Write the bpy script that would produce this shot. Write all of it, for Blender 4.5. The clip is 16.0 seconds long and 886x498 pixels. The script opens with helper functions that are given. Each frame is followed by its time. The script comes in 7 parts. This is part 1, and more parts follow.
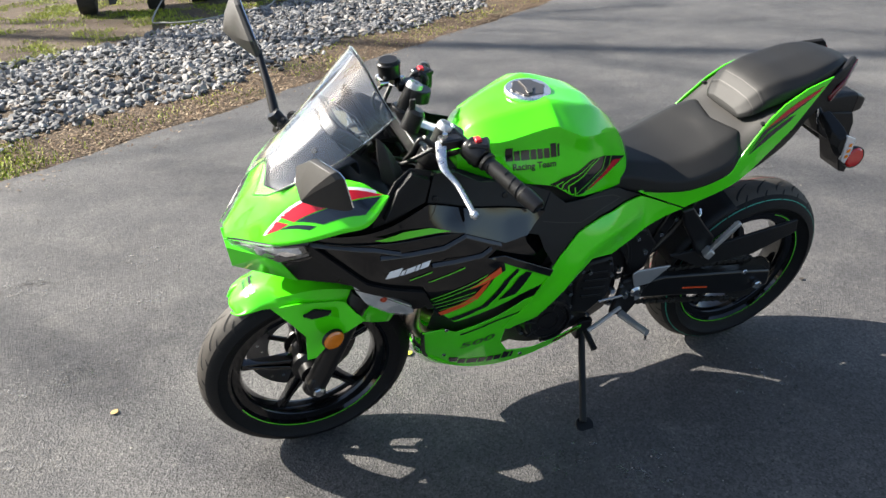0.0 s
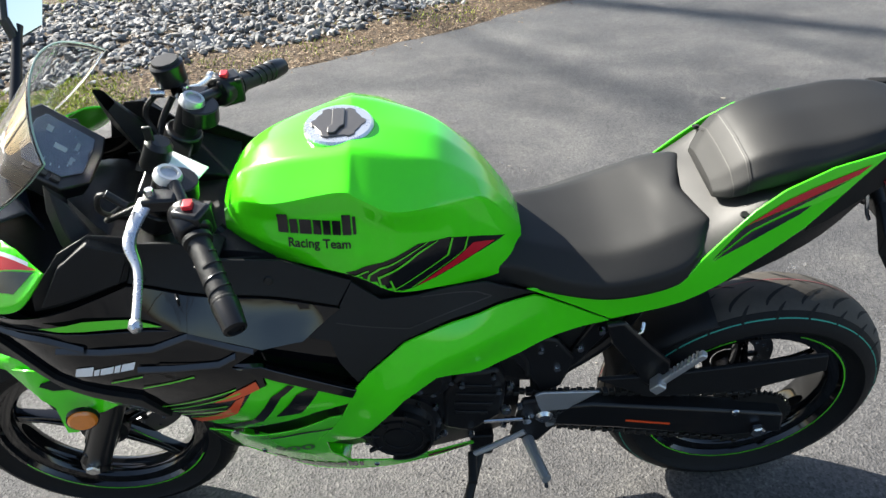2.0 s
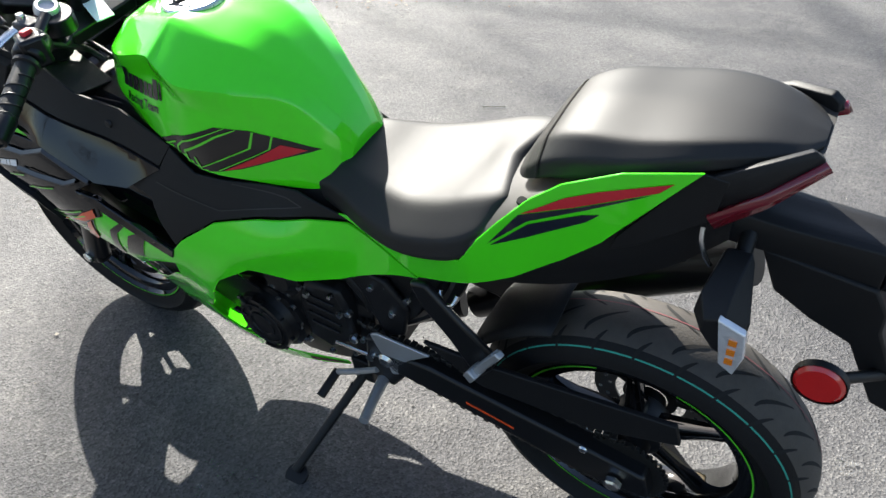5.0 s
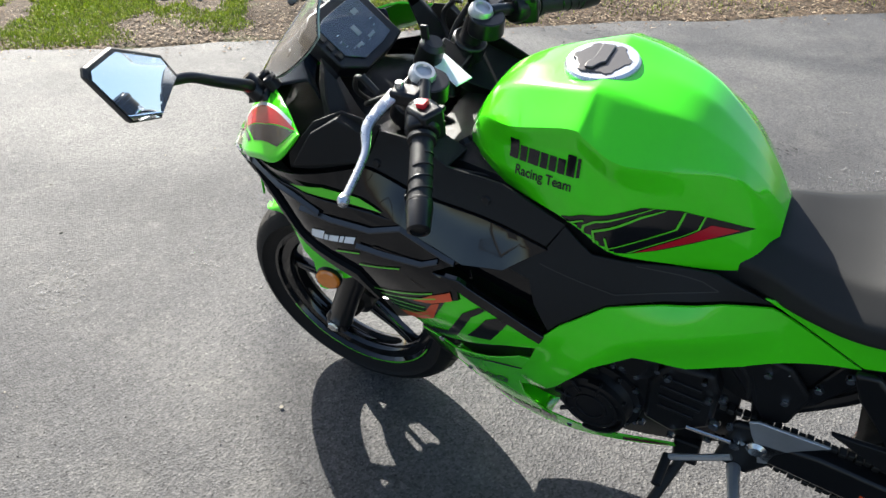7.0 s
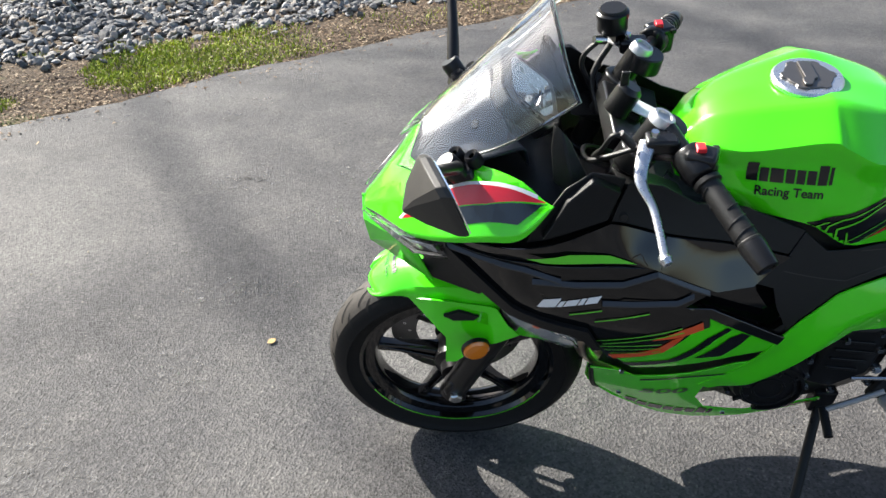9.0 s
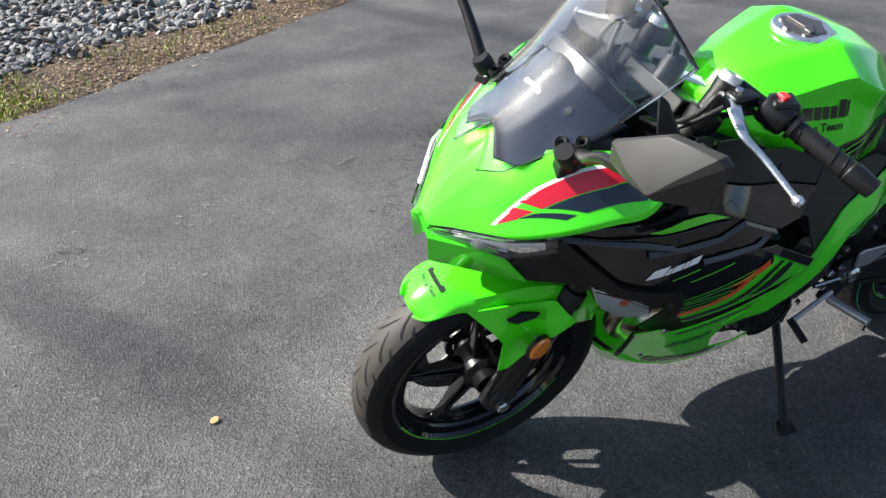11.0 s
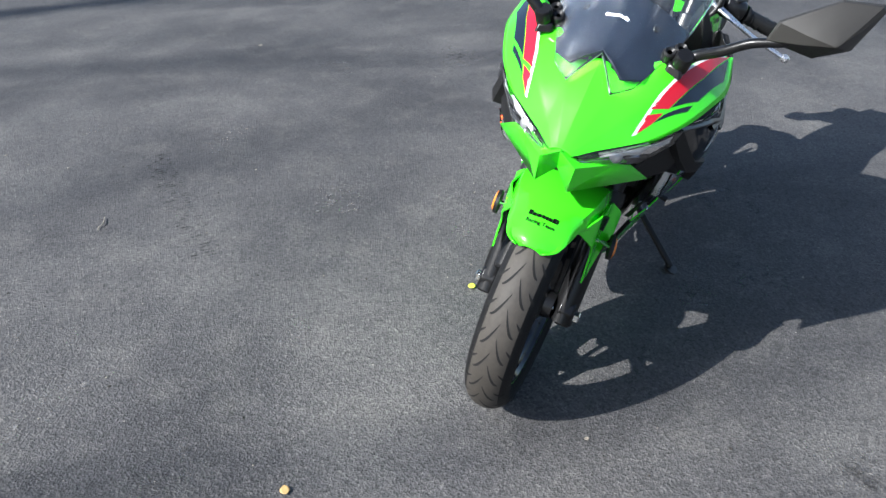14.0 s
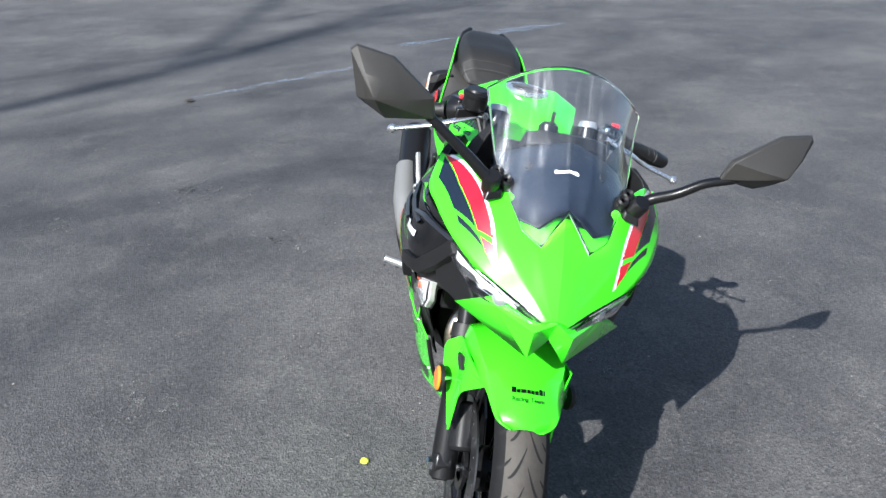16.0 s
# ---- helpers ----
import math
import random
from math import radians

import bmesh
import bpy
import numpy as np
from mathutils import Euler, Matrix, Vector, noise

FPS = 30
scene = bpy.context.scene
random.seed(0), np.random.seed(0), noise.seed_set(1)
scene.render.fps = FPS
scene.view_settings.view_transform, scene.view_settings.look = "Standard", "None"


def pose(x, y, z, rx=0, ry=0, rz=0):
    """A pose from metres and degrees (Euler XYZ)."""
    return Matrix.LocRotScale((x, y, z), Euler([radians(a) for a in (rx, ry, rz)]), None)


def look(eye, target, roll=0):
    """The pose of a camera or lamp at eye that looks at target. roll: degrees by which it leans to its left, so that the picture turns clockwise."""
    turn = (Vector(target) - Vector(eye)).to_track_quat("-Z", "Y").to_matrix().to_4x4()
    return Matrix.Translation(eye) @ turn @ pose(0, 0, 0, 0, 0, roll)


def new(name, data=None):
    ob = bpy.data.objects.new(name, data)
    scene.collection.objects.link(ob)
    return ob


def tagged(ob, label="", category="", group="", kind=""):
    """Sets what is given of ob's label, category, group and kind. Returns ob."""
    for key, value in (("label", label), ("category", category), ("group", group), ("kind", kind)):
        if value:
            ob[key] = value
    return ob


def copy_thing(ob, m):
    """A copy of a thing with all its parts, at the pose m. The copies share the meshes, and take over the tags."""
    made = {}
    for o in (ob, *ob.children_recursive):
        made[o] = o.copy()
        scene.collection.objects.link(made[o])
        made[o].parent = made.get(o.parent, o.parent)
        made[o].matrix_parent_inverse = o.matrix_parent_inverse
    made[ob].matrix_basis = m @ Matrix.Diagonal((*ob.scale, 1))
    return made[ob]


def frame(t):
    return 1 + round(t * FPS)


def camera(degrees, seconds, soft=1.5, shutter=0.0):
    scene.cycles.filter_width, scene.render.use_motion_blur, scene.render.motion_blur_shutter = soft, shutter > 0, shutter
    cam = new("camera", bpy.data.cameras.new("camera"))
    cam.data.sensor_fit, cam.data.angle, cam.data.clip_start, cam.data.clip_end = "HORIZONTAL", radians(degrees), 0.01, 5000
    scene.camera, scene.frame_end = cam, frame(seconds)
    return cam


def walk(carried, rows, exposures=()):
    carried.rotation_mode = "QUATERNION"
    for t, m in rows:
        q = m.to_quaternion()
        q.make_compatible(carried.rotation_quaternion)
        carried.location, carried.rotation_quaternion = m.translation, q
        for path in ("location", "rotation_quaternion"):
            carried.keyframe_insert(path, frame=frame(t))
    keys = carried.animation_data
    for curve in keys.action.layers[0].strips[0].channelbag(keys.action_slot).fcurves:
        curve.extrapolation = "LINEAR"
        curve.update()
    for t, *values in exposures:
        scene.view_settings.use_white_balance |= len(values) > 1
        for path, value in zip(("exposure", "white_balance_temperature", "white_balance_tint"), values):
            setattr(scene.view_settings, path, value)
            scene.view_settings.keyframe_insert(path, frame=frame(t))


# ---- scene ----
from mathutils.bvhtree import BVHTree

cam = camera(60.0, 16.0)
PATH = [
    (0, (1.475, 1.846, 1.475), (1.071, 0.102, 0.583), -2.1),
    (0.5, (1.309, 1.692, 1.482), (1.046, -0.075, 0.584), -2.1),
    (1, (1.099, 1.545, 1.484), (0.977, -0.225, 0.56), -2.0),
    (1.5, (0.831, 1.429, 1.448), (0.848, -0.327, 0.492), -2.0),
    (2, (0.606, 1.272, 1.429), (0.743, -0.452, 0.424), -1.9),
    (2.5, (0.395, 1.138, 1.417), (0.658, -0.549, 0.376), -1.8),
    (3, (0.141, 1.071, 1.388), (0.528, -0.577, 0.323), -1.7),
    (3.2, (0.043, 1.061, 1.385), (0.497, -0.564, 0.311), -1.8),
    (5.3, (-0.235, 0.893, 1.356), (0.809, -0.389, 0.231), -0.1),
    (5.5, (-0.203, 0.915, 1.356), (0.859, -0.356, 0.234), 0.0),
    (6, (-0.031, 1.026, 1.363), (1.037, -0.244, 0.245), 0.2),
    (6.5, (0.176, 1.126, 1.386), (1.215, -0.165, 0.267), -0.3),
    (7, (0.406, 1.165, 1.379), (1.386, -0.196, 0.289), -0.5),
    (7.5, (0.644, 1.209, 1.397), (1.513, -0.234, 0.319), -0.7),
    (8, (0.875, 1.333, 1.423), (1.573, -0.206, 0.354), -0.8),
    (8.5, (1.06, 1.403, 1.445), (1.567, -0.204, 0.368), -1.5),
    (9, (1.241, 1.405, 1.44), (1.53, -0.255, 0.362), -1.5),
    (9.2, (1.314, 1.415, 1.439), (1.515, -0.258, 0.362), -1.4),
    (11.3, (2.019, 1.286, 1.388), (1.418, -0.313, 0.347), -0.6),
    (11.5, (2.104, 1.282, 1.389), (1.429, -0.285, 0.346), -0.6),
    (12, (2.283, 1.195, 1.369), (1.432, -0.287, 0.33), -0.5),
    (12.5, (2.424, 1.038, 1.365), (1.396, -0.324, 0.322), -0.6),
    (13, (2.596, 0.946, 1.349), (1.411, -0.288, 0.312), -0.5),
    (13.5, (2.787, 0.853, 1.357), (1.469, -0.23, 0.313), -0.7),
    (14, (2.883, 0.698, 1.333), (1.418, -0.212, 0.321), -0.7),
    (14.5, (2.919, 0.54, 1.369), (1.325, -0.186, 0.403), -0.9),
    (15, (2.967, 0.385, 1.417), (1.261, -0.151, 0.522), -0.8),
    (15.5, (2.925, 0.24, 1.44), (1.15, -0.108, 0.585), -1.1),
    (16, (2.793, 0.064, 1.439), (0.981, -0.077, 0.603), -0.9),
]
walk(cam, [(t, look(eye, target, roll)) for t, eye, target, roll in PATH], exposures=[(0.0, 1.75, 6650, 10), (1.8, 1.84, 6500, 8), (3.2, 1.97, 6500, 10), (5.3, 1.90, 6400, 9), (7.0, 1.70, 6400, 9), (8.0, 1.62, 6500, 10), (9.2, 1.61, 6500, 10), (11.5, 1.38, 6250, 10), (13.0, 1.29, 6120, 10), (14.5, 1.38, 5880, 10), (16.0, 1.32, 5900, 10)])

# ---- world, sun, exposure ----
SUN_TO = Vector((1.17, -0.66, 1.0)).normalized()
world = bpy.data.worlds.new("world")
scene.world = world
world.use_nodes = True
wn = world.node_tree.nodes
sky = wn.new("ShaderNodeTexSky")
sky.sky_type = "NISHITA"
sky.sun_disc = False
sky.sun_elevation = math.asin(SUN_TO.z)
sky.sun_rotation = math.atan2(SUN_TO.x, SUN_TO.y)
sky.dust_density = 1.5
wn["Background"].inputs[1].default_value = 0.072
world.node_tree.links.new(sky.outputs[0], wn["Background"].inputs[0])
sun = new("sun", bpy.data.lights.new("sun", "SUN"))
sun.data.energy, sun.data.angle, sun.data.color = 5.0, radians(0.53), (1.0, 0.95, 0.86)
sun.matrix_world = look(SUN_TO * 30, (0, 0, 0))


# ---- materials ----
def mat(name, color, rough=0.5, metal=0.0, coat=0.0, scale=0.0, amount=0.0, bump=0.0, bump_scale=0.0, coat_rough=0.03, spec=0.5, noise_rough=0.0):
    """A surface with two scales of colour change, a roughness change and fine relief."""
    m = bpy.data.materials.new(name)
    m.use_nodes = True
    nt = m.node_tree
    b = nt.nodes["Principled BSDF"]
    b.inputs["Base Color"].default_value = (*color, 1)
    b.inputs["Roughness"].default_value = rough
    b.inputs["Metallic"].default_value = metal
    b.inputs["Coat Weight"].default_value = coat
    b.inputs["Coat Roughness"].default_value = coat_rough
    b.inputs["Specular IOR Level"].default_value = spec
    tc = nt.nodes.new("ShaderNodeTexCoord")
    if amount:
        n1, n2 = nt.nodes.new("ShaderNodeTexNoise"), nt.nodes.new("ShaderNodeTexNoise")
        n1.inputs["Scale"].default_value, n2.inputs["Scale"].default_value = scale, scale * 9
        n1.inputs["Detail"].default_value = n2.inputs["Detail"].default_value = 5
        add = nt.nodes.new("ShaderNodeMath")
        mix = nt.nodes.new("ShaderNodeMix")
        mix.data_type = "RGBA"
        mix.inputs["A"].default_value = (*[c * (1 - amount) for c in color], 1)
        mix.inputs["B"].default_value = (*[min(1, c * (1 + amount) + 0.01 * amount) for c in color], 1)
        avg = nt.nodes.new("ShaderNodeMath")
        avg.operation = "MULTIPLY"
        avg.inputs[1].default_value = 0.5
        for n in (n1, n2):
            nt.links.new(tc.outputs["Object"], n.inputs["Vector"])
        nt.links.new(n1.outputs["Fac"], add.inputs[0])
        nt.links.new(n2.outputs["Fac"], add.inputs[1])
        nt.links.new(add.outputs[0], avg.inputs[0])
        nt.links.new(avg.outputs[0], mix.inputs["Factor"])
        nt.links.new(mix.outputs["Result"], b.inputs["Base Color"])
        if noise_rough:
            mr = nt.nodes.new("ShaderNodeMapRange")
            mr.inputs["To Min"].default_value, mr.inputs["To Max"].default_value = rough - noise_rough, rough + noise_rough
            nt.links.new(avg.outputs[0], mr.inputs["Value"])
            nt.links.new(mr.outputs[0], b.inputs["Roughness"])
    if bump:
        nb, bp = nt.nodes.new("ShaderNodeTexNoise"), nt.nodes.new("ShaderNodeBump")
        nb.inputs["Scale"].default_value, nb.inputs["Detail"].default_value = bump_scale, 3
        bp.inputs["Strength"].default_value, bp.inputs["Distance"].default_value = bump, 0.002
        nt.links.new(tc.outputs["Object"], nb.inputs["Vector"])
        nt.links.new(nb.outputs["Fac"], bp.inputs["Height"])
        nt.links.new(bp.outputs[0], b.inputs["Normal"])
    return m


def glass(name, color, rough=0.0, ior=1.45, trans=1.0):
    m = mat(name, color, rough)
    b = m.node_tree.nodes["Principled BSDF"]
    b.inputs["Transmission Weight"].default_value = trans
    b.inputs["IOR"].default_value = ior
    return m


GREEN = mat("lime_paint", (0.070, 0.74, 0.008), 0.24, coat=1.0, scale=6, amount=0.06, bump=0.010, bump_scale=60, noise_rough=0.04, spec=0.12)
GLOSS = mat("gloss_black_paint", (0.0022, 0.0024, 0.003), 0.05, coat=0.15, scale=8, amount=0.2, spec=0.5)
MATTE = mat("matte_black_plastic", (0.0075, 0.0075, 0.008), 0.50, scale=14, amount=0.25, bump=0.2, bump_scale=700, noise_rough=0.06, spec=0.26)
SHEEN = mat("black_edge_plastic", (0.012, 0.012, 0.014), 0.30, scale=20, amount=0.2, spec=0.8)
DARK = mat("black_cast_metal", (0.009, 0.009, 0.0098), 0.38, scale=25, amount=0.3, bump=0.1, bump_scale=300, noise_rough=0.08, spec=0.22)
SATIN = mat("satin_black_paint", (0.006, 0.006, 0.0065), 0.30, scale=12, amount=0.2, coat=0.1, noise_rough=0.05, spec=0.3)
VINYL = mat("black_seat_vinyl", (0.015, 0.0148, 0.0145), 0.55, scale=10, amount=0.2, bump=0.10, bump_scale=700, noise_rough=0.04, spec=0.27)
INNER = mat("dark_navy_plastic", (0.005, 0.008, 0.015), 0.40, scale=12, amount=0.2, spec=0.2)
SHIELD = mat("brushed_steel_shield", (0.30, 0.295, 0.28), 0.42, metal=0.7, scale=30, amount=0.15, bump=0.05, bump_scale=300)
TAILGREY = mat("charcoal_tail_plastic", (0.030, 0.0285, 0.0265), 0.52, scale=12, amount=0.15, bump=0.1, bump_scale=900, spec=0.36)
RUBBER = mat("tyre_rubber", (0.007, 0.007, 0.0074), 0.60, scale=12, amount=0.35, bump=0.25, bump_scale=350, noise_rough=0.1, spec=0.18)
SCUFF = mat("dusty_tread_rubber", (0.044, 0.038, 0.031), 0.68, scale=9, amount=0.6, bump=0.3, bump_scale=300, noise_rough=0.1)
GROOVE = mat("tread_groove", (0.006, 0.006, 0.006), 0.9)
GRIP = mat("grip_rubber", (0.007, 0.007, 0.007), 0.5, scale=40, amount=0.3, bump=0.2, bump_scale=500, spec=0.35)
ALU = mat("brushed_aluminium", (0.62, 0.63, 0.65), 0.28, metal=0.9, scale=30, amount=0.12, bump=0.05, bump_scale=400, noise_rough=0.08)
CASTALU = mat("silver_cast_aluminium", (0.45, 0.46, 0.47), 0.38, metal=0.7, scale=40, amount=0.15, bump=0.15, bump_scale=400)
STEEL = mat("zinc_bolt_steel", (0.55, 0.57, 0.58), 0.22, metal=1.0, scale=60, amount=0.15)
CAPGREY = mat("dark_grey_cast_cap", (0.13, 0.122, 0.115), 0.36, metal=0.75, scale=50, amount=0.15, bump=0.1, bump_scale=400)
CHROME = mat("polished_steel", (0.75, 0.76, 0.77), 0.08, metal=1.0, scale=30, amount=0.06)
EXHAUST = mat("heated_header_pipe", (0.62, 0.52, 0.42), 0.28, metal=1.0, scale=14, amount=0.35)
CHAIN = mat("dark_chain_steel", (0.05, 0.048, 0.044), 0.4, metal=0.8, scale=80, amount=0.4)
DISC = mat("brake_disc_steel", (0.20, 0.20, 0.205), 0.35, metal=1.0, scale=40, amount=0.2)
RED = mat("red_decal", (0.52, 0.006, 0.020), 0.25, coat=0.35, scale=20, amount=0.08)
ORANGE = mat("orange_decal", (0.72, 0.075, 0.012), 0.3, coat=0.6, scale=20, amount=0.08)
WHITE = mat("white_decal", (0.78, 0.80, 0.82), 0.3, coat=0.6, scale=20, amount=0.06)
BLACKD = mat("black_decal", (0.004, 0.0045, 0.0055), 0.16, coat=0.3, scale=20, amount=0.1)
NAVY = mat("dark_navy_decal", (0.006, 0.011, 0.020), 0.16, coat=0.3, scale=20, amount=0.1)
LIME_LINE = mat("lime_decal", (0.10, 0.62, 0.015), 0.3, coat=0.6, scale=20, amount=0.06)
DARKGREEN = mat("dark_green_decal", (0.012, 0.10, 0.010), 0.3, coat=0.6, scale=20, amount=0.1)
TEAL = mat("teal_tyre_line", (0.02, 0.30, 0.22), 0.6, scale=40, amount=0.25)
PINK = mat("faded_red_tyre_line", (0.16, 0.04, 0.045), 0.65, scale=40, amount=0.4)
AMBER = mat("amber_reflector", (0.72, 0.20, 0.01), 0.15, coat=1.0, scale=90, amount=0.2)
REFRED = mat("red_reflector", (0.55, 0.012, 0.010), 0.12, coat=1.0, scale=90, amount=0.15)
TAILRED = mat("tail_lens_red", (0.14, 0.006, 0.014), 0.10, coat=0.4, scale=40, amount=0.2)
LENS = glass("clear_lens", (0.95, 0.97, 1.0), 0.03)
SCREEN = glass("clear_screen", (0.97, 0.99, 1.0), 0.0, ior=1.52)
SCREENEDGE = mat("frosted_screen_edge", (0.28, 0.36, 0.31), 0.30, scale=60, amount=0.15)
LAMPIN = mat("lamp_reflector", (0.80, 0.81, 0.82), 0.16, metal=0.45, scale=60, amount=0.25, bump=0.25, bump_scale=120)
CLEARREF = mat("clear_lamp_reflector", (0.84, 0.85, 0.87), 0.20, metal=0.55, scale=80, amount=0.3, bump=0.8, bump_scale=140)
MIRROR = mat("mirror_glass", (0.86, 0.91, 0.96), 0.01, metal=1.0)
DASHGLASS = mat("instrument_glass", (0.022, 0.030, 0.044), 0.06, coat=1.0, scale=20, amount=0.1)
LCD = mat("lcd_segment", (0.11, 0.14, 0.16), 0.3)
TAG = mat("white_plastic_tag", (0.74, 0.76, 0.78), 0.35, scale=30, amount=0.05)
SWITCHRED = mat("red_switch", (0.62, 0.02, 0.03), 0.35, scale=60, amount=0.1)


# ---- mesh helpers ----
def part(name, bm, material, parent=None, label="", bevel=0.0, angle=35, thick=0.0):
    """Links a bmesh as one mesh object under a thing or a part."""
    if bm.faces:
        bmesh.ops.recalc_face_normals(bm, faces=bm.faces[:])
    me = bpy.data.meshes.new(name)
    bm.to_mesh(me)
    bm.free()
    me.materials.append(material)
    me.polygons.foreach_set("use_smooth", [True] * len(me.polygons))
    me.set_sharp_from_angle(angle=radians(angle))
    ob = new(name, me)
    ob.parent = parent
    if thick:
        m = ob.modifiers.new("thick", "SOLIDIFY")
        m.thickness, m.offset = thick, -1
    if bevel:
        m = ob.modifiers.new("bevel", "BEVEL")
        m.width, m.segments, m.limit_method, m.angle_limit = bevel, 2, "ANGLE", radians(38)
    if label:
        tagged(ob, label)
    return ob


def spline(pts, n):
    """n points on a smooth curve through pts, evenly spaced in parameter."""
    p = [Vector(q) for q in pts]
    out = []
    for k in range(n):
        s = k / (n - 1) * (len(p) - 1)
        i = min(int(s), len(p) - 2)
        f = s - i
        a, b, c, d = p[max(i - 1, 0)], p[i], p[i + 1], p[min(i + 2, len(p) - 1)]
        out.append(0.5 * (2 * b + (c - a) * f + (2 * a - 5 * b + 4 * c - d) * f * f + (3 * b - a - 3 * c + d) * f ** 3))
    return out


def grid(rows, bm=None, closed=False):
    bm = bm or bmesh.new()
    v = [[bm.verts.new(p) for p in r] for r in rows]
    for a, b in zip(v, v[1:]):
        m = len(a)
        for k in range(m if closed else m - 1):
            q = [a[k], a[(k + 1) % m], b[(k + 1) % m], b[k]]
            bm.faces.new(q)
    return bm


def loft(stations, nu=28, nv=5, caps=True, soft_v=True):
    """A mirrored body from half sections (x, [(y, z), ...]) from the top middle down to the side."""
    cols = list(zip(*[[(x, y, z) for y, z in half] for x, half in stations]))
    cols = [spline(c, nu) for c in cols]
    rows = []
    for k in range(nu):
        half = [c[k] for c in cols]
        m = (len(half) - 1) * nv + 1
        if soft_v:
            half = spline(half, m)
        else:
            half = [half[i // nv].lerp(half[min(i // nv + 1, len(half) - 1)], (i % nv) / nv) for i in range(m)]
        rows.append([Vector((p.x, -p.y, p.z)) for p in reversed(half[1:])] + half)
    bm = grid(rows)
    if caps:
        bm.verts.ensure_lookup_table()
        m = len(rows[0])
        bm.faces.new([bm.verts[i] for i in range(m)])
        bm.faces.new([bm.verts[(nu - 1) * m + i] for i in reversed(range(m))])
        for r in range(nu - 1):
            bm.faces.new([bm.verts[r * m], bm.verts[(r + 1) * m], bm.verts[(r + 1) * m + m - 1], bm.verts[r * m + m - 1]])
    bmesh.ops.remove_doubles(bm, verts=bm.verts[:], dist=0.0004)
    return bm


def loft_free(rings):
    """A closed body through rings of equal count."""
    bm = grid([[Vector(p) for p in r] for r in rings], closed=True)
    bm.verts.ensure_lookup_table()
    n = len(rings[0])
    bm.faces.new([bm.verts[len(bm.verts) - n + k] for k in range(n)])
    bmesh.ops.remove_doubles(bm, verts=bm.verts[:], dist=0.0002)
    return bm


def relax(bm, times, keep_open=True):
    """Softens the creases of a body a little; open rims stay."""
    inner = [v for v in bm.verts if not (keep_open and v.is_boundary)]
    for _ in range(times):
        bmesh.ops.smooth_vert(bm, verts=inner, factor=0.5, use_axis_x=True, use_axis_y=True, use_axis_z=True)
    return bm


def frame_of(axis):
    a = Vector(axis).normalized()
    u = a.orthogonal().normalized()
    return a, u, a.cross(u)


def lathe(profile, centre, axis, n=32, bm=None, close=False, start=0.0, turn=2 * math.pi):
    """Turns (radius, height) pairs about an axis through centre."""
    a, u, w = frame_of(axis)
    c = Vector(centre)
    full = abs(turn - 2 * math.pi) < 1e-6
    m = n if full else n + 1
    rows = []
    for r, h in profile + ([profile[0]] if close else []):
        rows.append([c + a * h + (u * math.cos(start + turn * k / n) + w * math.sin(start + turn * k / n)) * max(r, 1e-5) for k in range(m)])
    bm = grid(rows, bm, closed=full)
    bmesh.ops.remove_doubles(bm, verts=bm.verts[:], dist=0.00008)
    return bm


def rod(a, b, r, r2=None, n=14, bm=None):
    a, b = Vector(a), Vector(b)
    r2 = r if r2 is None else r2
    d = (b - a).length
    return lathe([(0, 0), (r, 0), (r2, d), (0, d)], a, b - a, n, bm)


def tube(pts, r, n=10, steps=24, bm=None):
    p = spline(pts, steps) if len(pts) > 2 else [Vector(q) for q in pts]
    rows = []
    u = (p[1] - p[0]).orthogonal().normalized()
    for i, q in enumerate(p):
        t = (p[min(i + 1, len(p) - 1)] - p[max(i - 1, 0)]).normalized()
        u = (u - t * u.dot(t)).normalized()
        w = t.cross(u)
        rr = r
        if isinstance(r, (list, tuple)):
            f = i / (len(p) - 1) * (len(r) - 1)
            k = min(int(f), len(r) - 2)
            rr = r[k] + (r[k + 1] - r[k]) * (f - k)
        rows.append([q + (u * math.cos(2 * math.pi * k / n) + w * math.sin(2 * math.pi * k / n)) * rr for k in range(n)])
    bm = grid(rows, bm, closed=True)
    bm.verts.ensure_lookup_table()
    m = len(bm.verts)
    total = len(p) * n
    bm.faces.new([bm.verts[m - total + k] for k in reversed(range(n))])
    bm.faces.new([bm.verts[m - n + k] for k in range(n)])
    return bm


def prism(poly, lo, hi, axis="y", bm=None, taper=0.0):
    """A plate: an outline in the other two axes, from lo to hi along the axis."""
    bm = bm or bmesh.new()
    cx, cy = sum(p[0] for p in poly) / len(poly), sum(p[1] for p in poly) / len(poly)

    def at(p, h, k):
        p = (cx + (p[0] - cx) * k, cy + (p[1] - cy) * k)
        return {"y": (p[0], h, p[1]), "x": (h, p[0], p[1]), "z": (p[0], p[1], h)}[axis]

    a = [bm.verts.new(at(p, lo, 1)) for p in poly]
    b = [bm.verts.new(at(p, hi, 1 - taper)) for p in poly]
    bm.faces.new(a)
    bm.faces.new(list(reversed(b)))
    for k in range(len(poly)):
        j = (k + 1) % len(poly)
        bm.faces.new([a[k], b[k], b[j], a[j]])
    return bm


def block(centre, size, bm=None, rot=None):
    bm = bm or bmesh.new()
    m = Matrix.Translation(centre) @ (rot or Matrix.Identity(4)) @ Matrix.Diagonal((*size, 1))
    bmesh.ops.create_cube(bm, size=1, matrix=m)
    return bm


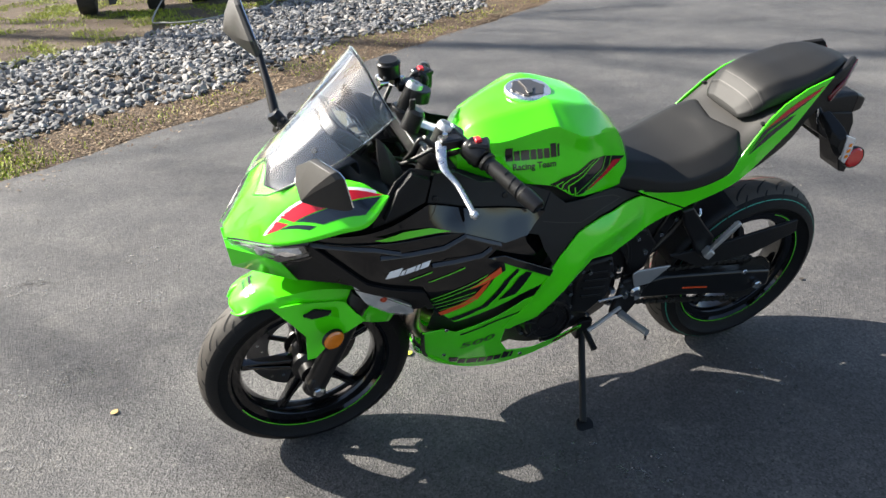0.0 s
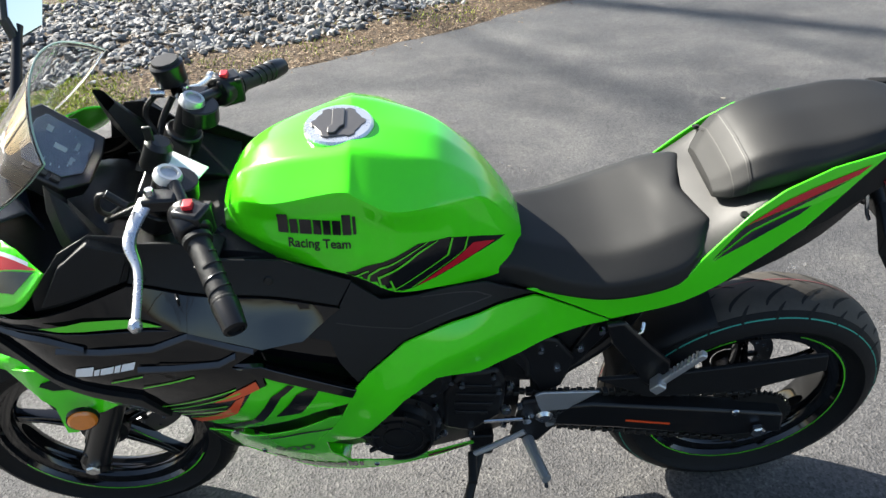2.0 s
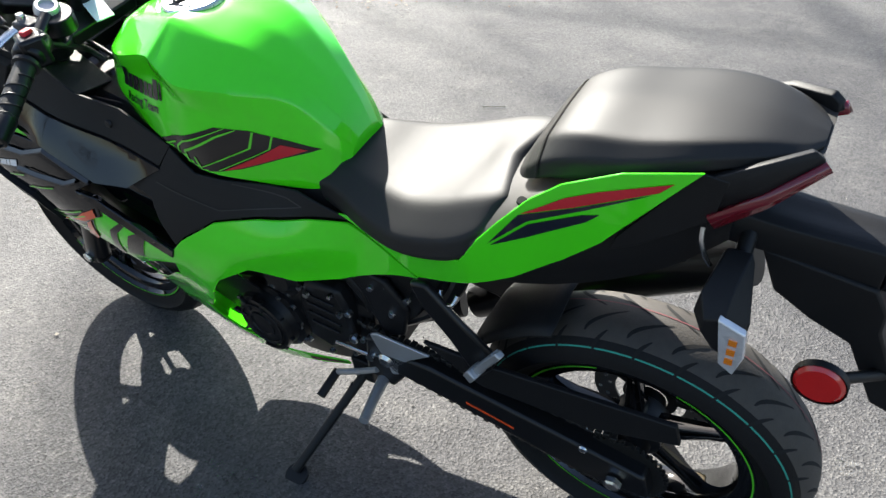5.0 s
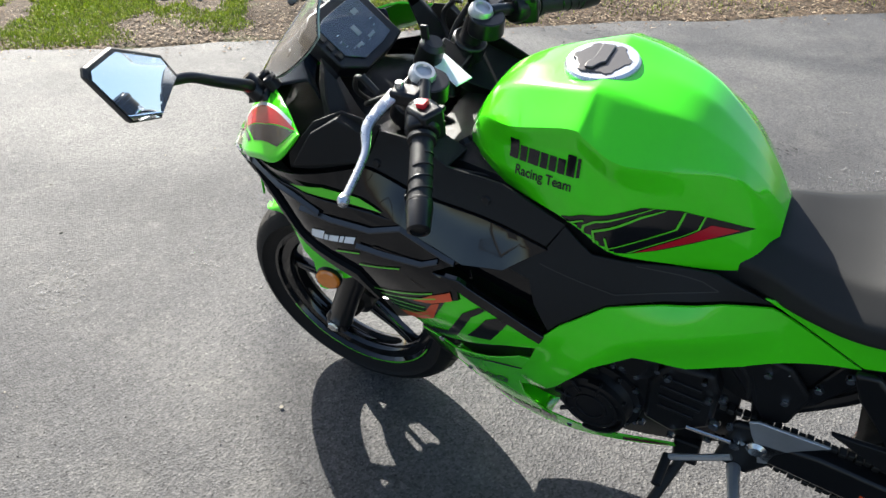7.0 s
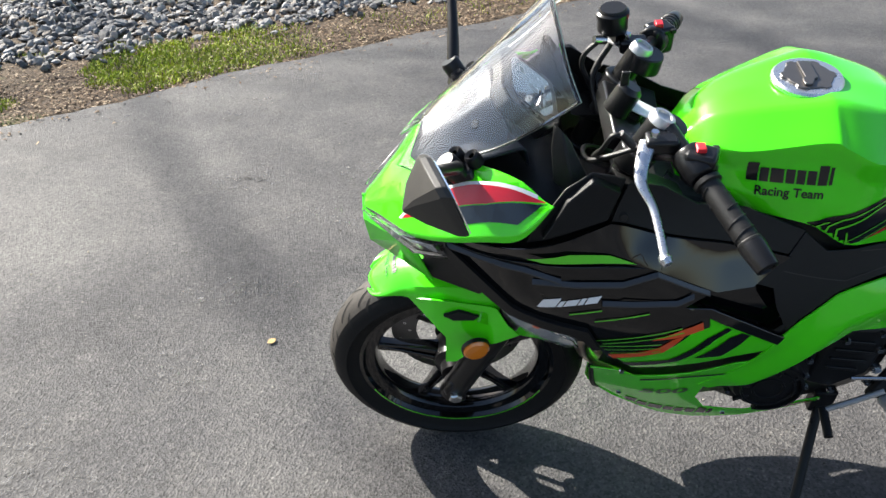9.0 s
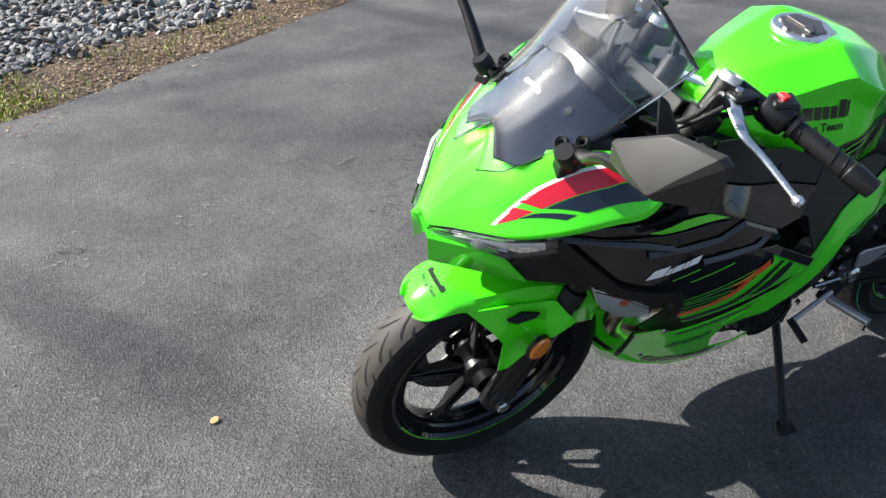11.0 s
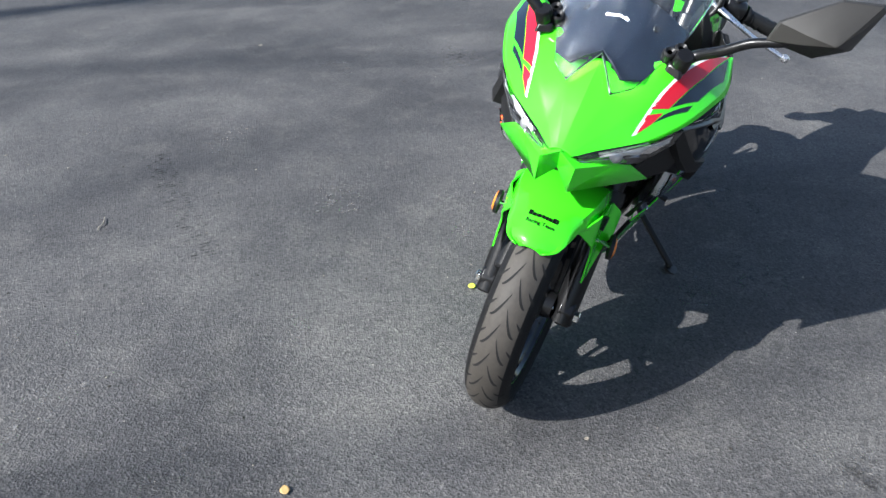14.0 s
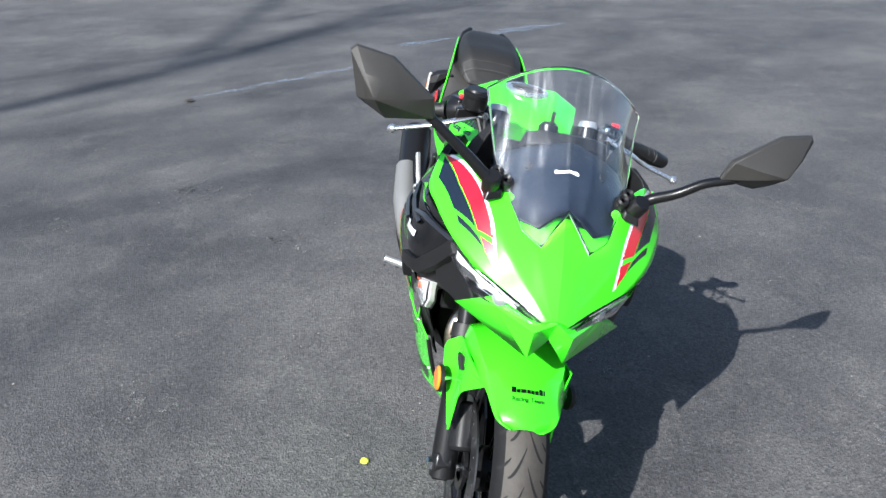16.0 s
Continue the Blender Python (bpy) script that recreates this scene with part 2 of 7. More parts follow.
def cut_fine(bm, cell, axes):
    for ax in axes:
        lo, hi = min(v.co[ax] for v in bm.verts), max(v.co[ax] for v in bm.verts)
        k = math.floor(lo / cell) + 1
        while k * cell < hi - 1e-4:
            co, no = Vector((0, 0, 0)), Vector((0, 0, 0))
            co[ax], no[ax] = k * cell, 1
            bmesh.ops.bisect_plane(bm, geom=bm.verts[:] + bm.edges[:] + bm.faces[:], plane_co=co, plane_no=no, dist=1e-5)
            k += 1


def thin_plate(ctrl, smooth=1e-4):
    """A smooth height field y(x, z) through control places (x, z, y)."""
    c = np.array(ctrl, float)
    n = len(c)

    def kern(d2):
        return np.where(d2 > 1e-12, 0.5 * d2 * np.log(np.maximum(d2, 1e-12)), 0)

    k = kern(((c[:, None, :2] - c[None, :, :2]) ** 2).sum(-1)) + smooth * np.eye(n)
    p = np.c_[np.ones(n), c[:, :2]]
    sol = np.linalg.solve(np.block([[k, p], [p.T, np.zeros((3, 3))]]), np.r_[c[:, 2], 0, 0, 0])

    def height(x, z):
        return float(kern((c[:, 0] - x) ** 2 + (c[:, 1] - z) ** 2) @ sol[:n] + sol[n] + sol[n + 1] * x + sol[n + 2] * z)

    return height


def panel(poly, side, field, off=0.0, thick=0.004, cell=0.03):
    """A curved panel with an outline in (x, z) that lies on a height field."""
    bm = bmesh.new()
    bm.faces.new([bm.verts.new((x, 0, z)) for x, z in poly])
    cut_fine(bm, cell, (0, 2))
    for v in bm.verts:
        v.co.y = side * (field(v.co.x, v.co.z) + (off(v.co.x, v.co.z) if callable(off) else off))
    if thick:
        inner = bmesh.ops.duplicate(bm, geom=bm.verts[:] + bm.edges[:] + bm.faces[:])
        vmap = inner["vert_map"]
        new_verts = [g for g in inner["geom"] if isinstance(g, bmesh.types.BMVert)]
        fresh = set(new_verts)
        rim = [e for e in bm.edges if e.is_boundary and e.verts[0] not in fresh]
        for v in new_verts:
            v.co.y -= side * thick
        for e in rim:
            a, b = e.verts
            bm.faces.new([a, b, vmap[b], vmap[a]])
    return bm


def near_line(line, x, z):
    """Distance in the plane from a place to a broken line."""
    best = 9.0
    for (ax, az), (bx, bz) in zip(line, line[1:]):
        dx, dz = bx - ax, bz - az
        t = max(0.0, min(1.0, ((x - ax) * dx + (z - az) * dz) / (dx * dx + dz * dz)))
        best = min(best, math.hypot(ax + dx * t - x, az + dz * t - z))
    return best


def crease(line, height, width, base=0.0):
    """A swelling of a panel that rises to a sharp fold along a line."""
    return lambda x, z: base + height * max(0.0, 1 - near_line(line, x, z) / width)


def tree_of(ob):
    bm = bmesh.new()
    bm.from_mesh(ob.data)
    t = BVHTree.FromBMesh(bm)
    bm.free()
    return t


def lay(bm, tree, way, off=0.0012):
    """Drops the vertices of a flat outline along way onto a surface, a hair proud of it."""
    way = Vector(way).normalized()
    missed = []
    for v in bm.verts:
        hit = tree.ray_cast(v.co - way * 2, way)
        if hit[0] is None:
            missed.append(v)
        else:
            v.co = hit[0] - way * off
    bmesh.ops.delete(bm, geom=missed, context="VERTS")
    return bm


def decal(name, poly, tree, material, parent, axis="y", side=1, label="", off=0.0012, cell=0.012):
    """A sticker: an outline in (x, z), or in (x, y) for axis z, laid on a surface."""
    bm = bmesh.new()
    if axis == "y":
        bm.faces.new([bm.verts.new((x, side, z)) for x, z in poly])
        cut_fine(bm, cell, (0, 2))
        if cell < 0.02:
            cut_fine(bm, cell / 3, (2,))
        lay(bm, tree, (0, -side, 0), off)
    else:
        bm.faces.new([bm.verts.new((x, y, 3)) for x, y in poly])
        cut_fine(bm, cell, (0, 1))
        lay(bm, tree, (0, 0, -1), off)
    return part(name, bm, material, parent, label)


def words(text, size, at, right, up, tree=None, way=None, off=0.0016):
    """Flat lettering in the built-in font, laid on a surface where one is given."""
    cu = bpy.data.curves.new("text", "FONT")
    cu.body, cu.size, cu.align_x, cu.align_y, cu.offset = text, size, "CENTER", "CENTER", 0.022 * size
    ob = bpy.data.objects.new("text", cu)
    me = bpy.data.meshes.new_from_object(ob)
    bm = bmesh.new()
    bm.from_mesh(me)
    right, up = Vector(right), Vector(up)
    for v in bm.verts:
        v.co = Vector(at) + right * v.co.x + up * v.co.y
    bpy.data.objects.remove(ob)
    bpy.data.meshes.remove(me)
    if tree:
        lay(bm, tree, way, off)
    return bm


def mark(name, widths, width, height, at, right, up, tree, way, material, parent, label, off=0.0016, slant=0.0):
    """A mark drawn as a row of plain blocks, each a piece of its own: (share of the width, height)."""
    right, up, at = Vector(right), Vector(up), Vector(at)
    gap = 0.022 * width
    unit = (width - gap * (len(widths) - 1)) / sum(w for w, _ in widths)
    x = -width / 2
    for w, tall in widths:
        y0, y1, x1 = -height / 2, -height / 2 + height * tall, x + unit * w
        lean0, lean1 = slant * (y0 + height / 2), slant * (y1 + height / 2)
        bm = bmesh.new()
        bm.faces.new([bm.verts.new(at + right * a + up * b) for a, b in ((x + lean0, y0), (x1 + lean0, y0), (x1 + lean1, y1), (x + lean1, y1))])
        cut_fine(bm, 0.012, (0, 1, 2))
        lay(bm, tree, way, off)
        part(name, bm, material, parent, label)
        x = x1 + gap


MAKER = [(1.15, 1.0), (0.9, 0.70), (1.35, 0.70), (0.9, 0.70), (0.85, 0.70), (0.9, 0.70), (0.95, 1.0), (0.36, 0.92)]
MODEL = [(1.35, 1.0), (0.4, 0.66), (0.95, 0.66), (0.4, 0.66), (0.95, 0.66)]


# ---- ground ----
EDGE = Vector((2.09, -3.30, 0))          # a place on the driveway's edge
ALONG = Vector((0.736, 0.677, 0))
OUT = Vector((0.677, -0.736, 0))


def strip(u, v, z=0.0):
    p = EDGE + ALONG * u + OUT * v
    return Vector((p.x, p.y, z))


def node_mat(name):
    m = bpy.data.materials.new(name)
    m.use_nodes = True
    return m, m.node_tree, m.node_tree.nodes["Principled BSDF"]


def noise_node(nt, scale, detail=5, rough=0.55, vec=None):
    n = nt.nodes.new("ShaderNodeTexNoise")
    n.inputs["Scale"].default_value, n.inputs["Detail"].default_value, n.inputs["Roughness"].default_value = scale, detail, rough
    if vec:
        nt.links.new(vec, n.inputs["Vector"])
    return n


def ramp(nt, src, stops):
    r = nt.nodes.new("ShaderNodeValToRGB")
    while len(r.color_ramp.elements) < len(stops):
        r.color_ramp.elements.new(0.5)
    for e, (p, c) in zip(r.color_ramp.elements, stops):
        e.position, e.color = p, (*c, 1)
    nt.links.new(src, r.inputs[0])
    return r


def asphalt_material():
    """Worn asphalt: stones of a few millimetres in dark binder, open pits, dusty and rubbed patches."""
    m, nt, b = node_mat("asphalt")
    v = nt.nodes.new("ShaderNodeTexCoord").outputs["Object"]

    def times(x, y, factor):
        mul = nt.nodes.new("ShaderNodeMix")
        mul.data_type, mul.blend_type = "RGBA", "MULTIPLY"
        mul.inputs["Factor"].default_value = factor
        nt.links.new(x, mul.inputs["A"])
        nt.links.new(y, mul.inputs["B"])
        return mul.outputs["Result"]

    def blend(fac, x, colour):
        mix = nt.nodes.new("ShaderNodeMix")
        mix.data_type = "RGBA"
        mix.inputs["B"].default_value = (*colour, 1)
        nt.links.new(fac, mix.inputs["Factor"])
        nt.links.new(x, mix.inputs["A"])
        return mix.outputs["Result"]

    big = noise_node(nt, 0.9, 6, 0.6, v)
    mid = noise_node(nt, 5.0, 7, 0.7, v)
    col = ramp(nt, big.outputs["Fac"], [(0.34, (0.049, 0.048, 0.050)), (0.52, (0.073, 0.071, 0.072)), (0.66, (0.102, 0.099, 0.097))]).outputs[0]
    worn = ramp(nt, mid.outputs["Fac"], [(0.50, (0, 0, 0)), (0.74, (0.62, 0.62, 0.62))])
    col = blend(worn.outputs[0], col, (0.125, 0.120, 0.113))
    # rubbed, chalky specks gathered in loose patches
    where = ramp(nt, noise_node(nt, 2.3, 4, 0.6, v).outputs["Fac"], [(0.48, (0, 0, 0)), (0.66, (1, 1, 1))])
    speck = ramp(nt, noise_node(nt, 75, 5, 0.8, v).outputs["Fac"], [(0.56, (0, 0, 0)), (0.66, (0.8, 0.8, 0.8))])
    col = blend(times(where.outputs[0], speck.outputs[0], 1.0), col, (0.20, 0.195, 0.185))
    vor = nt.nodes.new("ShaderNodeTexVoronoi")
    vor.inputs["Scale"].default_value = 175
    nt.links.new(v, vor.inputs["Vector"])
    stone = ramp(nt, vor.outputs["Color"], [(0.10, (0.28, 0.28, 0.29)), (0.45, (0.92, 0.92, 0.92)), (0.80, (1.45, 1.45, 1.42)), (0.97, (2.3, 2.25, 2.15))])
    col = times(col, stone.outputs[0], 0.62)
    pit = noise_node(nt, 48, 6, 0.82, v)
    dark = ramp(nt, pit.outputs["Fac"], [(0.345, (0.10, 0.10, 0.10)), (0.395, (0.95, 0.95, 0.95)), (0.62, (1.0, 1.0, 1.0)), (0.74, (1.5, 1.48, 1.45))])
    col = times(col, dark.outputs[0], 0.72)
    nt.links.new(col, b.inputs["Base Color"])
    fine = noise_node(nt, 190, 3, 0.75, v)
    sink = ramp(nt, pit.outputs["Fac"], [(0.335, (0, 0, 0)), (0.41, (1, 1, 1))])
    h, h2 = nt.nodes.new("ShaderNodeMath"), nt.nodes.new("ShaderNodeMath")
    nt.links.new(vor.outputs["Distance"], h.inputs[0])
    nt.links.new(fine.outputs["Fac"], h.inputs[1])
    h2.operation = "ADD"
    nt.links.new(h.outputs[0], h2.inputs[0])
    nt.links.new(sink.outputs[0], h2.inputs[1])
    bp = nt.nodes.new("ShaderNodeBump")
    bp.inputs["Strength"].default_value, bp.inputs["Distance"].default_value = 0.70, 0.0034
    nt.links.new(h2.outputs[0], bp.inputs["Height"])
    nt.links.new(bp.outputs[0], b.inputs["Normal"])
    b.inputs["Roughness"].default_value = 0.66
    b.inputs["Specular IOR Level"].default_value = 0.24
    return m


def soil_material():
    m, nt, b = node_mat("soil_and_thatch")
    tc = nt.nodes.new("ShaderNodeTexCoord")
    v = tc.outputs["Object"]
    a, c = noise_node(nt, 2.2, 6, 0.6, v), noise_node(nt, 45, 4, 0.7, v)
    r = ramp(nt, c.outputs["Fac"], [(0.3, (0.025, 0.017, 0.011)), (0.5, (0.070, 0.048, 0.028)), (0.7, (0.15, 0.108, 0.065))])
    g = ramp(nt, a.outputs["Fac"], [(0.60, (0, 0, 0)), (0.72, (0.8, 0.8, 0.8))])
    mix = nt.nodes.new("ShaderNodeMix")
    mix.data_type = "RGBA"
    mix.inputs["B"].default_value = (0.075, 0.105, 0.022, 1)
    nt.links.new(g.outputs[0], mix.inputs["Factor"])
    nt.links.new(r.outputs[0], mix.inputs["A"])
    nt.links.new(mix.outputs["Result"], b.inputs["Base Color"])
    bp = nt.nodes.new("ShaderNodeBump")
    bp.inputs["Strength"].default_value, bp.inputs["Distance"].default_value = 0.9, 0.02
    nt.links.new(c.outputs["Fac"], bp.inputs["Height"])
    nt.links.new(bp.outputs[0], b.inputs["Normal"])
    b.inputs["Roughness"].default_value = 0.95
    return m



def reflection_streaks(m):
    """Reflections painted on the clear screen as pale streaks up the slope, heavier on one half."""
    nt = m.node_tree
    b = nt.nodes["Principled BSDF"]
    end = next(n for n in nt.nodes if n.type == "OUTPUT_MATERIAL")
    co = nt.nodes.new("ShaderNodeTexCoord").outputs["Object"]
    run = nt.nodes.new("ShaderNodeMapping")
    run.inputs["Scale"].default_value = (5.0, 60.0, 5.0)
    nt.links.new(co, run.inputs["Vector"])
    streak = ramp(nt, noise_node(nt, 1.0, 5, 0.65, run.outputs[0]).outputs["Fac"], [(0.46, (0.015, 0.015, 0.015)), (0.56, (0.05, 0.05, 0.05)), (0.68, (0.22, 0.22, 0.22))])
    place = ramp(nt, noise_node(nt, 7.0, 3, 0.5, co).outputs["Fac"], [(0.45, (0.08, 0.08, 0.08)), (0.58, (1, 1, 1))])
    axis = nt.nodes.new("ShaderNodeSeparateXYZ")
    nt.links.new(co, axis.inputs[0])
    half = nt.nodes.new("ShaderNodeMapRange")
    for k, value in ((1, 0.07), (2, -0.05), (3, 0.22), (4, 1.0)):
        half.inputs[k].default_value = value
    nt.links.new(axis.outputs["Y"], half.inputs[0])
    fac = half.outputs[0]
    for other in (streak, place):
        mul = nt.nodes.new("ShaderNodeMath")
        mul.operation = "MULTIPLY"
        nt.links.new(fac, mul.inputs[0])
        nt.links.new(other.outputs[0], mul.inputs[1])
        fac = mul.outputs[0]
    # pale diffuse coat that stands in for the mirrored sky and trees
    glare = nt.nodes.new("ShaderNodeBsdfDiffuse")
    glare.inputs["Color"].default_value = (0.62, 0.64, 0.66, 1)
    mix = nt.nodes.new("ShaderNodeMixShader")
    nt.links.new(fac, mix.inputs[0])
    nt.links.new(b.outputs[0], mix.inputs[1])
    nt.links.new(glare.outputs[0], mix.inputs[2])
    nt.links.new(mix.outputs[0], end.inputs["Surface"])


reflection_streaks(SCREEN)
ASPHALT, SOIL = asphalt_material(), soil_material()

bm = bmesh.new()
bm.faces.new([bm.verts.new(p) for p in ((-900, -900, -0.022), (900, -900, -0.022), (900, 900, -0.022), (-900, 900, -0.022))])
tagged(part("ground", bm, SOIL), "brown soil and thatch with thin moss and grass", "ground", kind="structure")

rng = random.Random(4)
us = [-60 + 0.12 * k for k in range(0, 700)]
edge = [strip(u, 0.035 * math.sin(u * 1.7) + 0.02 * math.sin(u * 5.3 + 1) + rng.uniform(-0.012, 0.012)) for u in us]
bm = bmesh.new()
top = [bm.verts.new(p) for p in edge]
low = [bm.verts.new(p + OUT * 0.03 - Vector((0, 0, 0.06))) for p in edge]
far = [bm.verts.new(strip(us[-1], -70)), bm.verts.new(strip(us[0], -70))]
bm.faces.new(top + far)
for k in range(len(us) - 1):
    bm.faces.new([top[k], low[k], low[k + 1], top[k + 1]])
bmesh.ops.triangulate(bm, faces=[f for f in bm.faces if len(f.verts) > 4])
tagged(part("driveway", bm, ASPHALT), "grey worn asphalt driveway with lighter scuffed patches", "driveway", kind="structure")

# ---- the motorcycle ----
LEAN_TO, HEADING = 12.5, 7.2
motorcycle = new("motorcycle")
motorcycle.empty_display_size = 0.2
c6, s6 = math.cos(radians(HEADING)), math.sin(radians(HEADING))
cl, sl = math.cos(radians(LEAN_TO)), math.sin(radians(LEAN_TO))
FWD, LEFT = Vector((c6, s6, 0)), Vector((-s6 * cl, c6 * cl, -sl))
UP = FWD.cross(LEFT)
motorcycle.matrix_world = Matrix(((FWD.x, LEFT.x, UP.x, 0.0851), (FWD.y, LEFT.y, UP.y, -0.1864), (FWD.z, LEFT.z, UP.z, 0.003), (0, 0, 0, 1)))
tagged(motorcycle, "lime green and black sport motorcycle leaning on its side stand", "motorcycle")
BIKE = motorcycle

side_field = thin_plate([
    (1.465, 0.826, 0.139), (1.407, 0.739, 0.158), (1.272, 0.895, 0.245), (1.222, 0.958, 0.222), (1.266, 0.822, 0.232), (1.237, 0.738, 0.246),
    (1.160, 0.674, 0.245), (1.12, 0.60, 0.230), (1.09, 0.42, 0.152), (1.055, 0.237, 0.085), (0.93, 0.23, 0.120), (0.76, 0.225, 0.128), (0.60, 0.265, 0.118),
    (0.942, 0.703, 0.253), (0.888, 0.758, 0.213), (0.801, 0.638, 0.238), (0.84, 0.58, 0.234), (0.90, 0.45, 0.195), (0.97, 0.36, 0.162), (0.70, 0.64, 0.208), (0.60, 0.70, 0.168),
    (0.497, 0.704, 0.120), (0.346, 0.661, 0.135), (0.258, 0.76, 0.158), (0.15, 0.89, 0.136), (-0.05, 0.985, 0.106), (0.04, 0.85, 0.126), (0.10, 0.78, 0.132),
    (0.926, 0.844, 0.176), (0.80, 0.83, 0.166), (0.816, 0.781, 0.190), (1.11, 0.90, 0.188), (0.62, 0.76, 0.138), (1.05, 0.83, 0.222),
])


def fdecal(name, poly, side, off, material, parent, label=""):
    """A sticker laid straight on the fairing's height field."""
    return part(name, panel(poly, side, side_field, off, 0.0, 0.02), material, parent, label)


def both(name, poly, material, label="", off=0.0, thick=0.004, bevel=0.0012, cell=0.03):
    made = []
    for side in (1, -1):
        made.append(part(name, panel(poly, side, side_field, off, thick, cell), material, BIKE, label, bevel))
    return made


# wheels
def wheel(name, centre, radius, width, rim_r, spokes, disc_r, disc_side):
    c = Vector(centre)
    thing = new(name)
    thing.parent = BIKE
    thing.location = c
    w = width / 2
    crown = []
    for k in range(19):
        a = -1 + 2 * k / 18
        ang = a * radians(78)
        crown.append((radius - w * 0.96 * (1 - math.cos(ang)), w * math.sin(ang) / math.sin(radians(78))))
    shoulder = [(rim_r + 0.004, -w * 0.72), (rim_r + 0.016, -w * 0.84), (rim_r + 0.030, -w * 0.95)]
    prof = shoulder + crown + [(r, -h) for r, h in reversed(shoulder)]
    part("tyre", lathe(prof, (0, 0, 0), (0, 1, 0), 96), RUBBER, thing, "black road tyre with dusty tread", angle=60)
    mid = [(r + 0.0006, h) for r, h in crown if abs(h) < w * 0.72]
    part("tread_band", lathe(mid, (0, 0, 0), (0, 1, 0), 96), SCUFF, thing, "dusty scuffed tread of the tyre")
    # curved tread grooves, one after another round the crown
    bm = bmesh.new()

    def on_crown(h, ang, lift=0.0012):
        t = max(-1.0, min(1.0, h / w))
        a = math.asin(t * math.sin(radians(78)))
        r = radius - w * 0.96 * (1 - math.cos(a)) + lift
        return Vector((r * math.cos(ang), h, r * math.sin(ang)))

    count = 26
    for k in range(count):
        for sgn in (1, -1):
            base = 2 * math.pi * (k + (0.5 if sgn < 0 else 0)) / count
            for h0, h1, sweep, wide, lag in ((0.03, 0.58, 0.20, 0.0058, 0.0), (0.52, 0.92, 0.075, 0.0042, 0.17)):
                last = None
                for j in range(8):
                    q = j / 7
                    h = sgn * w * (h0 + (h1 - h0) * q)
                    ang = base + lag - sweep * (1 - (1 - q) ** 1.6)
                    half = wide * math.sin(math.pi * (0.12 + 0.8 * q)) / radius
                    pair = [bm.verts.new(on_crown(h, ang - half)), bm.verts.new(on_crown(h, ang + half))]
                    if last:
                        bm.faces.new([last[0], last[1], pair[1], pair[0]])
                    last = pair
    part("tread_pattern", bm, GROOVE, thing)
    tl = w * 0.84
    lw = 0.0008 if width > 0.13 else 0.0007
    if width > 0.13:
        part("tyre_line", lathe([(on_crown(tl + d, 0, 0.0009).x, tl + d) for d in (-lw, lw)], (0, 0, 0), (0, 1, 0), 96), TEAL, thing, "teal painted line round the tyre")
    if width > 0.13:
        part("tyre_line", lathe([(on_crown(-0.012 + d, 0, 0.0014).x, -0.012 + d) for d in (-0.001, 0.001)], (0, 0, 0), (0, 1, 0), 96), PINK, thing, "faded red line on the tread")
    rw = w * 0.72
    rim = [(rim_r + 0.006, -rw), (rim_r + 0.008, -rw + 0.006), (rim_r - 0.008, -rw + 0.012), (rim_r - 0.024, -rw * 0.4), (rim_r - 0.026, rw * 0.4), (rim_r - 0.008, rw - 0.012), (rim_r + 0.008, rw - 0.006), (rim_r + 0.006, rw),
           (rim_r - 0.004, rw), (rim_r - 0.009, rw - 0.010), (rim_r - 0.029, rw - 0.013), (rim_r - 0.034, rw - 0.020), (rim_r - 0.036, rw * 0.3), (rim_r - 0.036, -rw * 0.3), (rim_r - 0.034, -rw + 0.020), (rim_r - 0.029, -rw + 0.013), (rim_r - 0.009, -rw + 0.010), (rim_r - 0.004, -rw)]
    rim_ob = part("rim", lathe(rim, (0, 0, 0), (0, 1, 0), 72, close=True), GLOSS, thing, "gloss black alloy rim")
    _, tu, tw = frame_of((0, 1, 0))
    tape = 2 * math.pi * (0.90 if width > 0.13 else 0.36)
    tape0 = math.atan2(-tw.z, -tu.z) - tape / 2
    for sgn in (1, -1):
        part("rim_tape", lathe([(rim_r - 0.0036, sgn * (rw + 0.0012)), (rim_r - 0.0004, sgn * (rw + 0.0012))], (0, 0, 0), (0, 1, 0), 90, start=tape0, turn=tape), LIME_LINE, rim_ob, "lime green rim tape")
    hub = [(0, -0.062), (0.032, -0.062), (0.036, -0.040), (0.050, -0.030), (0.050, 0.030), (0.036, 0.040), (0.032, 0.062), (0, 0.062)]
    part("hub", lathe(hub, (0, 0, 0), (0, 1, 0), 28), SATIN, thing)
    for k in range(spokes):
        a = 2 * math.pi * (k + 0.15) / spokes
        bm = bmesh.new()
        for d in (-1, 1):
            a0, a1 = a + d * 0.26, a + d * 0.020
            p0 = Vector((0.046 * math.cos(a0), 0, 0.046 * math.sin(a0)))
            p1 = Vector(((rim_r - 0.03) * math.cos(a1), 0, (rim_r - 0.03) * math.sin(a1)))
            t = (p1 - p0).normalized()
            s = Vector((0, 1, 0)).cross(t)
            ring = []
            for p, hw, hh in ((p0, 0.0065, 0.022), (p0.lerp(p1, 0.6), 0.0036, 0.014), (p1, 0.0060, 0.016)):
                ring.append([p + s * hw + Vector((0, hh, 0)) * 0.8, p + s * hw * 1.3, p + s * hw - Vector((0, hh, 0)) * 0.8, p - s * hw - Vector((0, hh, 0)) * 0.8, p - s * hw * 1.3, p - s * hw + Vector((0, hh, 0)) * 0.8])
            grid(ring, bm, closed=True)
        part("spoke", bm, GLOSS, thing, bevel=0.0015)
    # brake disc with drilled holes
    y = disc_side * 0.066
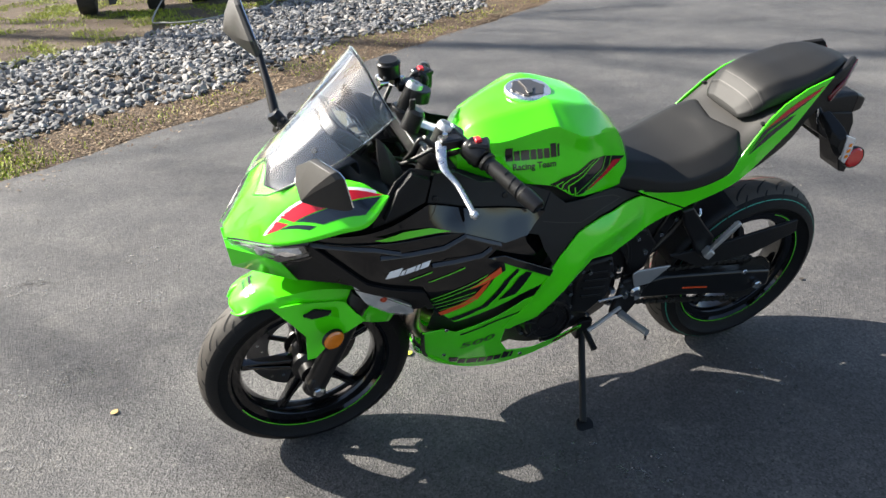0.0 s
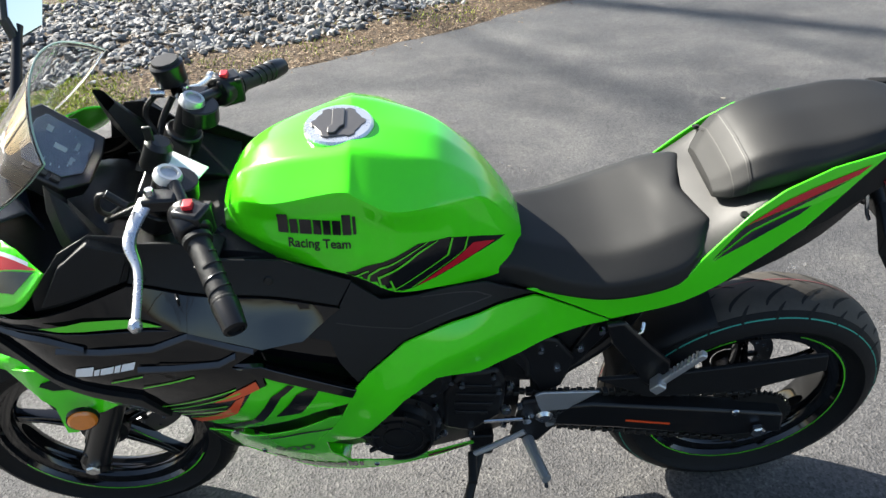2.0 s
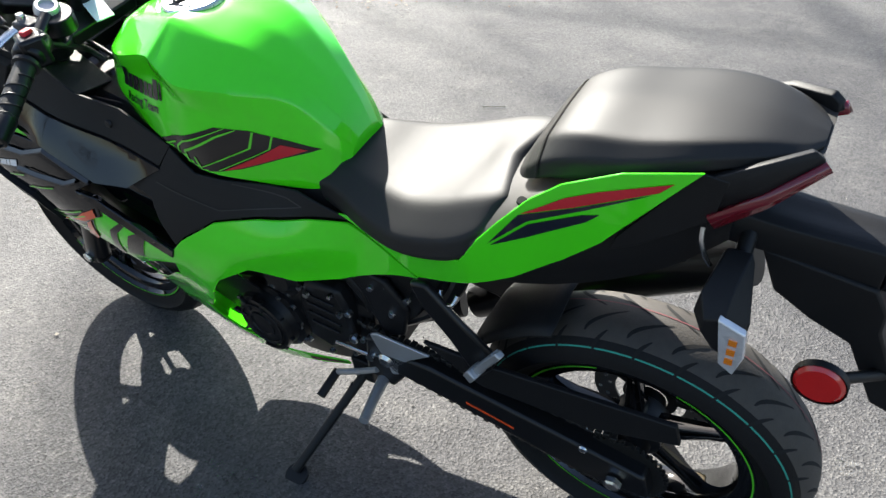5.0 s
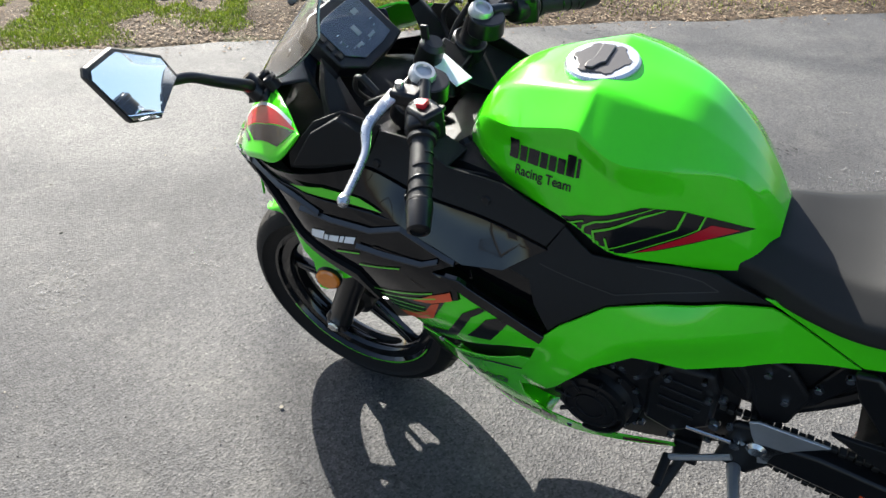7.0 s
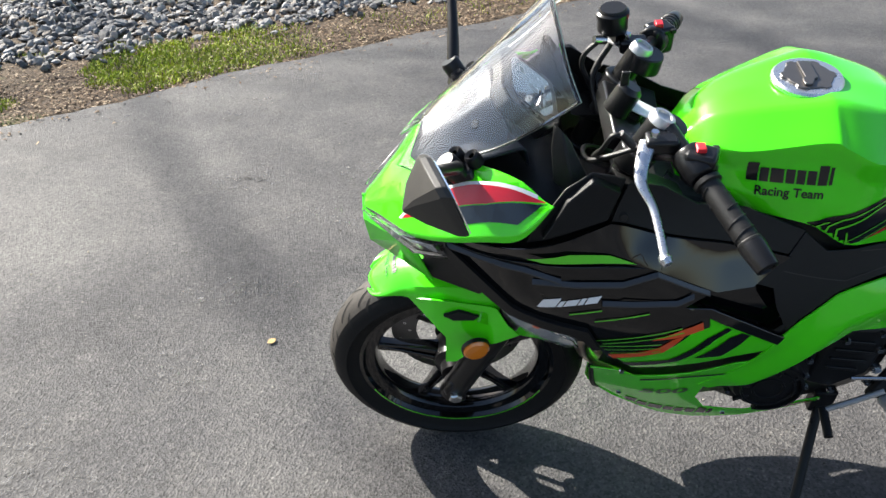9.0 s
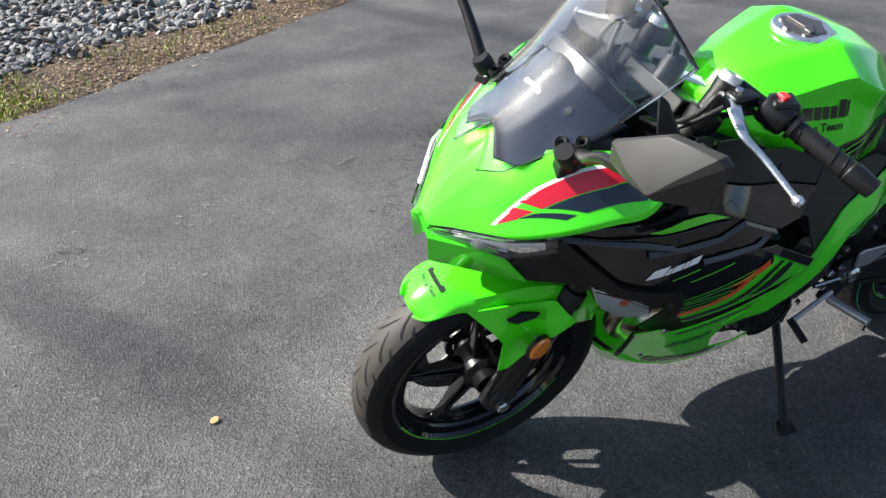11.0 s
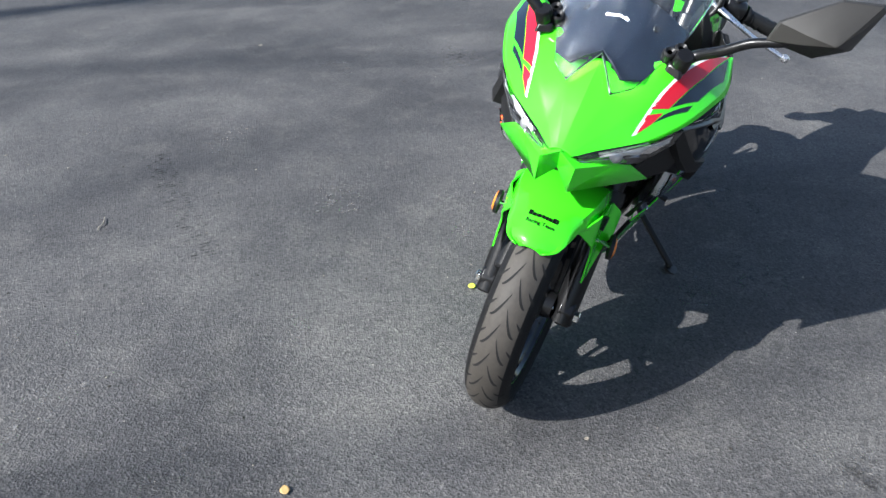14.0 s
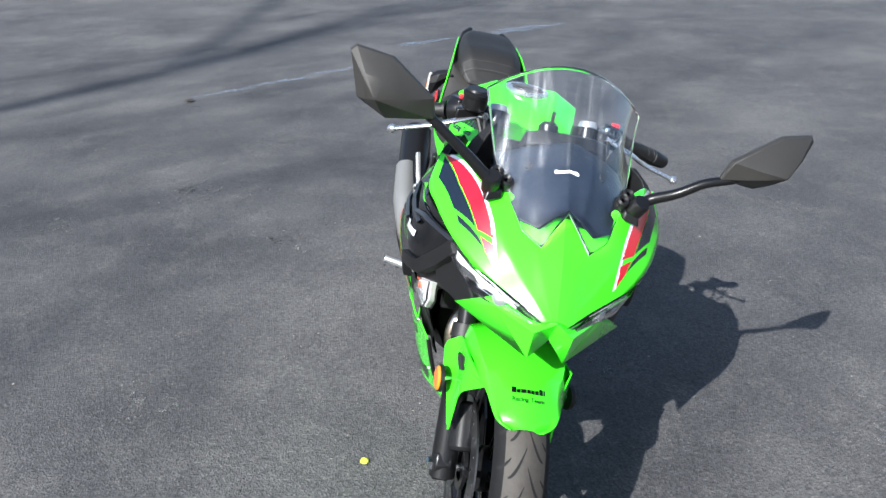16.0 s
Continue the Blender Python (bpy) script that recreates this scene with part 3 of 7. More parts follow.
    bm = lathe([(disc_r * 0.62, y - 0.002), (disc_r, y - 0.002), (disc_r, y + 0.002), (disc_r * 0.62, y + 0.002)], (0, 0, 0), (0, 1, 0), 60, close=True)
    disc = part("brake_disc", bm, DISC, thing, "drilled steel brake disc")
    for k in range(30):
        a = 2 * math.pi * k / 30
        r = disc_r * (0.72 + 0.09 * (k % 3))
        p = (r * math.cos(a), y, r * math.sin(a))
        part("drilled_hole", rod(Vector(p) - Vector((0, 0.0024, 0)), Vector(p) + Vector((0, 0.0024, 0)), 0.0042, n=8), STEEL, disc)
    bm = lathe([(0.034, y - 0.004), (0.052, y - 0.004), (0.052, y + 0.004), (0.034, y + 0.004)], (0, 0, 0), (0, 1, 0), 30, close=True)
    for k in range(5):
        a = 2 * math.pi * (k + 0.4) / 5
        block((0.5 * (0.05 + disc_r * 0.66) * math.cos(a), y, 0.5 * (0.05 + disc_r * 0.66) * math.sin(a)), (disc_r * 0.66 - 0.046, 0.006, 0.014), bm, Matrix.Rotation(-a, 4, "Y"))
    part("disc_carrier", bm, SATIN, thing)
    part("valve_stem", rod(((rim_r - 0.034) * 0.5, 0.004, -(rim_r - 0.034) * 0.866), ((rim_r - 0.07) * 0.5, 0.012, -(rim_r - 0.07) * 0.866), 0.005), SATIN, thing)
    return thing


RIM_R = 0.216
front_wheel = wheel("front_wheel", (1.385, 0.008, 0.290), 0.290, 0.112, RIM_R, 5, 0.155, -1)
rear_wheel = wheel("rear_wheel", (0, 0.025, 0.308), 0.305, 0.152, RIM_R, 5, 0.110, -1)

# fork
AX, TOPF = Vector((1.385, 0, 0.286)), Vector((1.055, 0, 1.005))
fdir = (TOPF - AX).normalized()
for s in (1, -1):
    foot = AX + Vector((0, s * 0.098, 0))
    top = TOPF + Vector((0, s * 0.104, 0))
    leg = part("fork_leg", rod(foot - fdir * 0.024, foot + fdir * 0.30, 0.029, 0.029, 24), SATIN, BIKE, "satin black fork slider")
    part("fork_tube", rod(foot + fdir * 0.28, top - fdir * 0.005, 0.0205, None, 20), SATIN, leg, "black fork tube")
    part("dust_seal", rod(foot + fdir * 0.285, foot + fdir * 0.315, 0.032, 0.029, 24), GRIP, leg)
    part("axle_clamp", prism([(1.362, 0.258), (1.405, 0.256), (1.412, 0.300), (1.395, 0.325), (1.368, 0.320)], s * 0.082, s * 0.122), SATIN, leg, bevel=0.006)
    part("axle_nut", lathe([(0, 0), (0.0155, 0), (0.0155, 0.010), (0.012, 0.013), (0, 0.013)], foot + Vector((0, s * 0.026, 0)), (0, s, 0), 6), STEEL, leg, "bright zinc axle nut")
    cap = part("fork_cap", lathe([(0, 0.006), (0.012, 0.006), (0.013, 0.010), (0.018, 0.010), (0.021, 0.005), (0.022, -0.004), (0, -0.004)], top, fdir, 24), CASTALU, leg, "silver fork top cap")
    refl = part("side_reflector", lathe([(0, 0.006), (0.022, 0.005), (0.027, 0.001), (0.027, -0.006), (0, -0.006)], (1.340, s * 0.147, 0.478), (-0.22 if s > 0 else 0.08, s, 0), 28), AMBER, BIKE, "round amber reflector on the fork")
    part("reflector_cup", lathe([(0, -0.005), (0.0285, -0.005), (0.0285, 0.0), (0.029, 0.0), (0.0295, -0.009), (0, -0.009)], (1.340, s * 0.147, 0.478), (-0.22 if s > 0 else 0.08, s, 0), 28), GRIP, refl, "black reflector cup")
    part("reflector_stem", rod((1.342, s * 0.142, 0.478), (1.330, s * 0.105, 0.478), 0.005), STEEL, refl)
part("front_axle", rod((1.385, -0.12, 0.286), (1.385, 0.12, 0.286), 0.011), STEEL, BIKE)
for z, r in ((0.935, 0.034), (0.80, 0.034)):
    q = AX + fdir * ((z - AX.z) / fdir.z)
    bm = block((q.x + 0.01, 0, q.z), (0.06, 0.16, 0.032), rot=Matrix.Rotation(radians(-24.6), 4, "Y"))
    for s in (1, -1):
        rod(q + Vector((0, s * 0.104, 0)) - fdir * 0.018, q + Vector((0, s * 0.104, 0)) + fdir * 0.018, 0.032, None, 20, bm)
    part("triple_clamp", bm, SATIN, BIKE, "satin black fork clamp", bevel=0.004)
bm = rod((1.40, -0.070, 0.34), (1.33, -0.070, 0.42), 0.03, 0.026)
part("brake_caliper", block((1.33, -0.075, 0.36), (0.06, 0.05, 0.10), bm, Matrix.Rotation(radians(30), 4, "Y")), DARK, BIKE, bevel=0.008)

# front mudguard
fc = Vector((1.385, 0, 0.290))


def arc_half(ang, r, half, drop):
    c, s = math.cos(radians(ang)), math.sin(radians(ang))
    return [(fc.x + r * c, 0, fc.z + r * s), (fc.x + (r - 0.003) * c, half * 0.45, fc.z + (r - 0.003) * s), (fc.x + (r - 0.016) * c, half * 0.82, fc.z + (r - 0.016) * s), (fc.x + (r - drop) * c, half, fc.z + (r - drop) * s)]


rows = []
for ang, r, half, drop in ((54, 0.309, 0.030, 0.004), (57, 0.313, 0.056, 0.010), (63, 0.317, 0.070, 0.018), (71, 0.322, 0.080, 0.032), (82, 0.328, 0.104, 0.058), (95, 0.332, 0.114, 0.080), (110, 0.328, 0.116, 0.090), (128, 0.322, 0.110, 0.085), (142, 0.318, 0.095, 0.06)):
    half = arc_half(ang, r, half, drop)
    rows.append([Vector((x, -y, z)) for x, y, z in reversed(half[1:])] + [Vector(p) for p in half])
cols = [spline(c, 30) for c in zip(*rows)]
fender = part("front_mudguard", grid(list(zip(*cols))), GREEN, BIKE, "lime green front mudguard", thick=0.004)
ftree = tree_of(fender)
for s in (1, -1):
    stay = [(1.475, 0.560), (1.42, 0.585), (1.30, 0.565), (1.255, 0.510), (1.325, 0.472), (1.382, 0.398), (1.404, 0.396), (1.402, 0.475), (1.425, 0.510)]
    bm = prism(stay, s * 0.104, s * 0.108)
    cut_fine(bm, 0.02, (0, 2))
    for v in bm.verts:
        back = 1.385 - 0.459 * (v.co.z - 0.286) + 0.050 - v.co.x
        v.co.y += s * (0.006 * (0.57 - v.co.z) / 0.17 + 0.024 * min(1, max(0, back / 0.04)) - 0.030 * max(0, (v.co.x - 1.42) / 0.055))
    part("mudguard_stay", bm, GREEN, fender, "lime green mudguard side stay", bevel=0.0015)
    hole = [(1.405, 0.548), (1.375, 0.560), (1.335, 0.546), (1.345, 0.535), (1.385, 0.534)]
    bm = prism(hole, s * 0.100, s * 0.1165)
    part("vent_hole", bm, GROOVE, fender)
away = Vector((-0.50, 0, -0.87))
mark("maker_mark", MAKER, 0.066, 0.012, (1.690, 0, 0.905), (0, 1, 0), (-0.87, 0, 0.5), ftree, away, BLACKD, fender, "small black mark")
part("lettering", words("Racing Team", 0.0125, (1.702, 0, 0.888), (0, 1, 0), (-0.87, 0, 0.5), ftree, away), BLACKD, fender, "small black lettering reading Racing Team")

# nose cowl
cowl_st = [
    (1.550, [(0, 0.765), (0.008, 0.764), (0.016, 0.762), (0.022, 0.758)]),
    (1.505, [(0, 0.822), (0.030, 0.815), (0.058, 0.801), (0.084, 0.776)]),
    (1.460, [(0, 0.873), (0.050, 0.866), (0.100, 0.846), (0.144, 0.800)]),
    (1.400, [(0, 0.925), (0.070, 0.924), (0.138, 0.893), (0.196, 0.833)]),
    (1.330, [(0, 0.960), (0.090, 0.968), (0.170, 0.933), (0.229, 0.864)]),
    (1.270, [(0, 0.985), (0.100, 0.994), (0.190, 0.955), (0.244, 0.886)]),
    (1.214, [(0, 1.000), (0.105, 1.000), (0.196, 0.966), (0.222, 0.952)]),
]
cowl_bm = relax(loft(cowl_st, 60, 8, caps=False, soft_v=False), 2)
for v in cowl_bm.verts:
    ridge = max(0.0, 1 - abs(v.co.y) / 0.050) * min(1.0, max(0.0, (1.545 - v.co.x) / 0.05))
    v.co.z += 0.007 * ridge
gone = [f for f in cowl_bm.faces if f.calc_center_median().x < 1.432 - abs(abs(f.calc_center_median().y) - 0.05) * 0.25 and abs(f.calc_center_median().y) < min(0.122, 0.078 + (1.42 - f.calc_center_median().x) * 0.5)]
bmesh.ops.delete(cowl_bm, geom=gone, context="FACES")
for s in (1, -1):
    half = [f for f in cowl_bm.faces if f.calc_center_median().y * s > 0.06]
    geom = half + list({e for f in half for e in f.edges}) + list({v for f in half for v in f.verts})
    bmesh.ops.bisect_plane(cowl_bm, geom=geom, plane_co=(1.348, s * 0.125, 0.9), plane_no=(1, s * 1.20, 0), clear_inner=True)
nose = part("nose_cowl", cowl_bm, GREEN, BIKE, "lime green faceted nose cowl", angle=11, thick=0.004)
ctree = tree_of(nose)
for s in (1, -1):
    g = lambda pts: [(x, s * y) for x, y in pts]
    decal("white_stripe", g([(1.476, 0.110), (1.415, 0.128), (1.357, 0.151), (1.232, 0.217), (1.230, 0.222), (1.353, 0.158), (1.410, 0.135), (1.470, 0.117)]), ctree, WHITE, nose, "z", label="white pinstripe decal")
    decal("red_stripe", g([(1.438, 0.124), (1.410, 0.135), (1.353, 0.158), (1.232, 0.221), (1.326, 0.192), (1.414, 0.154)]), ctree, RED, nose, "z", label="red stripe decal")
    decal("red_tip", g([(1.470, 0.117), (1.446, 0.122), (1.424, 0.148), (1.446, 0.136)]), ctree, RED, nose, "z", label="small red tip of the stripe")
    decal("navy_stripe", g([(1.410, 0.157), (1.326, 0.193), (1.240, 0.2205), (1.278, 0.229), (1.360, 0.198)]), ctree, NAVY, nose, "z", label="dark navy stripe decal")
    decal("navy_tip", g([(1.443, 0.138), (1.423, 0.151), (1.373, 0.192), (1.388, 0.187)]), ctree, NAVY, nose, "z", label="small navy tip of the stripe")

# dark inner cover below the screen
cv = [
    [(1.433, 0, 0.934), (1.444, 0.026, 0.918), (1.455, 0.052, 0.897), (1.430, 0.088, 0.900)],
    [(1.405, 0, 0.950), (1.404, 0.040, 0.944), (1.398, 0.078, 0.926), (1.385, 0.104, 0.920)],
    [(1.370, 0, 0.982), (1.365, 0.050, 0.974), (1.352, 0.088, 0.954), (1.335, 0.126, 0.946)],
    [(1.330, 0, 1.022), (1.322, 0.055, 1.010), (1.302, 0.100, 0.982), (1.275, 0.128, 0.966)],
    [(1.312, 0, 1.026), (1.305, 0.055, 1.014), (1.288, 0.100, 0.984), (1.262, 0.126, 0.964)],
    [(1.295, 0, 0.985), (1.290, 0.055, 0.980), (1.275, 0.100, 0.950), (1.255, 0.120, 0.930)],
]
rows = [[Vector((x, -y, z)) for x, y, z in reversed(r[1:])] + [Vector(p) for p in r] for r in cv]
rows = [[r[i // 6].lerp(r[min(i // 6 + 1, 6)], (i % 6) / 6) for i in range(37)] for r in rows]
cols = [spline(c, 31) for c in zip(*rows)]
inner = part("inner_cover", grid(list(zip(*cols))), INNER, BIKE, "dark plastic cover below the windscreen", thick=0.003)
itree = tree_of(inner)
mark("maker_mark", MAKER, 0.046, 0.0055, (1.366, -0.004, 3.0), (-0.0, 1, 0), (-1, 0, 0), itree, (0, 0, -1), WHITE, inner, "small white mark", off=0.002)
for s in (1, -1):
    hit = itree.ray_cast(Vector((1.342, s * 0.072, 2)), Vector((0, 0, -1)))
    part("cover_bolt", lathe([(0, 0.002), (0.006, 0.002), (0.008, 0), (0, -0.002)], hit[0], hit[1], 14), GRIP, inner)

# windscreen
ws = [
    [(1.440, 0, 0.930), (1.458, 0.023, 0.902), (1.480, 0.045, 0.872), (1.452, 0.081, 0.889)],
    [(1.404, 0, 0.966), (1.404, 0.040, 0.958), (1.402, 0.080, 0.940), (1.388, 0.110, 0.932)],
    [(1.345, 0, 1.026), (1.342, 0.050, 1.018), (1.332, 0.098, 0.994), (1.310, 0.136, 0.976)],
    [(1.280, 0, 1.092), (1.276, 0.060, 1.084), (1.262, 0.115, 1.058), (1.240, 0.150, 1.030)],
    [(1.225, 0, 1.155), (1.220, 0.065, 1.143), (1.208, 0.125, 1.110), (1.192, 0.162, 1.078)],
]
rows = [[Vector((x, -y, z)) for x, y, z in reversed(r[1:])] + [Vector(p) for p in r] for r in ws]
bottom = [rows[0][i // 6].lerp(rows[0][min(i // 6 + 1, 6)], (i % 6) / 6) for i in range(37)]
rows = [bottom] + [spline(r, 37) for r in rows[1:]]
cols = [spline(c, 25) for c in zip(*rows)]
screen = part("windscreen", grid(list(zip(*cols))), SCREEN, BIKE, "clear curved windscreen", thick=0.003)
screen.data.materials.append(SCREENEDGE)
screen.modifiers["thick"].material_offset_rim = 1
screen.visible_shadow = False

# headlights and chin
for s in (1, -1):
    hl = [Vector(p) for p in ((1.543, s * 0.026, 0.757), (1.460, s * 0.140, 0.798), (1.390, s * 0.188, 0.822), (1.378, s * 0.184, 0.786), (1.44, s * 0.132, 0.744), (1.532, s * 0.034, 0.745))]
    bm = bmesh.new()
    a = [bm.verts.new(p) for p in hl]
    b = [bm.verts.new(p + Vector((-0.05, -s * 0.02, -0.012))) for p in hl]
    bm.faces.new(a)
    bm.faces.new(list(reversed(b)))
    for k in range(6):
        bm.faces.new([a[k], b[k], b[(k + 1) % 6], a[(k + 1) % 6]])
    lamp = part("headlight", bm, GLOSS, BIKE, "slanted headlight with clear lens", bevel=0.002)
    lens = [p + Vector((0.013, s * 0.008, 0.004)) for p in hl]
    bm = bmesh.new()
    a = [bm.verts.new(p) for p in lens]
    b = [bm.verts.new(p - Vector((0.004, s * 0.002, 0))) for p in lens]
    bm.faces.new(a)
    bm.faces.new(list(reversed(b)))
    for k in range(6):
        bm.faces.new([a[k], b[k], b[(k + 1) % 6], a[(k + 1) % 6]])
    ln = part("lens", bm, LENS, lamp, "clear headlight lens", bevel=0.002)
    ln.visible_shadow = False
    # crystal-cut silver reflector over the upper part of the lamp, one bowl in the middle
    face = Vector((0.75, s * 0.5, 0.45)).normalized()
    cut = random.Random(5)
    rows = []
    for v in (0.06, 0.22, 0.40, 0.60):
        rows.append([hl[0].lerp(hl[1], min(1, u / 0.62)).lerp(hl[2], max(0, (u - 0.62) / 0.38)).lerp(hl[5].lerp(hl[4], min(1, u / 0.62)).lerp(hl[3], max(0, (u - 0.62) / 0.38)), min(0.85, v * (0.75 + 0.5 * u) + cut.uniform(-0.05, 0.05))) + face * cut.uniform(0.001, 0.011) for u in (0.20, 0.30, 0.40, 0.50, 0.60, 0.70, 0.80, 0.90)])
    part("reflector_bowl", grid(rows), LAMPIN, lamp, "faceted silver reflector", angle=3)
    p = hl[0].lerp(hl[1], 0.62).lerp(hl[5].lerp(hl[4], 0.62), 0.52)
    part("projector", lathe([(0, 0.006), (0.007, 0.005), (0.012, 0.001), (0.015, -0.004)], p + face * 0.004, face, 18), CASTALU, lamp, "round projector")
    part("light_strip", tube([hl[5].lerp(hl[0], 0.3) + Vector((0.003, s * 0.002, 0)), hl[4].lerp(hl[1], 0.35) + Vector((0.003, s * 0.002, 0))], 0.0014, 8), CHROME, lamp, "slim clear light guide")
    part("lamp_bezel", tube([hl[0], hl[1], hl[2]], 0.004, 8), GLOSS, lamp)
    part("lamp_bezel", tube([hl[5], hl[4], hl[3]], 0.004, 8), GLOSS, lamp)
    # green beak under the lamp
    tip, fold, front, fang, root, notch, rear = (Vector((x, s * y, z)) for x, y, z in ((1.420, 0.166, 0.709), (1.478, 0.100, 0.741), (1.552, 0.037, 0.738), (1.545, 0.034, 0.680), (1.556, -0.003, 0.766), (1.532, -0.003, 0.722), (1.468, 0.100, 0.758)))
    bm = bmesh.new()
    corner = [bm.verts.new(p) for p in (tip, fold, front, fang, root, notch, rear)]
    for f in ((0, 1, 3), (1, 2, 3), (1, 4, 2), (1, 6, 4), (2, 4, 5), (2, 5, 3), (0, 6, 1)):
        bm.faces.new([corner[k] for k in (f if s > 0 else reversed(f))])
    bmesh.ops.recalc_face_normals(bm, faces=bm.faces[:])
    part("chin_wing", bm, GREEN, BIKE, "lime green pointed chin wing below the headlight", thick=0.004, angle=3)
    # black cheek between lamp and side panel
    ck = [Vector(p) for p in ((1.386, s * 0.190, 0.822), (1.44, s * 0.134, 0.728), (1.425, s * 0.152, 0.700), (1.335, s * 0.195, 0.700), (1.29, s * 0.228, 0.80))]
    bm = bmesh.new()
    a = [bm.verts.new(p) for p in ck]
    b = [bm.verts.new(p - Vector((0.02, s * 0.03, 0))) for p in ck]
    bm.faces.new(a)
    bm.faces.new(list(reversed(b)))
    for k in range(5):
        bm.faces.new([a[k], b[k], b[(k + 1) % 5], a[(k + 1) % 5]])
    part("headlight_cheek", bm, MATTE, BIKE, bevel=0.004)
bm = loft([(1.53, [(0, 0.735), (0.02, 0.733), (0.025, 0.71)]), (1.46, [(0, 0.86), (0.08, 0.80), (0.09, 0.71)]), (1.36, [(0, 0.90), (0.14, 0.84), (0.16, 0.70)]), (1.24, [(0, 0.88), (0.16, 0.86), (0.20, 0.70)]), (1.18, [(0, 0.85), (0.15, 0.84), (0.16, 0.72)])], 12, 3)
part("fairing_core", bm, DARK, BIKE, "dark inner structure behind the nose")

# mirrors
MIRROR_RIM = [(0.433, 1.155), (0.424, 1.164), (0.361, 1.156), (0.281, 1.098), (0.273, 1.060), (0.357, 1.044), (0.412, 1.074)]
for s in (1, -1):
    base = Vector((1.383, s * 0.144, 0.945))
    stalk = [base, (1.372, s * 0.165, 0.962), (1.392, s * 0.205, 0.990), (1.400, s * 0.245, 1.020), (1.404, s * 0.285, 1.036), (1.404, s * 0.305, 1.046)]
    if s < 0:
        stalk = [base, (1.383, s * 0.180, 0.974), (1.384, s * 0.215, 1.000), (1.386, s * 0.252, 1.026), (1.387, s * 0.285, 1.050), (1.388, s * 0.300, 1.060)]
    root = part("mirror", tube(stalk, [0.012, 0.011, 0.0095, 0.009, 0.0105], 12), SATIN, BIKE, "black rear-view mirror on a stalk")
    part("mirror_foot", lathe([(0, 0.014), (0.015, 0.014), (0.018, 0.009), (0.018, -0.026), (0, -0.026)], Vector((1.383, s * 0.144, 0.950)), (0.55, s * 0.15, 0.82), 20), SATIN, root)
    part("mirror_foot_plate", loft_free([[(1.388, s * 0.118, 0.920), (1.396, s * 0.152, 0.912), (1.345, s * 0.154, 0.930), (1.340, s * 0.114, 0.940)], [(1.386, s * 0.120, 0.936), (1.392, s * 0.148, 0.930), (1.350, s * 0.150, 0.942), (1.344, s * 0.116, 0.950)]]), SATIN, root, bevel=0.004)
    for bx, by, bz in ((1.372, 0.114, 0.946), (1.345, 0.130, 0.952)):
        part("mirror_foot_bolt", lathe([(0.005, 0.008), (0.010, 0.012), (0.013, 0.008), (0.013, -0.012), (0, -0.012)], (bx, s * by, bz), (0.5, s * 0.1, 0.85), 14), DARK, root)
    off, tb, tc = (Vector((0.030, -0.004, -0.022)), -0.37, 0.34) if s > 0 else (Vector((0.014, 0, -0.014)), -0.05, 0.30)
    outline = MIRROR_RIM

    def on_glass(y, z, k, f):
        """A place on the mirror's plane, shrunk to its middle by k and f ahead of it."""
        y, z = 0.352 + (y - 0.352) * k + 0.03 * (1 - k), 1.095 + (z - 1.095) * k
        return Vector((1.374 + tb * (y - 0.271) + tc * (z - 1.079) + f, s * y, z - 0.1 * f)) + off

    rows = [[on_glass(y, z, k, f) for y, z in outline] for k, f in ((1.0, 0.0), (1.025, 0.006), (1.0, 0.014), (0.50, 0.046), (0.04, 0.066))]
    bm = grid(rows, closed=True)
    bm.verts.ensure_lookup_table()
    n = len(outline)
    bm.faces.new([bm.verts[4 * n + k] for k in range(n)])
    bm.faces.new([bm.verts[k] for k in reversed(range(n))])
    shell = part("mirror_shell", bm, TAILGREY, root, "matte black faceted mirror housing", bevel=0.003, angle=25)
    bm = bmesh.new()
    a = [bm.verts.new(on_glass(y, z, 0.93, -0.003)) for y, z in outline]
    b = [bm.verts.new(on_glass(y, z, 0.93, -0.001)) for y, z in outline]
    bm.faces.new(a)
    bm.faces.new(list(reversed(b)))
    for k in range(n):
        bm.faces.new([a[k], b[k], b[(k + 1) % n], a[(k + 1) % n]])
    part("mirror_glass", bm, MIRROR, root, "mirror glass reflecting the sky")

# side panels, green and black
both("fairing_backing", [(1.20, 0.62), (0.99, 0.50), (0.84, 0.56), (0.80, 0.70), (0.90, 0.84), (1.12, 0.88), (1.22, 0.86), (1.20, 0.74)], DARK, "dark structure behind the fairing", off=-0.06)
both("cowl_side_pod", [(1.262, 0.862), (1.252, 0.900), (1.206, 0.952), (1.165, 0.966), (1.108, 0.938), (1.130, 0.880)], MATTE, "matte black inner cowl panel", off=-0.012)
both("cockpit_facet", [(1.240, 0.884), (1.205, 0.940), (1.165, 0.962), (1.118, 0.928), (1.136, 0.888)], MATTE, "raised facet of the cockpit panel", off=0.004, thick=0.018, bevel=0.004)
both("upper_fairing", [(1.395, 0.836), (1.262, 0.858), (1.130, 0.879), (1.024, 0.849), (0.820, 0.787), (0.882, 0.754), (0.946, 0.758), (1.056, 0.813), (1.250, 0.827), (1.395, 0.827)], GLOSS, "gloss black upper fairing panel", off=crease([(1.056, 0.813), (0.946, 0.758), (0.882, 0.754)], 0.010, 0.045), cell=0.012)
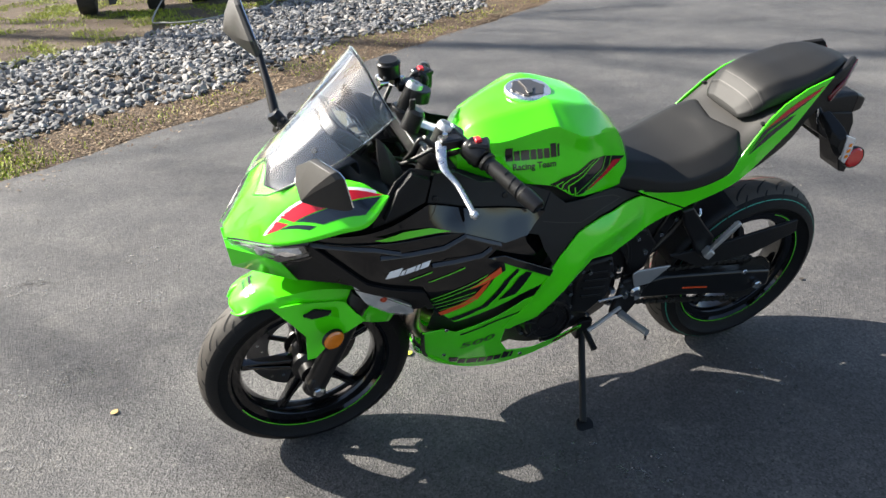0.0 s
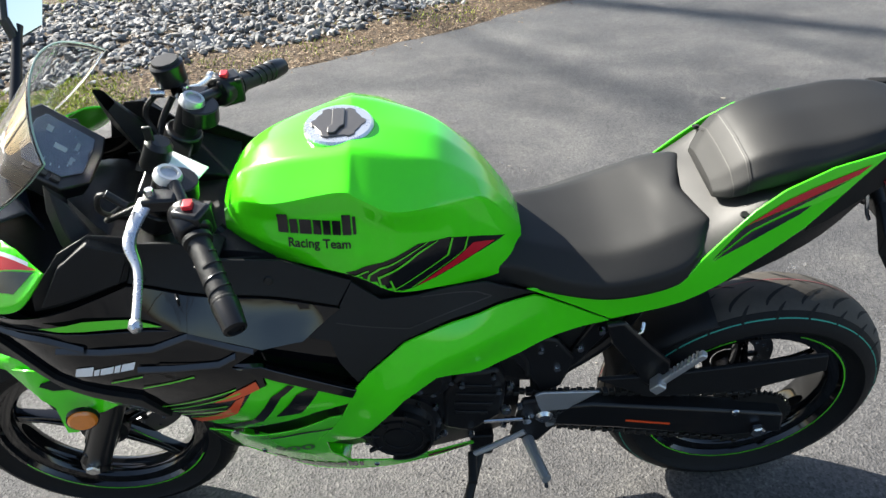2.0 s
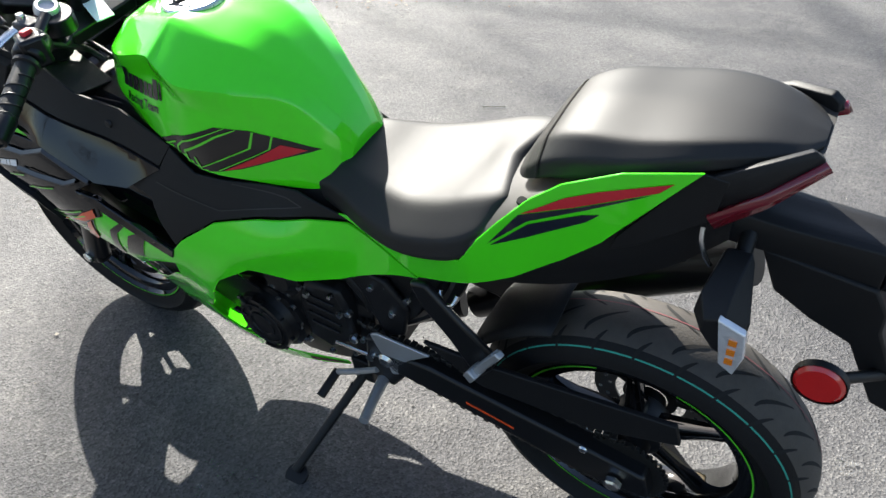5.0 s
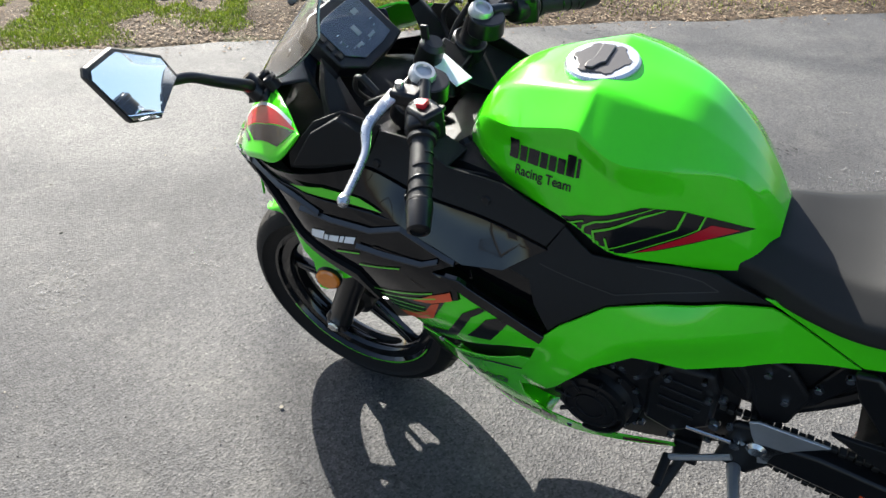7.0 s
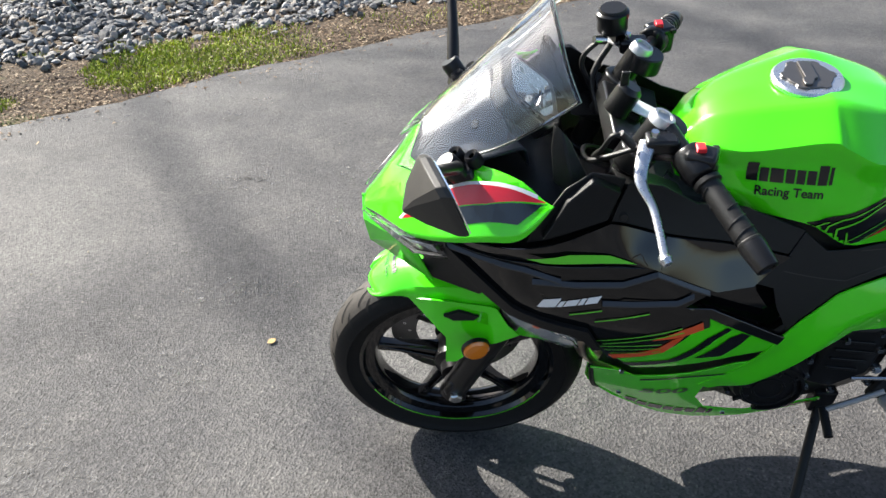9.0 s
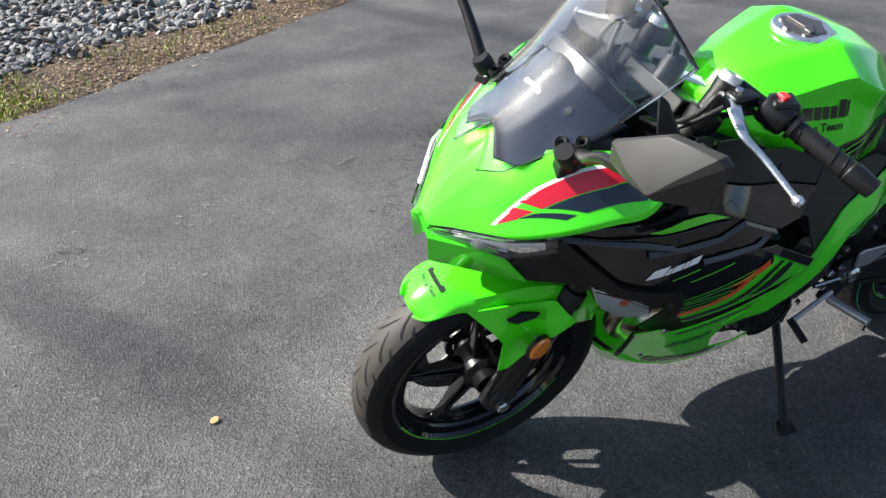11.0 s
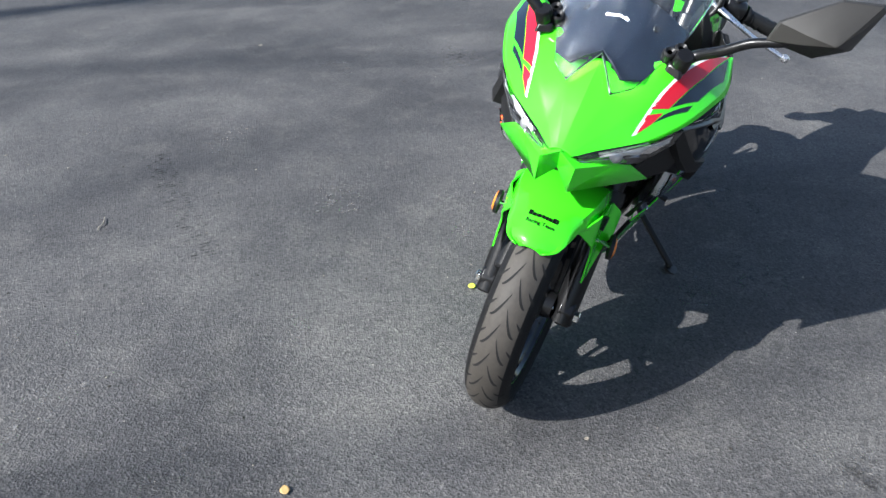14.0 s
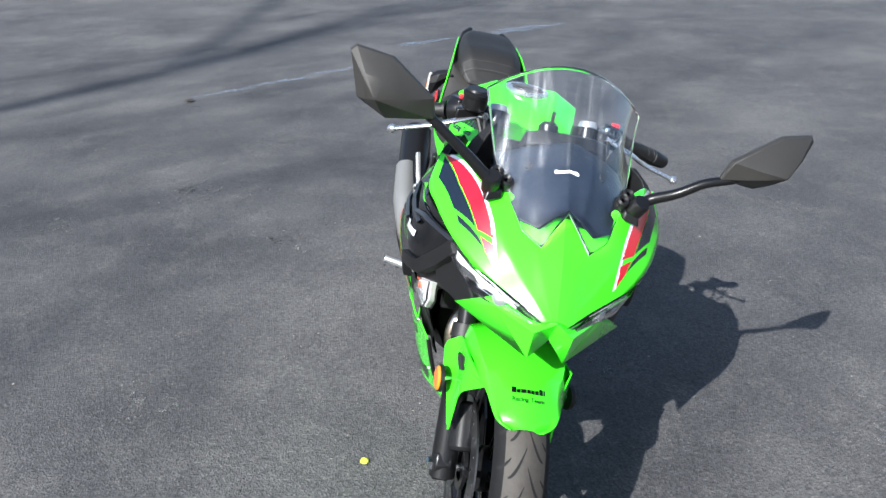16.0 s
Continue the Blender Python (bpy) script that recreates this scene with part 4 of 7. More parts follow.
lower = both("side_fairing", [(1.395, 0.825), (1.250, 0.825), (1.056, 0.811), (0.950, 0.756), (0.995, 0.736), (0.952, 0.716), (0.948, 0.692), (1.137, 0.622), (1.155, 0.660), (1.280, 0.700), (1.338, 0.752), (1.394, 0.800)], GLOSS, "black side fairing with decals", off=0.004)
both("intake_recess", [(1.010, 0.745), (0.950, 0.757), (0.885, 0.751), (0.838, 0.737), (0.798, 0.652), (0.815, 0.625), (0.950, 0.700)], GLOSS, "gloss black intake recess", off=-0.040)
both("intake_fin", [(0.995, 0.736), (0.950, 0.729), (0.806, 0.644), (0.814, 0.626), (0.952, 0.712)], GLOSS, "gloss black intake fin", off=0.006, thick=0.010)
both("fairing_lip", [(1.400, 0.800), (1.392, 0.822), (1.335, 0.768), (1.280, 0.718), (1.150, 0.678), (1.120, 0.612), (1.134, 0.606), (1.160, 0.652), (1.285, 0.690), (1.345, 0.740)], MATTE, "matte black lower fairing lip", off=0.014, thick=0.02)
stripe = both("lower_fairing", [(1.137, 0.620), (0.946, 0.690), (0.950, 0.711), (0.814, 0.632), (0.822, 0.602), (0.884, 0.583), (0.950, 0.548), (1.042, 0.498)], GREEN, "lime green lower fairing with black and orange stripes", off=0.0)
belly = both("belly_pan", [(1.110, 0.438), (1.086, 0.318), (1.010, 0.250), (0.935, 0.214), (0.850, 0.210), (0.760, 0.222), (0.660, 0.244), (0.590, 0.270), (0.595, 0.284), (0.680, 0.270), (0.760, 0.260), (0.850, 0.285), (0.885, 0.350), (0.885, 0.415), (0.838, 0.500), (0.818, 0.555), (0.863, 0.548), (0.931, 0.490), (1.025, 0.434), (1.060, 0.455)], GREEN, "lime green belly pan")
both("belly_backing", [(1.090, 0.430), (1.095, 0.560), (0.960, 0.600), (0.850, 0.600), (0.850, 0.480), (0.900, 0.400), (1.000, 0.380)], MATTE, "black panel behind the belly pan", off=-0.022)
# dark sheet added to back the opening at the belly pan's rear
both("belly_backing_rear", [(0.950, 0.300), (0.960, 0.430), (0.870, 0.540), (0.800, 0.560), (0.740, 0.480), (0.760, 0.300), (0.850, 0.262)], MATTE, "black backing sheet added behind the rear of the belly pan", off=-0.045)
arm = both("side_arm", [(0.900, 0.425), (0.868, 0.485), (0.838, 0.560), (0.812, 0.640), (0.785, 0.668), (0.722, 0.705), (0.640, 0.718), (0.560, 0.722), (0.490, 0.718), (0.354, 0.660), (0.430, 0.632), (0.512, 0.604), (0.590, 0.593), (0.670, 0.617), (0.730, 0.588), (0.765, 0.540), (0.800, 0.480), (0.838, 0.436), (0.875, 0.412)], GREEN, "lime green side arm panel under the tank", off=crease([(0.817, 0.464), (0.695, 0.652), (0.633, 0.671), (0.523, 0.677)], 0.013, 0.055, 0.002), cell=0.012)
both("tank_side_cover", [(0.822, 0.788), (0.800, 0.824), (0.780, 0.806), (0.755, 0.785), (0.700, 0.775), (0.577, 0.764), (0.489, 0.720), (0.560, 0.724), (0.640, 0.720), (0.722, 0.707), (0.785, 0.670), (0.803, 0.652), (0.830, 0.700), (0.842, 0.737), (0.882, 0.752)], MATTE, "matte black cover between tank and side panel", off=-0.003)
cover = both("tank_front_cover", [(1.128, 0.881), (1.024, 0.851), (0.824, 0.790), (0.800, 0.826), (0.850, 0.846), (0.905, 0.870), (0.990, 0.890), (1.050, 0.925), (1.105, 0.935)], MATTE, "matte black textured cover beside the tank", off=-0.004)
for o, s in zip(cover, (1, -1)):
    for x, z in ((0.927, 0.845), (1.109, 0.884)):
        part("cover_bolt", lathe([(0, 0.003), (0.006, 0.003), (0.008, 0), (0, -0.002)], (x, s * (side_field(x, z) - 0.003), z), (0, s, 0.3), 14), GRIP, o)
both("front_side_cover", [(1.400, 0.806), (1.418, 0.705), (1.360, 0.686), (1.300, 0.676), (1.270, 0.620), (1.215, 0.573), (1.170, 0.556), (1.125, 0.570), (1.115, 0.612), (1.155, 0.670), (1.285, 0.712), (1.345, 0.762)], MATTE, "matte black panel between headlight and indicator", off=-0.020)
for s in (1, -1):
    line = [(0.829, 0.765), (0.711, 0.726), (0.568, 0.740), (0.594, 0.753), (0.689, 0.771)]
    for (ax, az), (bx, bz) in zip(line, line[1:]):
        n = Vector((bz - az, ax - bx)).normalized() * 0.0008
        fdecal("cover_seam", [(ax - n.x, az - n.y), (bx - n.x, bz - n.y), (bx + n.x, bz + n.y), (ax + n.x, az + n.y)], s, -0.0015, TAILGREY, BIKE)
# clear front indicators under the lip
for s in (1, -1):
    shape = [(1.300, 0.682), (1.245, 0.662), (1.165, 0.600), (1.152, 0.570), (1.172, 0.560), (1.215, 0.575), (1.270, 0.622)]
    o = part("front_indicator", panel(shape, s, side_field, -0.010, 0.012, 0.02), CLEARREF, BIKE, "clear front indicator below the fairing", bevel=0.002)
    ln = part("indicator_lens", panel(shape, s, side_field, -0.002, 0.004, 0.02), LENS, o, "clear faceted indicator lens", bevel=0.002)
    ln.visible_shadow = False
    part("bulb", lathe([(0, 0.006), (0.007, 0.004), (0.009, 0), (0, 0)], (1.232, s * (side_field(1.232, 0.640) - 0.011), 0.640), (0, s, 0), 12), ORANGE, o)
# decals on the fairing
for o, o2, b2, s in zip(lower, stripe, belly, (1, -1)):
    lt, bt = tree_of(o), tree_of(b2)
    fdecal("lime_wedge", [(1.262, 0.838), (1.236, 0.831), (1.172, 0.827), (1.085, 0.820), (1.130, 0.836), (1.196, 0.846)], s, 0.0058, LIME_LINE, o, "lime green wedge decal")
    mark("model_mark", MODEL, 0.098, 0.021, (1.190, s, 0.752), (-s, 0, 0.20), (-0.15, 0, 1), lt, (0, -s, 0), WHITE, o, "white slanted model mark", slant=0.3)
    for a, b in (((1.186, 0.719), (1.133, 0.732)), ((1.141, 0.702), (1.054, 0.726)), ((1.130, 0.636), (0.995, 0.692)), ((1.118, 0.626), (0.990, 0.682))):
        fdecal("lime_line", [a, b, (b[0], b[1] + 0.003), (a[0], a[1] + 0.003)], s, 0.0058, LIME_LINE, o, "thin lime line")
    for crest in ([(1.392, 0.818), (1.300, 0.816), (1.262, 0.812), (1.205, 0.796)], [(1.251, 0.790), (1.180, 0.790), (1.105, 0.788), (1.050, 0.803), (0.990, 0.772), (0.958, 0.757)], [(1.135, 0.752), (1.080, 0.750), (1.012, 0.748), (0.985, 0.757)]):
        rows = [[Vector((x, s * (side_field(x, z) + 0.006 + h), z + dz)) for x, z in crest] for h, dz in ((0.0, 0.005), (0.006, 0.0), (0.007, -0.002), (0.0, -0.006))]
        part("raised_edge", grid(rows), SHEEN, o, "raised edge of the fairing", angle=20)
    fdecal("scoop", [(1.137, 0.741), (1.100, 0.760), (1.012, 0.752), (0.985, 0.757), (1.010, 0.737), (1.060, 0.738)], s, 0.0058, GLOSS, o, "small gloss black scoop")
    fdecal("orange_stripe", [(1.040, 0.657), (0.998, 0.688), (0.962, 0.706), (0.958, 0.690), (1.000, 0.668)], s, 0.0058, ORANGE, o, "orange stripe decal")
    fdecal("black_field", [(1.132, 0.6195), (0.975, 0.677), (1.010, 0.612), (1.092, 0.545)], s, 0.0016, BLACKD, o2, "black field of the stripes")
    fdecal("orange_stripe", [(1.100, 0.570), (1.053, 0.600), (1.024, 0.626), (1.003, 0.660), (0.985, 0.672), (1.010, 0.612), (1.044, 0.582), (1.088, 0.552)], s, 0.0030, ORANGE, o2, "orange stripe decal")
    for k in range(3):
        a, b = (1.122 - 0.012 * k, 0.607 - 0.014 * k), (1.020 - 0.002 * k, 0.640 - 0.014 * k)
        fdecal("lime_line", [a, b, (b[0], b[1] + 0.003), (a[0], a[1] + 0.003)], s, 0.0030, LIME_LINE, o2, "thin lime line")
    fdecal("black_band", [(1.066, 0.524), (0.992, 0.572), (0.945, 0.660), (0.915, 0.682), (0.905, 0.676), (0.930, 0.655), (0.975, 0.566), (1.046, 0.510)], s, 0.0016, BLACKD, o2, "black band decal")
    fdecal("black_band", [(0.950, 0.585), (0.905, 0.655), (0.885, 0.664), (0.868, 0.655), (0.905, 0.592)], s, 0.0016, BLACKD, o2, "black band decal")
    fdecal("belly_line", [(1.012, 0.424), (0.930, 0.474), (0.850, 0.500), (0.850, 0.494), (0.930, 0.466), (1.010, 0.417)], s, 0.0016, BLACKD, b2, "black line decal")
    part("displacement_number", words("500", 0.062, (0.955, s, 0.372), (-s * 0.95, 0, 0.42), (0.0, 0, 0.62), bt, (0, -s, 0)), DARKGREEN, b2, "dark green number 500")
    mark("maker_mark", MAKER, 0.185, 0.040, (0.920, s, 0.262), (-s, 0, 0.02), (0, 0, 1), bt, (0, -s, 0), BLACKD, b2, "black maker mark")
    fdecal("red_tip", [(0.690, 0.248), (0.620, 0.266), (0.600, 0.278), (0.640, 0.272), (0.690, 0.262)], s, 0.0016, TAILRED, b2, "dark red tip of the belly pan")
    for x, z in ((1.052, 0.452), (0.800, 0.248), (1.03, 0.300)):
        part("panel_bolt", lathe([(0, 0.003), (0.005, 0.003), (0.006, 0), (0, -0.002)], (x, s * side_field(x, z), z), (0, s, 0), 10), STEEL, b2)
side_edge = [(1.086, 0.110, 0.318), (1.052, 0.107, 0.284), (1.010, 0.105, 0.250), (0.935, 0.113, 0.214), (0.850, 0.123, 0.210)]
keel = [(1.078, 0.0, 0.250), (1.064, 0.0, 0.205), (1.035, 0.0, 0.168), (0.950, 0.0, 0.148), (0.855, 0.0, 0.150)]
rows = []
for a, b in zip(side_edge, keel):
    a, b = Vector(a), Vector(b)
    half = [b.lerp(a, f) + Vector((0.012 * f * (1 - f) * 4, 0, -0.010 * f * (1 - f) * 4)) for f in (0, 0.25, 0.5, 0.75, 1)]
    rows.append([Vector((p.x, -p.y, p.z)) for p in reversed(half[1:])] + half)
part("belly_nose", grid(list(zip(*[spline(c, 13) for c in zip(*rows)]))), GREEN, BIKE, "lime green front of the belly pan", thick=0.004, angle=40)
for s in (1, -1):
    both_ends = [(1.108, s * 0.150, 0.432), (1.088, s * 0.112, 0.322), (1.060, s * 0.070, 0.262), (1.076, 0.0, 0.252)]
    part("opening_edge", tube(both_ends, 0.0055, 8), MATTE, BIKE)
# exhaust headers and silencer
for y in (0.045, -0.045):
    part("header_pipe", tube([(0.95, y, 0.60), (1.070, y * 1.5, 0.545), (1.118, y * 2.15, 0.465), (1.085, y * 1.5, 0.36), (0.97, y, 0.265), (0.80, y * 0.7, 0.235)], 0.020, 16), EXHAUST, BIKE, "heat-stained exhaust header pipe")
part("collector", tube([(0.80, 0.0, 0.235), (0.62, -0.06, 0.235), (0.45, -0.13, 0.27)], 0.032, 14), DARK, BIKE)
part("silencer", tube([(0.42, -0.135, 0.28), (0.30, -0.165, 0.36), (0.12, -0.178, 0.47), (-0.10, -0.182, 0.60)], [0.035, 0.052, 0.058, 0.056], 20), SATIN, BIKE, "black exhaust silencer")
part("heat_shield", tube([(0.36, -0.182, 0.37), (0.22, -0.200, 0.44), (0.08, -0.208, 0.52)], [0.030, 0.042, 0.038], 16), SHIELD, BIKE, "silver exhaust heat shield")
part("radiator", block((1.02, 0, 0.60), (0.03, 0.26, 0.22), rot=Matrix.Rotation(radians(-12), 4, "Y")), DARK, BIKE, "black radiator behind the fairing", bevel=0.004)
tail = both("tail_panel", [(0.505, 0.735), (0.400, 0.728), (0.254, 0.766), (0.224, 0.814), (0.193, 0.852), (0.150, 0.900), (0.106, 0.934), (0.034, 0.965), (-0.058, 0.984), (0.033, 0.876), (0.052, 0.852), (0.102, 0.806), (0.170, 0.757), (0.236, 0.722), (0.352, 0.664), (0.470, 0.715)], GREEN, "lime green tail side panel", off=0.002)
both("tail_side_cover", [(0.036, 0.860), (-0.052, 0.978), (-0.085, 0.972), (-0.075, 0.915), (0.010, 0.852), (0.044, 0.836)], MATTE, "matte black tail cover", off=-0.006)

# tank
tank_st = [
    (1.003, [(0, 0.905), (0.028, 0.903), (0.050, 0.893), (0.060, 0.878), (0.062, 0.862), (0.058, 0.845)]),
    (0.968, [(0, 0.958), (0.034, 0.956), (0.078, 0.934), (0.086, 0.908), (0.096, 0.880), (0.090, 0.845)]),
    (0.910, [(0, 0.991), (0.056, 0.987), (0.112, 0.948), (0.112, 0.915), (0.130, 0.880), (0.126, 0.842)]),
    (0.805, [(0, 1.010), (0.076, 1.014), (0.138, 0.984), (0.136, 0.942), (0.160, 0.885), (0.166, 0.835)]),
    (0.775, [(0, 1.012), (0.076, 1.017), (0.149, 0.978), (0.143, 0.934), (0.163, 0.876), (0.167, 0.818)]),
    (0.725, [(0, 1.006), (0.077, 1.003), (0.160, 0.958), (0.152, 0.915), (0.166, 0.855), (0.166, 0.785)]),
    (0.650, [(0, 0.983), (0.066, 0.976), (0.122, 0.936), (0.126, 0.895), (0.136, 0.840), (0.134, 0.760)]),
    (0.585, [(0, 0.930), (0.044, 0.926), (0.078, 0.912), (0.092, 0.872), (0.104, 0.818), (0.110, 0.748)]),
    (0.535, [(0, 0.868), (0.030, 0.866), (0.054, 0.852), (0.070, 0.828), (0.082, 0.792), (0.088, 0.750)]),
    (0.508, [(0, 0.820), (0.020, 0.818), (0.036, 0.812), (0.046, 0.800), (0.056, 0.780), (0.062, 0.752)]),
]
tank = part("fuel_tank", relax(loft(tank_st, 72, 7, soft_v=False), 1), GREEN, BIKE, "lime green fuel tank", angle=32)
ttree = tree_of(tank)
cap_at = ttree.ray_cast(Vector((0.805, 0, 2)), Vector((0, 0, -1)))[0]
cap = part("filler_cap", lathe([(0, 0.004), (0.036, 0.004), (0.038, 0.006), (0.053, 0.006), (0.056, 0.002), (0.056, -0.004), (0, -0.004)], cap_at, (0.03, 0, 1), 48), ALU, tank, "round silver fuel filler cap")
ring = []
for k in range(48):
    a = 2 * math.pi * k / 48
    r = 0.041 + 0.0028 * (1 if math.cos(6 * a) > 0.2 else -1)
    ring.append((cap_at.x + r * math.cos(a), r * math.sin(a)))
part("cap_cover", prism(ring, cap_at.z + 0.004, cap_at.z + 0.0085, "z"), CAPGREY, cap, "dark scalloped centre of the cap", bevel=0.001)
flap = [(-0.010, -0.034), (0.010, -0.034), (0.010, 0.012), (0.016, 0.018), (0.016, 0.034), (0.004, 0.034), (-0.004, 0.018), (-0.010, 0.014)]
part("cap_flap", prism([(cap_at.x + x, y) for x, y in flap], cap_at.z + 0.0086, cap_at.z + 0.0125, "z"), CAPGREY, cap, "key flap of the cap", bevel=0.0012)
for s in (1, -1):
    mark("maker_mark", MAKER, 0.124, 0.030, (0.845, s, 0.922), (-s * 0.995, 0, 0.10), (0, 0, 1), ttree, (0, -s, 0), BLACKD, tank, "black maker mark")
    part("lettering", words("Racing Team", 0.0195, (0.843, s, 0.893), (-s * 0.995, 0, 0.10), (0, 0, 1), ttree, (0, -s, 0)), BLACKD, tank, "black lettering reading Racing Team")
    body = decal("tank_stripe", [(0.806, 0.846), (0.770, 0.858), (0.690, 0.882), (0.640, 0.873), (0.541, 0.828), (0.600, 0.818), (0.665, 0.800), (0.700, 0.796), (0.758, 0.798), (0.785, 0.822)], ttree, BLACKD, tank, side=s, label="black angular tank decal")
    decal("red_stripe", [(0.694, 0.798), (0.640, 0.822), (0.598, 0.843), (0.560, 0.829), (0.612, 0.817), (0.668, 0.8015)], ttree, RED, tank, side=s, off=0.002, label="red tank decal")
    for line in ([(0.700, 0.7985), (0.612, 0.838), (0.606, 0.860), (0.609, 0.860), (0.615, 0.8385), (0.705, 0.7985)],
                 [(0.740, 0.800), (0.640, 0.842), (0.632, 0.870), (0.6355, 0.8705), (0.6435, 0.8435), (0.745, 0.800)],
                 [(0.752, 0.799), (0.757, 0.835), (0.690, 0.868), (0.657, 0.877), (0.660, 0.874), (0.690, 0.864), (0.753, 0.832), (0.748, 0.799)],
                 [(0.772, 0.812), (0.768, 0.838), (0.750, 0.852), (0.672, 0.880), (0.676, 0.880), (0.752, 0.855), (0.7715, 0.8395), (0.776, 0.814)],
                 [(0.728, 0.7975), (0.735, 0.826), (0.738, 0.825), (0.7315, 0.7975)],
                 [(0.797, 0.836), (0.770, 0.846), (0.770, 0.849), (0.799, 0.839)]):
        decal("lime_line", line, ttree, LIME_LINE, tank, side=s, off=0.0026, label="thin lime line in the tank decal")

# seats and tail
seat_st = [
    (0.600, [(0, 0.790), (0.050, 0.785), (0.088, 0.768), (0.090, 0.742)]),
    (0.520, [(0, 0.800), (0.064, 0.798), (0.100, 0.772), (0.106, 0.722)]),
    (0.440, [(0, 0.796), (0.086, 0.794), (0.132, 0.762), (0.138, 0.722)]),
    (0.370, [(0, 0.802), (0.104, 0.800), (0.154, 0.768), (0.160, 0.728)]),
    (0.300, [(0, 0.824), (0.110, 0.824), (0.160, 0.786), (0.167, 0.744)]),
    (0.250, [(0, 0.846), (0.104, 0.847), (0.156, 0.806), (0.165, 0.765)]),
    (0.222, [(0, 0.853), (0.096, 0.856), (0.138, 0.824), (0.146, 0.790)]),
    (0.205, [(0, 0.842), (0.090, 0.846), (0.116, 0.824), (0.122, 0.800)]),
]
bm = relax(loft(seat_st, 48, 7, soft_v=False), 2)
for v in bm.verts:
    w = min(1.0, max(0.0, (0.275 - v.co.x) / 0.05))
    v.co.x += w * (0.010 - 0.026 * max(0.0, 1 - abs(abs(v.co.y) - 0.095) / 0.09))
seat = part("seat", bm, VINYL, BIKE, "black vinyl rider seat", angle=70)
pass_st = [
    (0.194, [(0, 0.893), (0.040, 0.892), (0.064, 0.886), (0.068, 0.876)]),
    (0.182, [(0, 0.912), (0.052, 0.910), (0.080, 0.900), (0.086, 0.884)]),
    (0.165, [(0, 0.938), (0.062, 0.935), (0.092, 0.918), (0.098, 0.894)]),
    (0.140, [(0, 0.966), (0.072, 0.962), (0.100, 0.940), (0.105, 0.908)]),
    (0.095, [(0, 0.987), (0.080, 0.981), (0.105, 0.956), (0.109, 0.922)]),
    (0.030, [(0, 0.997), (0.083, 0.991), (0.105, 0.972), (0.108, 0.946)]),
    (-0.040, [(0, 1.008), (0.077, 1.005), (0.095, 0.990), (0.098, 0.968)]),
    (-0.100, [(0, 1.011), (0.060, 1.009), (0.077, 0.998), (0.079, 0.982)]),
    (-0.145, [(0, 1.002), (0.036, 1.000), (0.050, 0.996), (0.052, 0.988)]),
    (-0.166, [(0, 0.996), (0.014, 0.995), (0.022, 0.993), (0.023, 0.988)]),
]
pillion = part("passenger_seat", relax(loft(pass_st, 52, 7, soft_v=False), 2), VINYL, BIKE, "black vinyl passenger seat with stitched strap", angle=70)
ptree = tree_of(pillion)
for x0, x1, lift, m0, nm, lb in ((0.150, 0.174, 0.0018, VINYL, "strap", "black strap across the seat front"), (0.1525, 0.1538, 0.0024, TAILGREY, "stitching", "pale stitch line"), (0.1702, 0.1715, 0.0024, TAILGREY, "stitching", "pale stitch line")):
    bm = bmesh.new()
    bm.from_mesh(pillion.data)
    for px, keep in ((x0, 1), (x1, -1)):
        bmesh.ops.bisect_plane(bm, geom=bm.verts[:] + bm.edges[:] + bm.faces[:], plane_co=(px, 0, 0), plane_no=(keep, 0, 0), clear_inner=True)
    bmesh.ops.delete(bm, geom=[f for f in bm.faces if f.calc_center_median().z < 0.89 or abs(f.normal.z) + abs(f.normal.y) < 0.2 or f.normal.z < -0.3], context="FACES")
    bm.normal_update()
    for v in bm.verts:
        v.co += v.normal * lift
    part(nm, bm, m0, pillion, lb)
tail_st = [
    (0.330, [(0, 0.780), (0.110, 0.775), (0.150, 0.755), (0.140, 0.72)]),
    (0.260, [(0, 0.820), (0.105, 0.815), (0.156, 0.790), (0.148, 0.74)]),
    (0.215, [(0, 0.850), (0.075, 0.848), (0.146, 0.818), (0.140, 0.76)]),
    (0.150, [(0, 0.888), (0.070, 0.888), (0.131, 0.889), (0.124, 0.82)]),
    (0.110, [(0, 0.905), (0.100, 0.910), (0.124, 0.916), (0.116, 0.84)]),
    (0.030, [(0, 0.940), (0.105, 0.942), (0.113, 0.944), (0.104, 0.86)]),
    (-0.060, [(0, 0.970), (0.090, 0.970), (0.095, 0.966), (0.086, 0.915)]),
    (-0.120, [(0, 0.984), (0.062, 0.984), (0.076, 0.982), (0.070, 0.950)]),
    (-0.168, [(0, 0.990), (0.040, 0.990), (0.054, 0.990), (0.046, 0.972)]),
]
part("tail_cover", loft(tail_st, 32, 4), TAILGREY, BIKE, "charcoal plastic tail cover round the seats", angle=40)
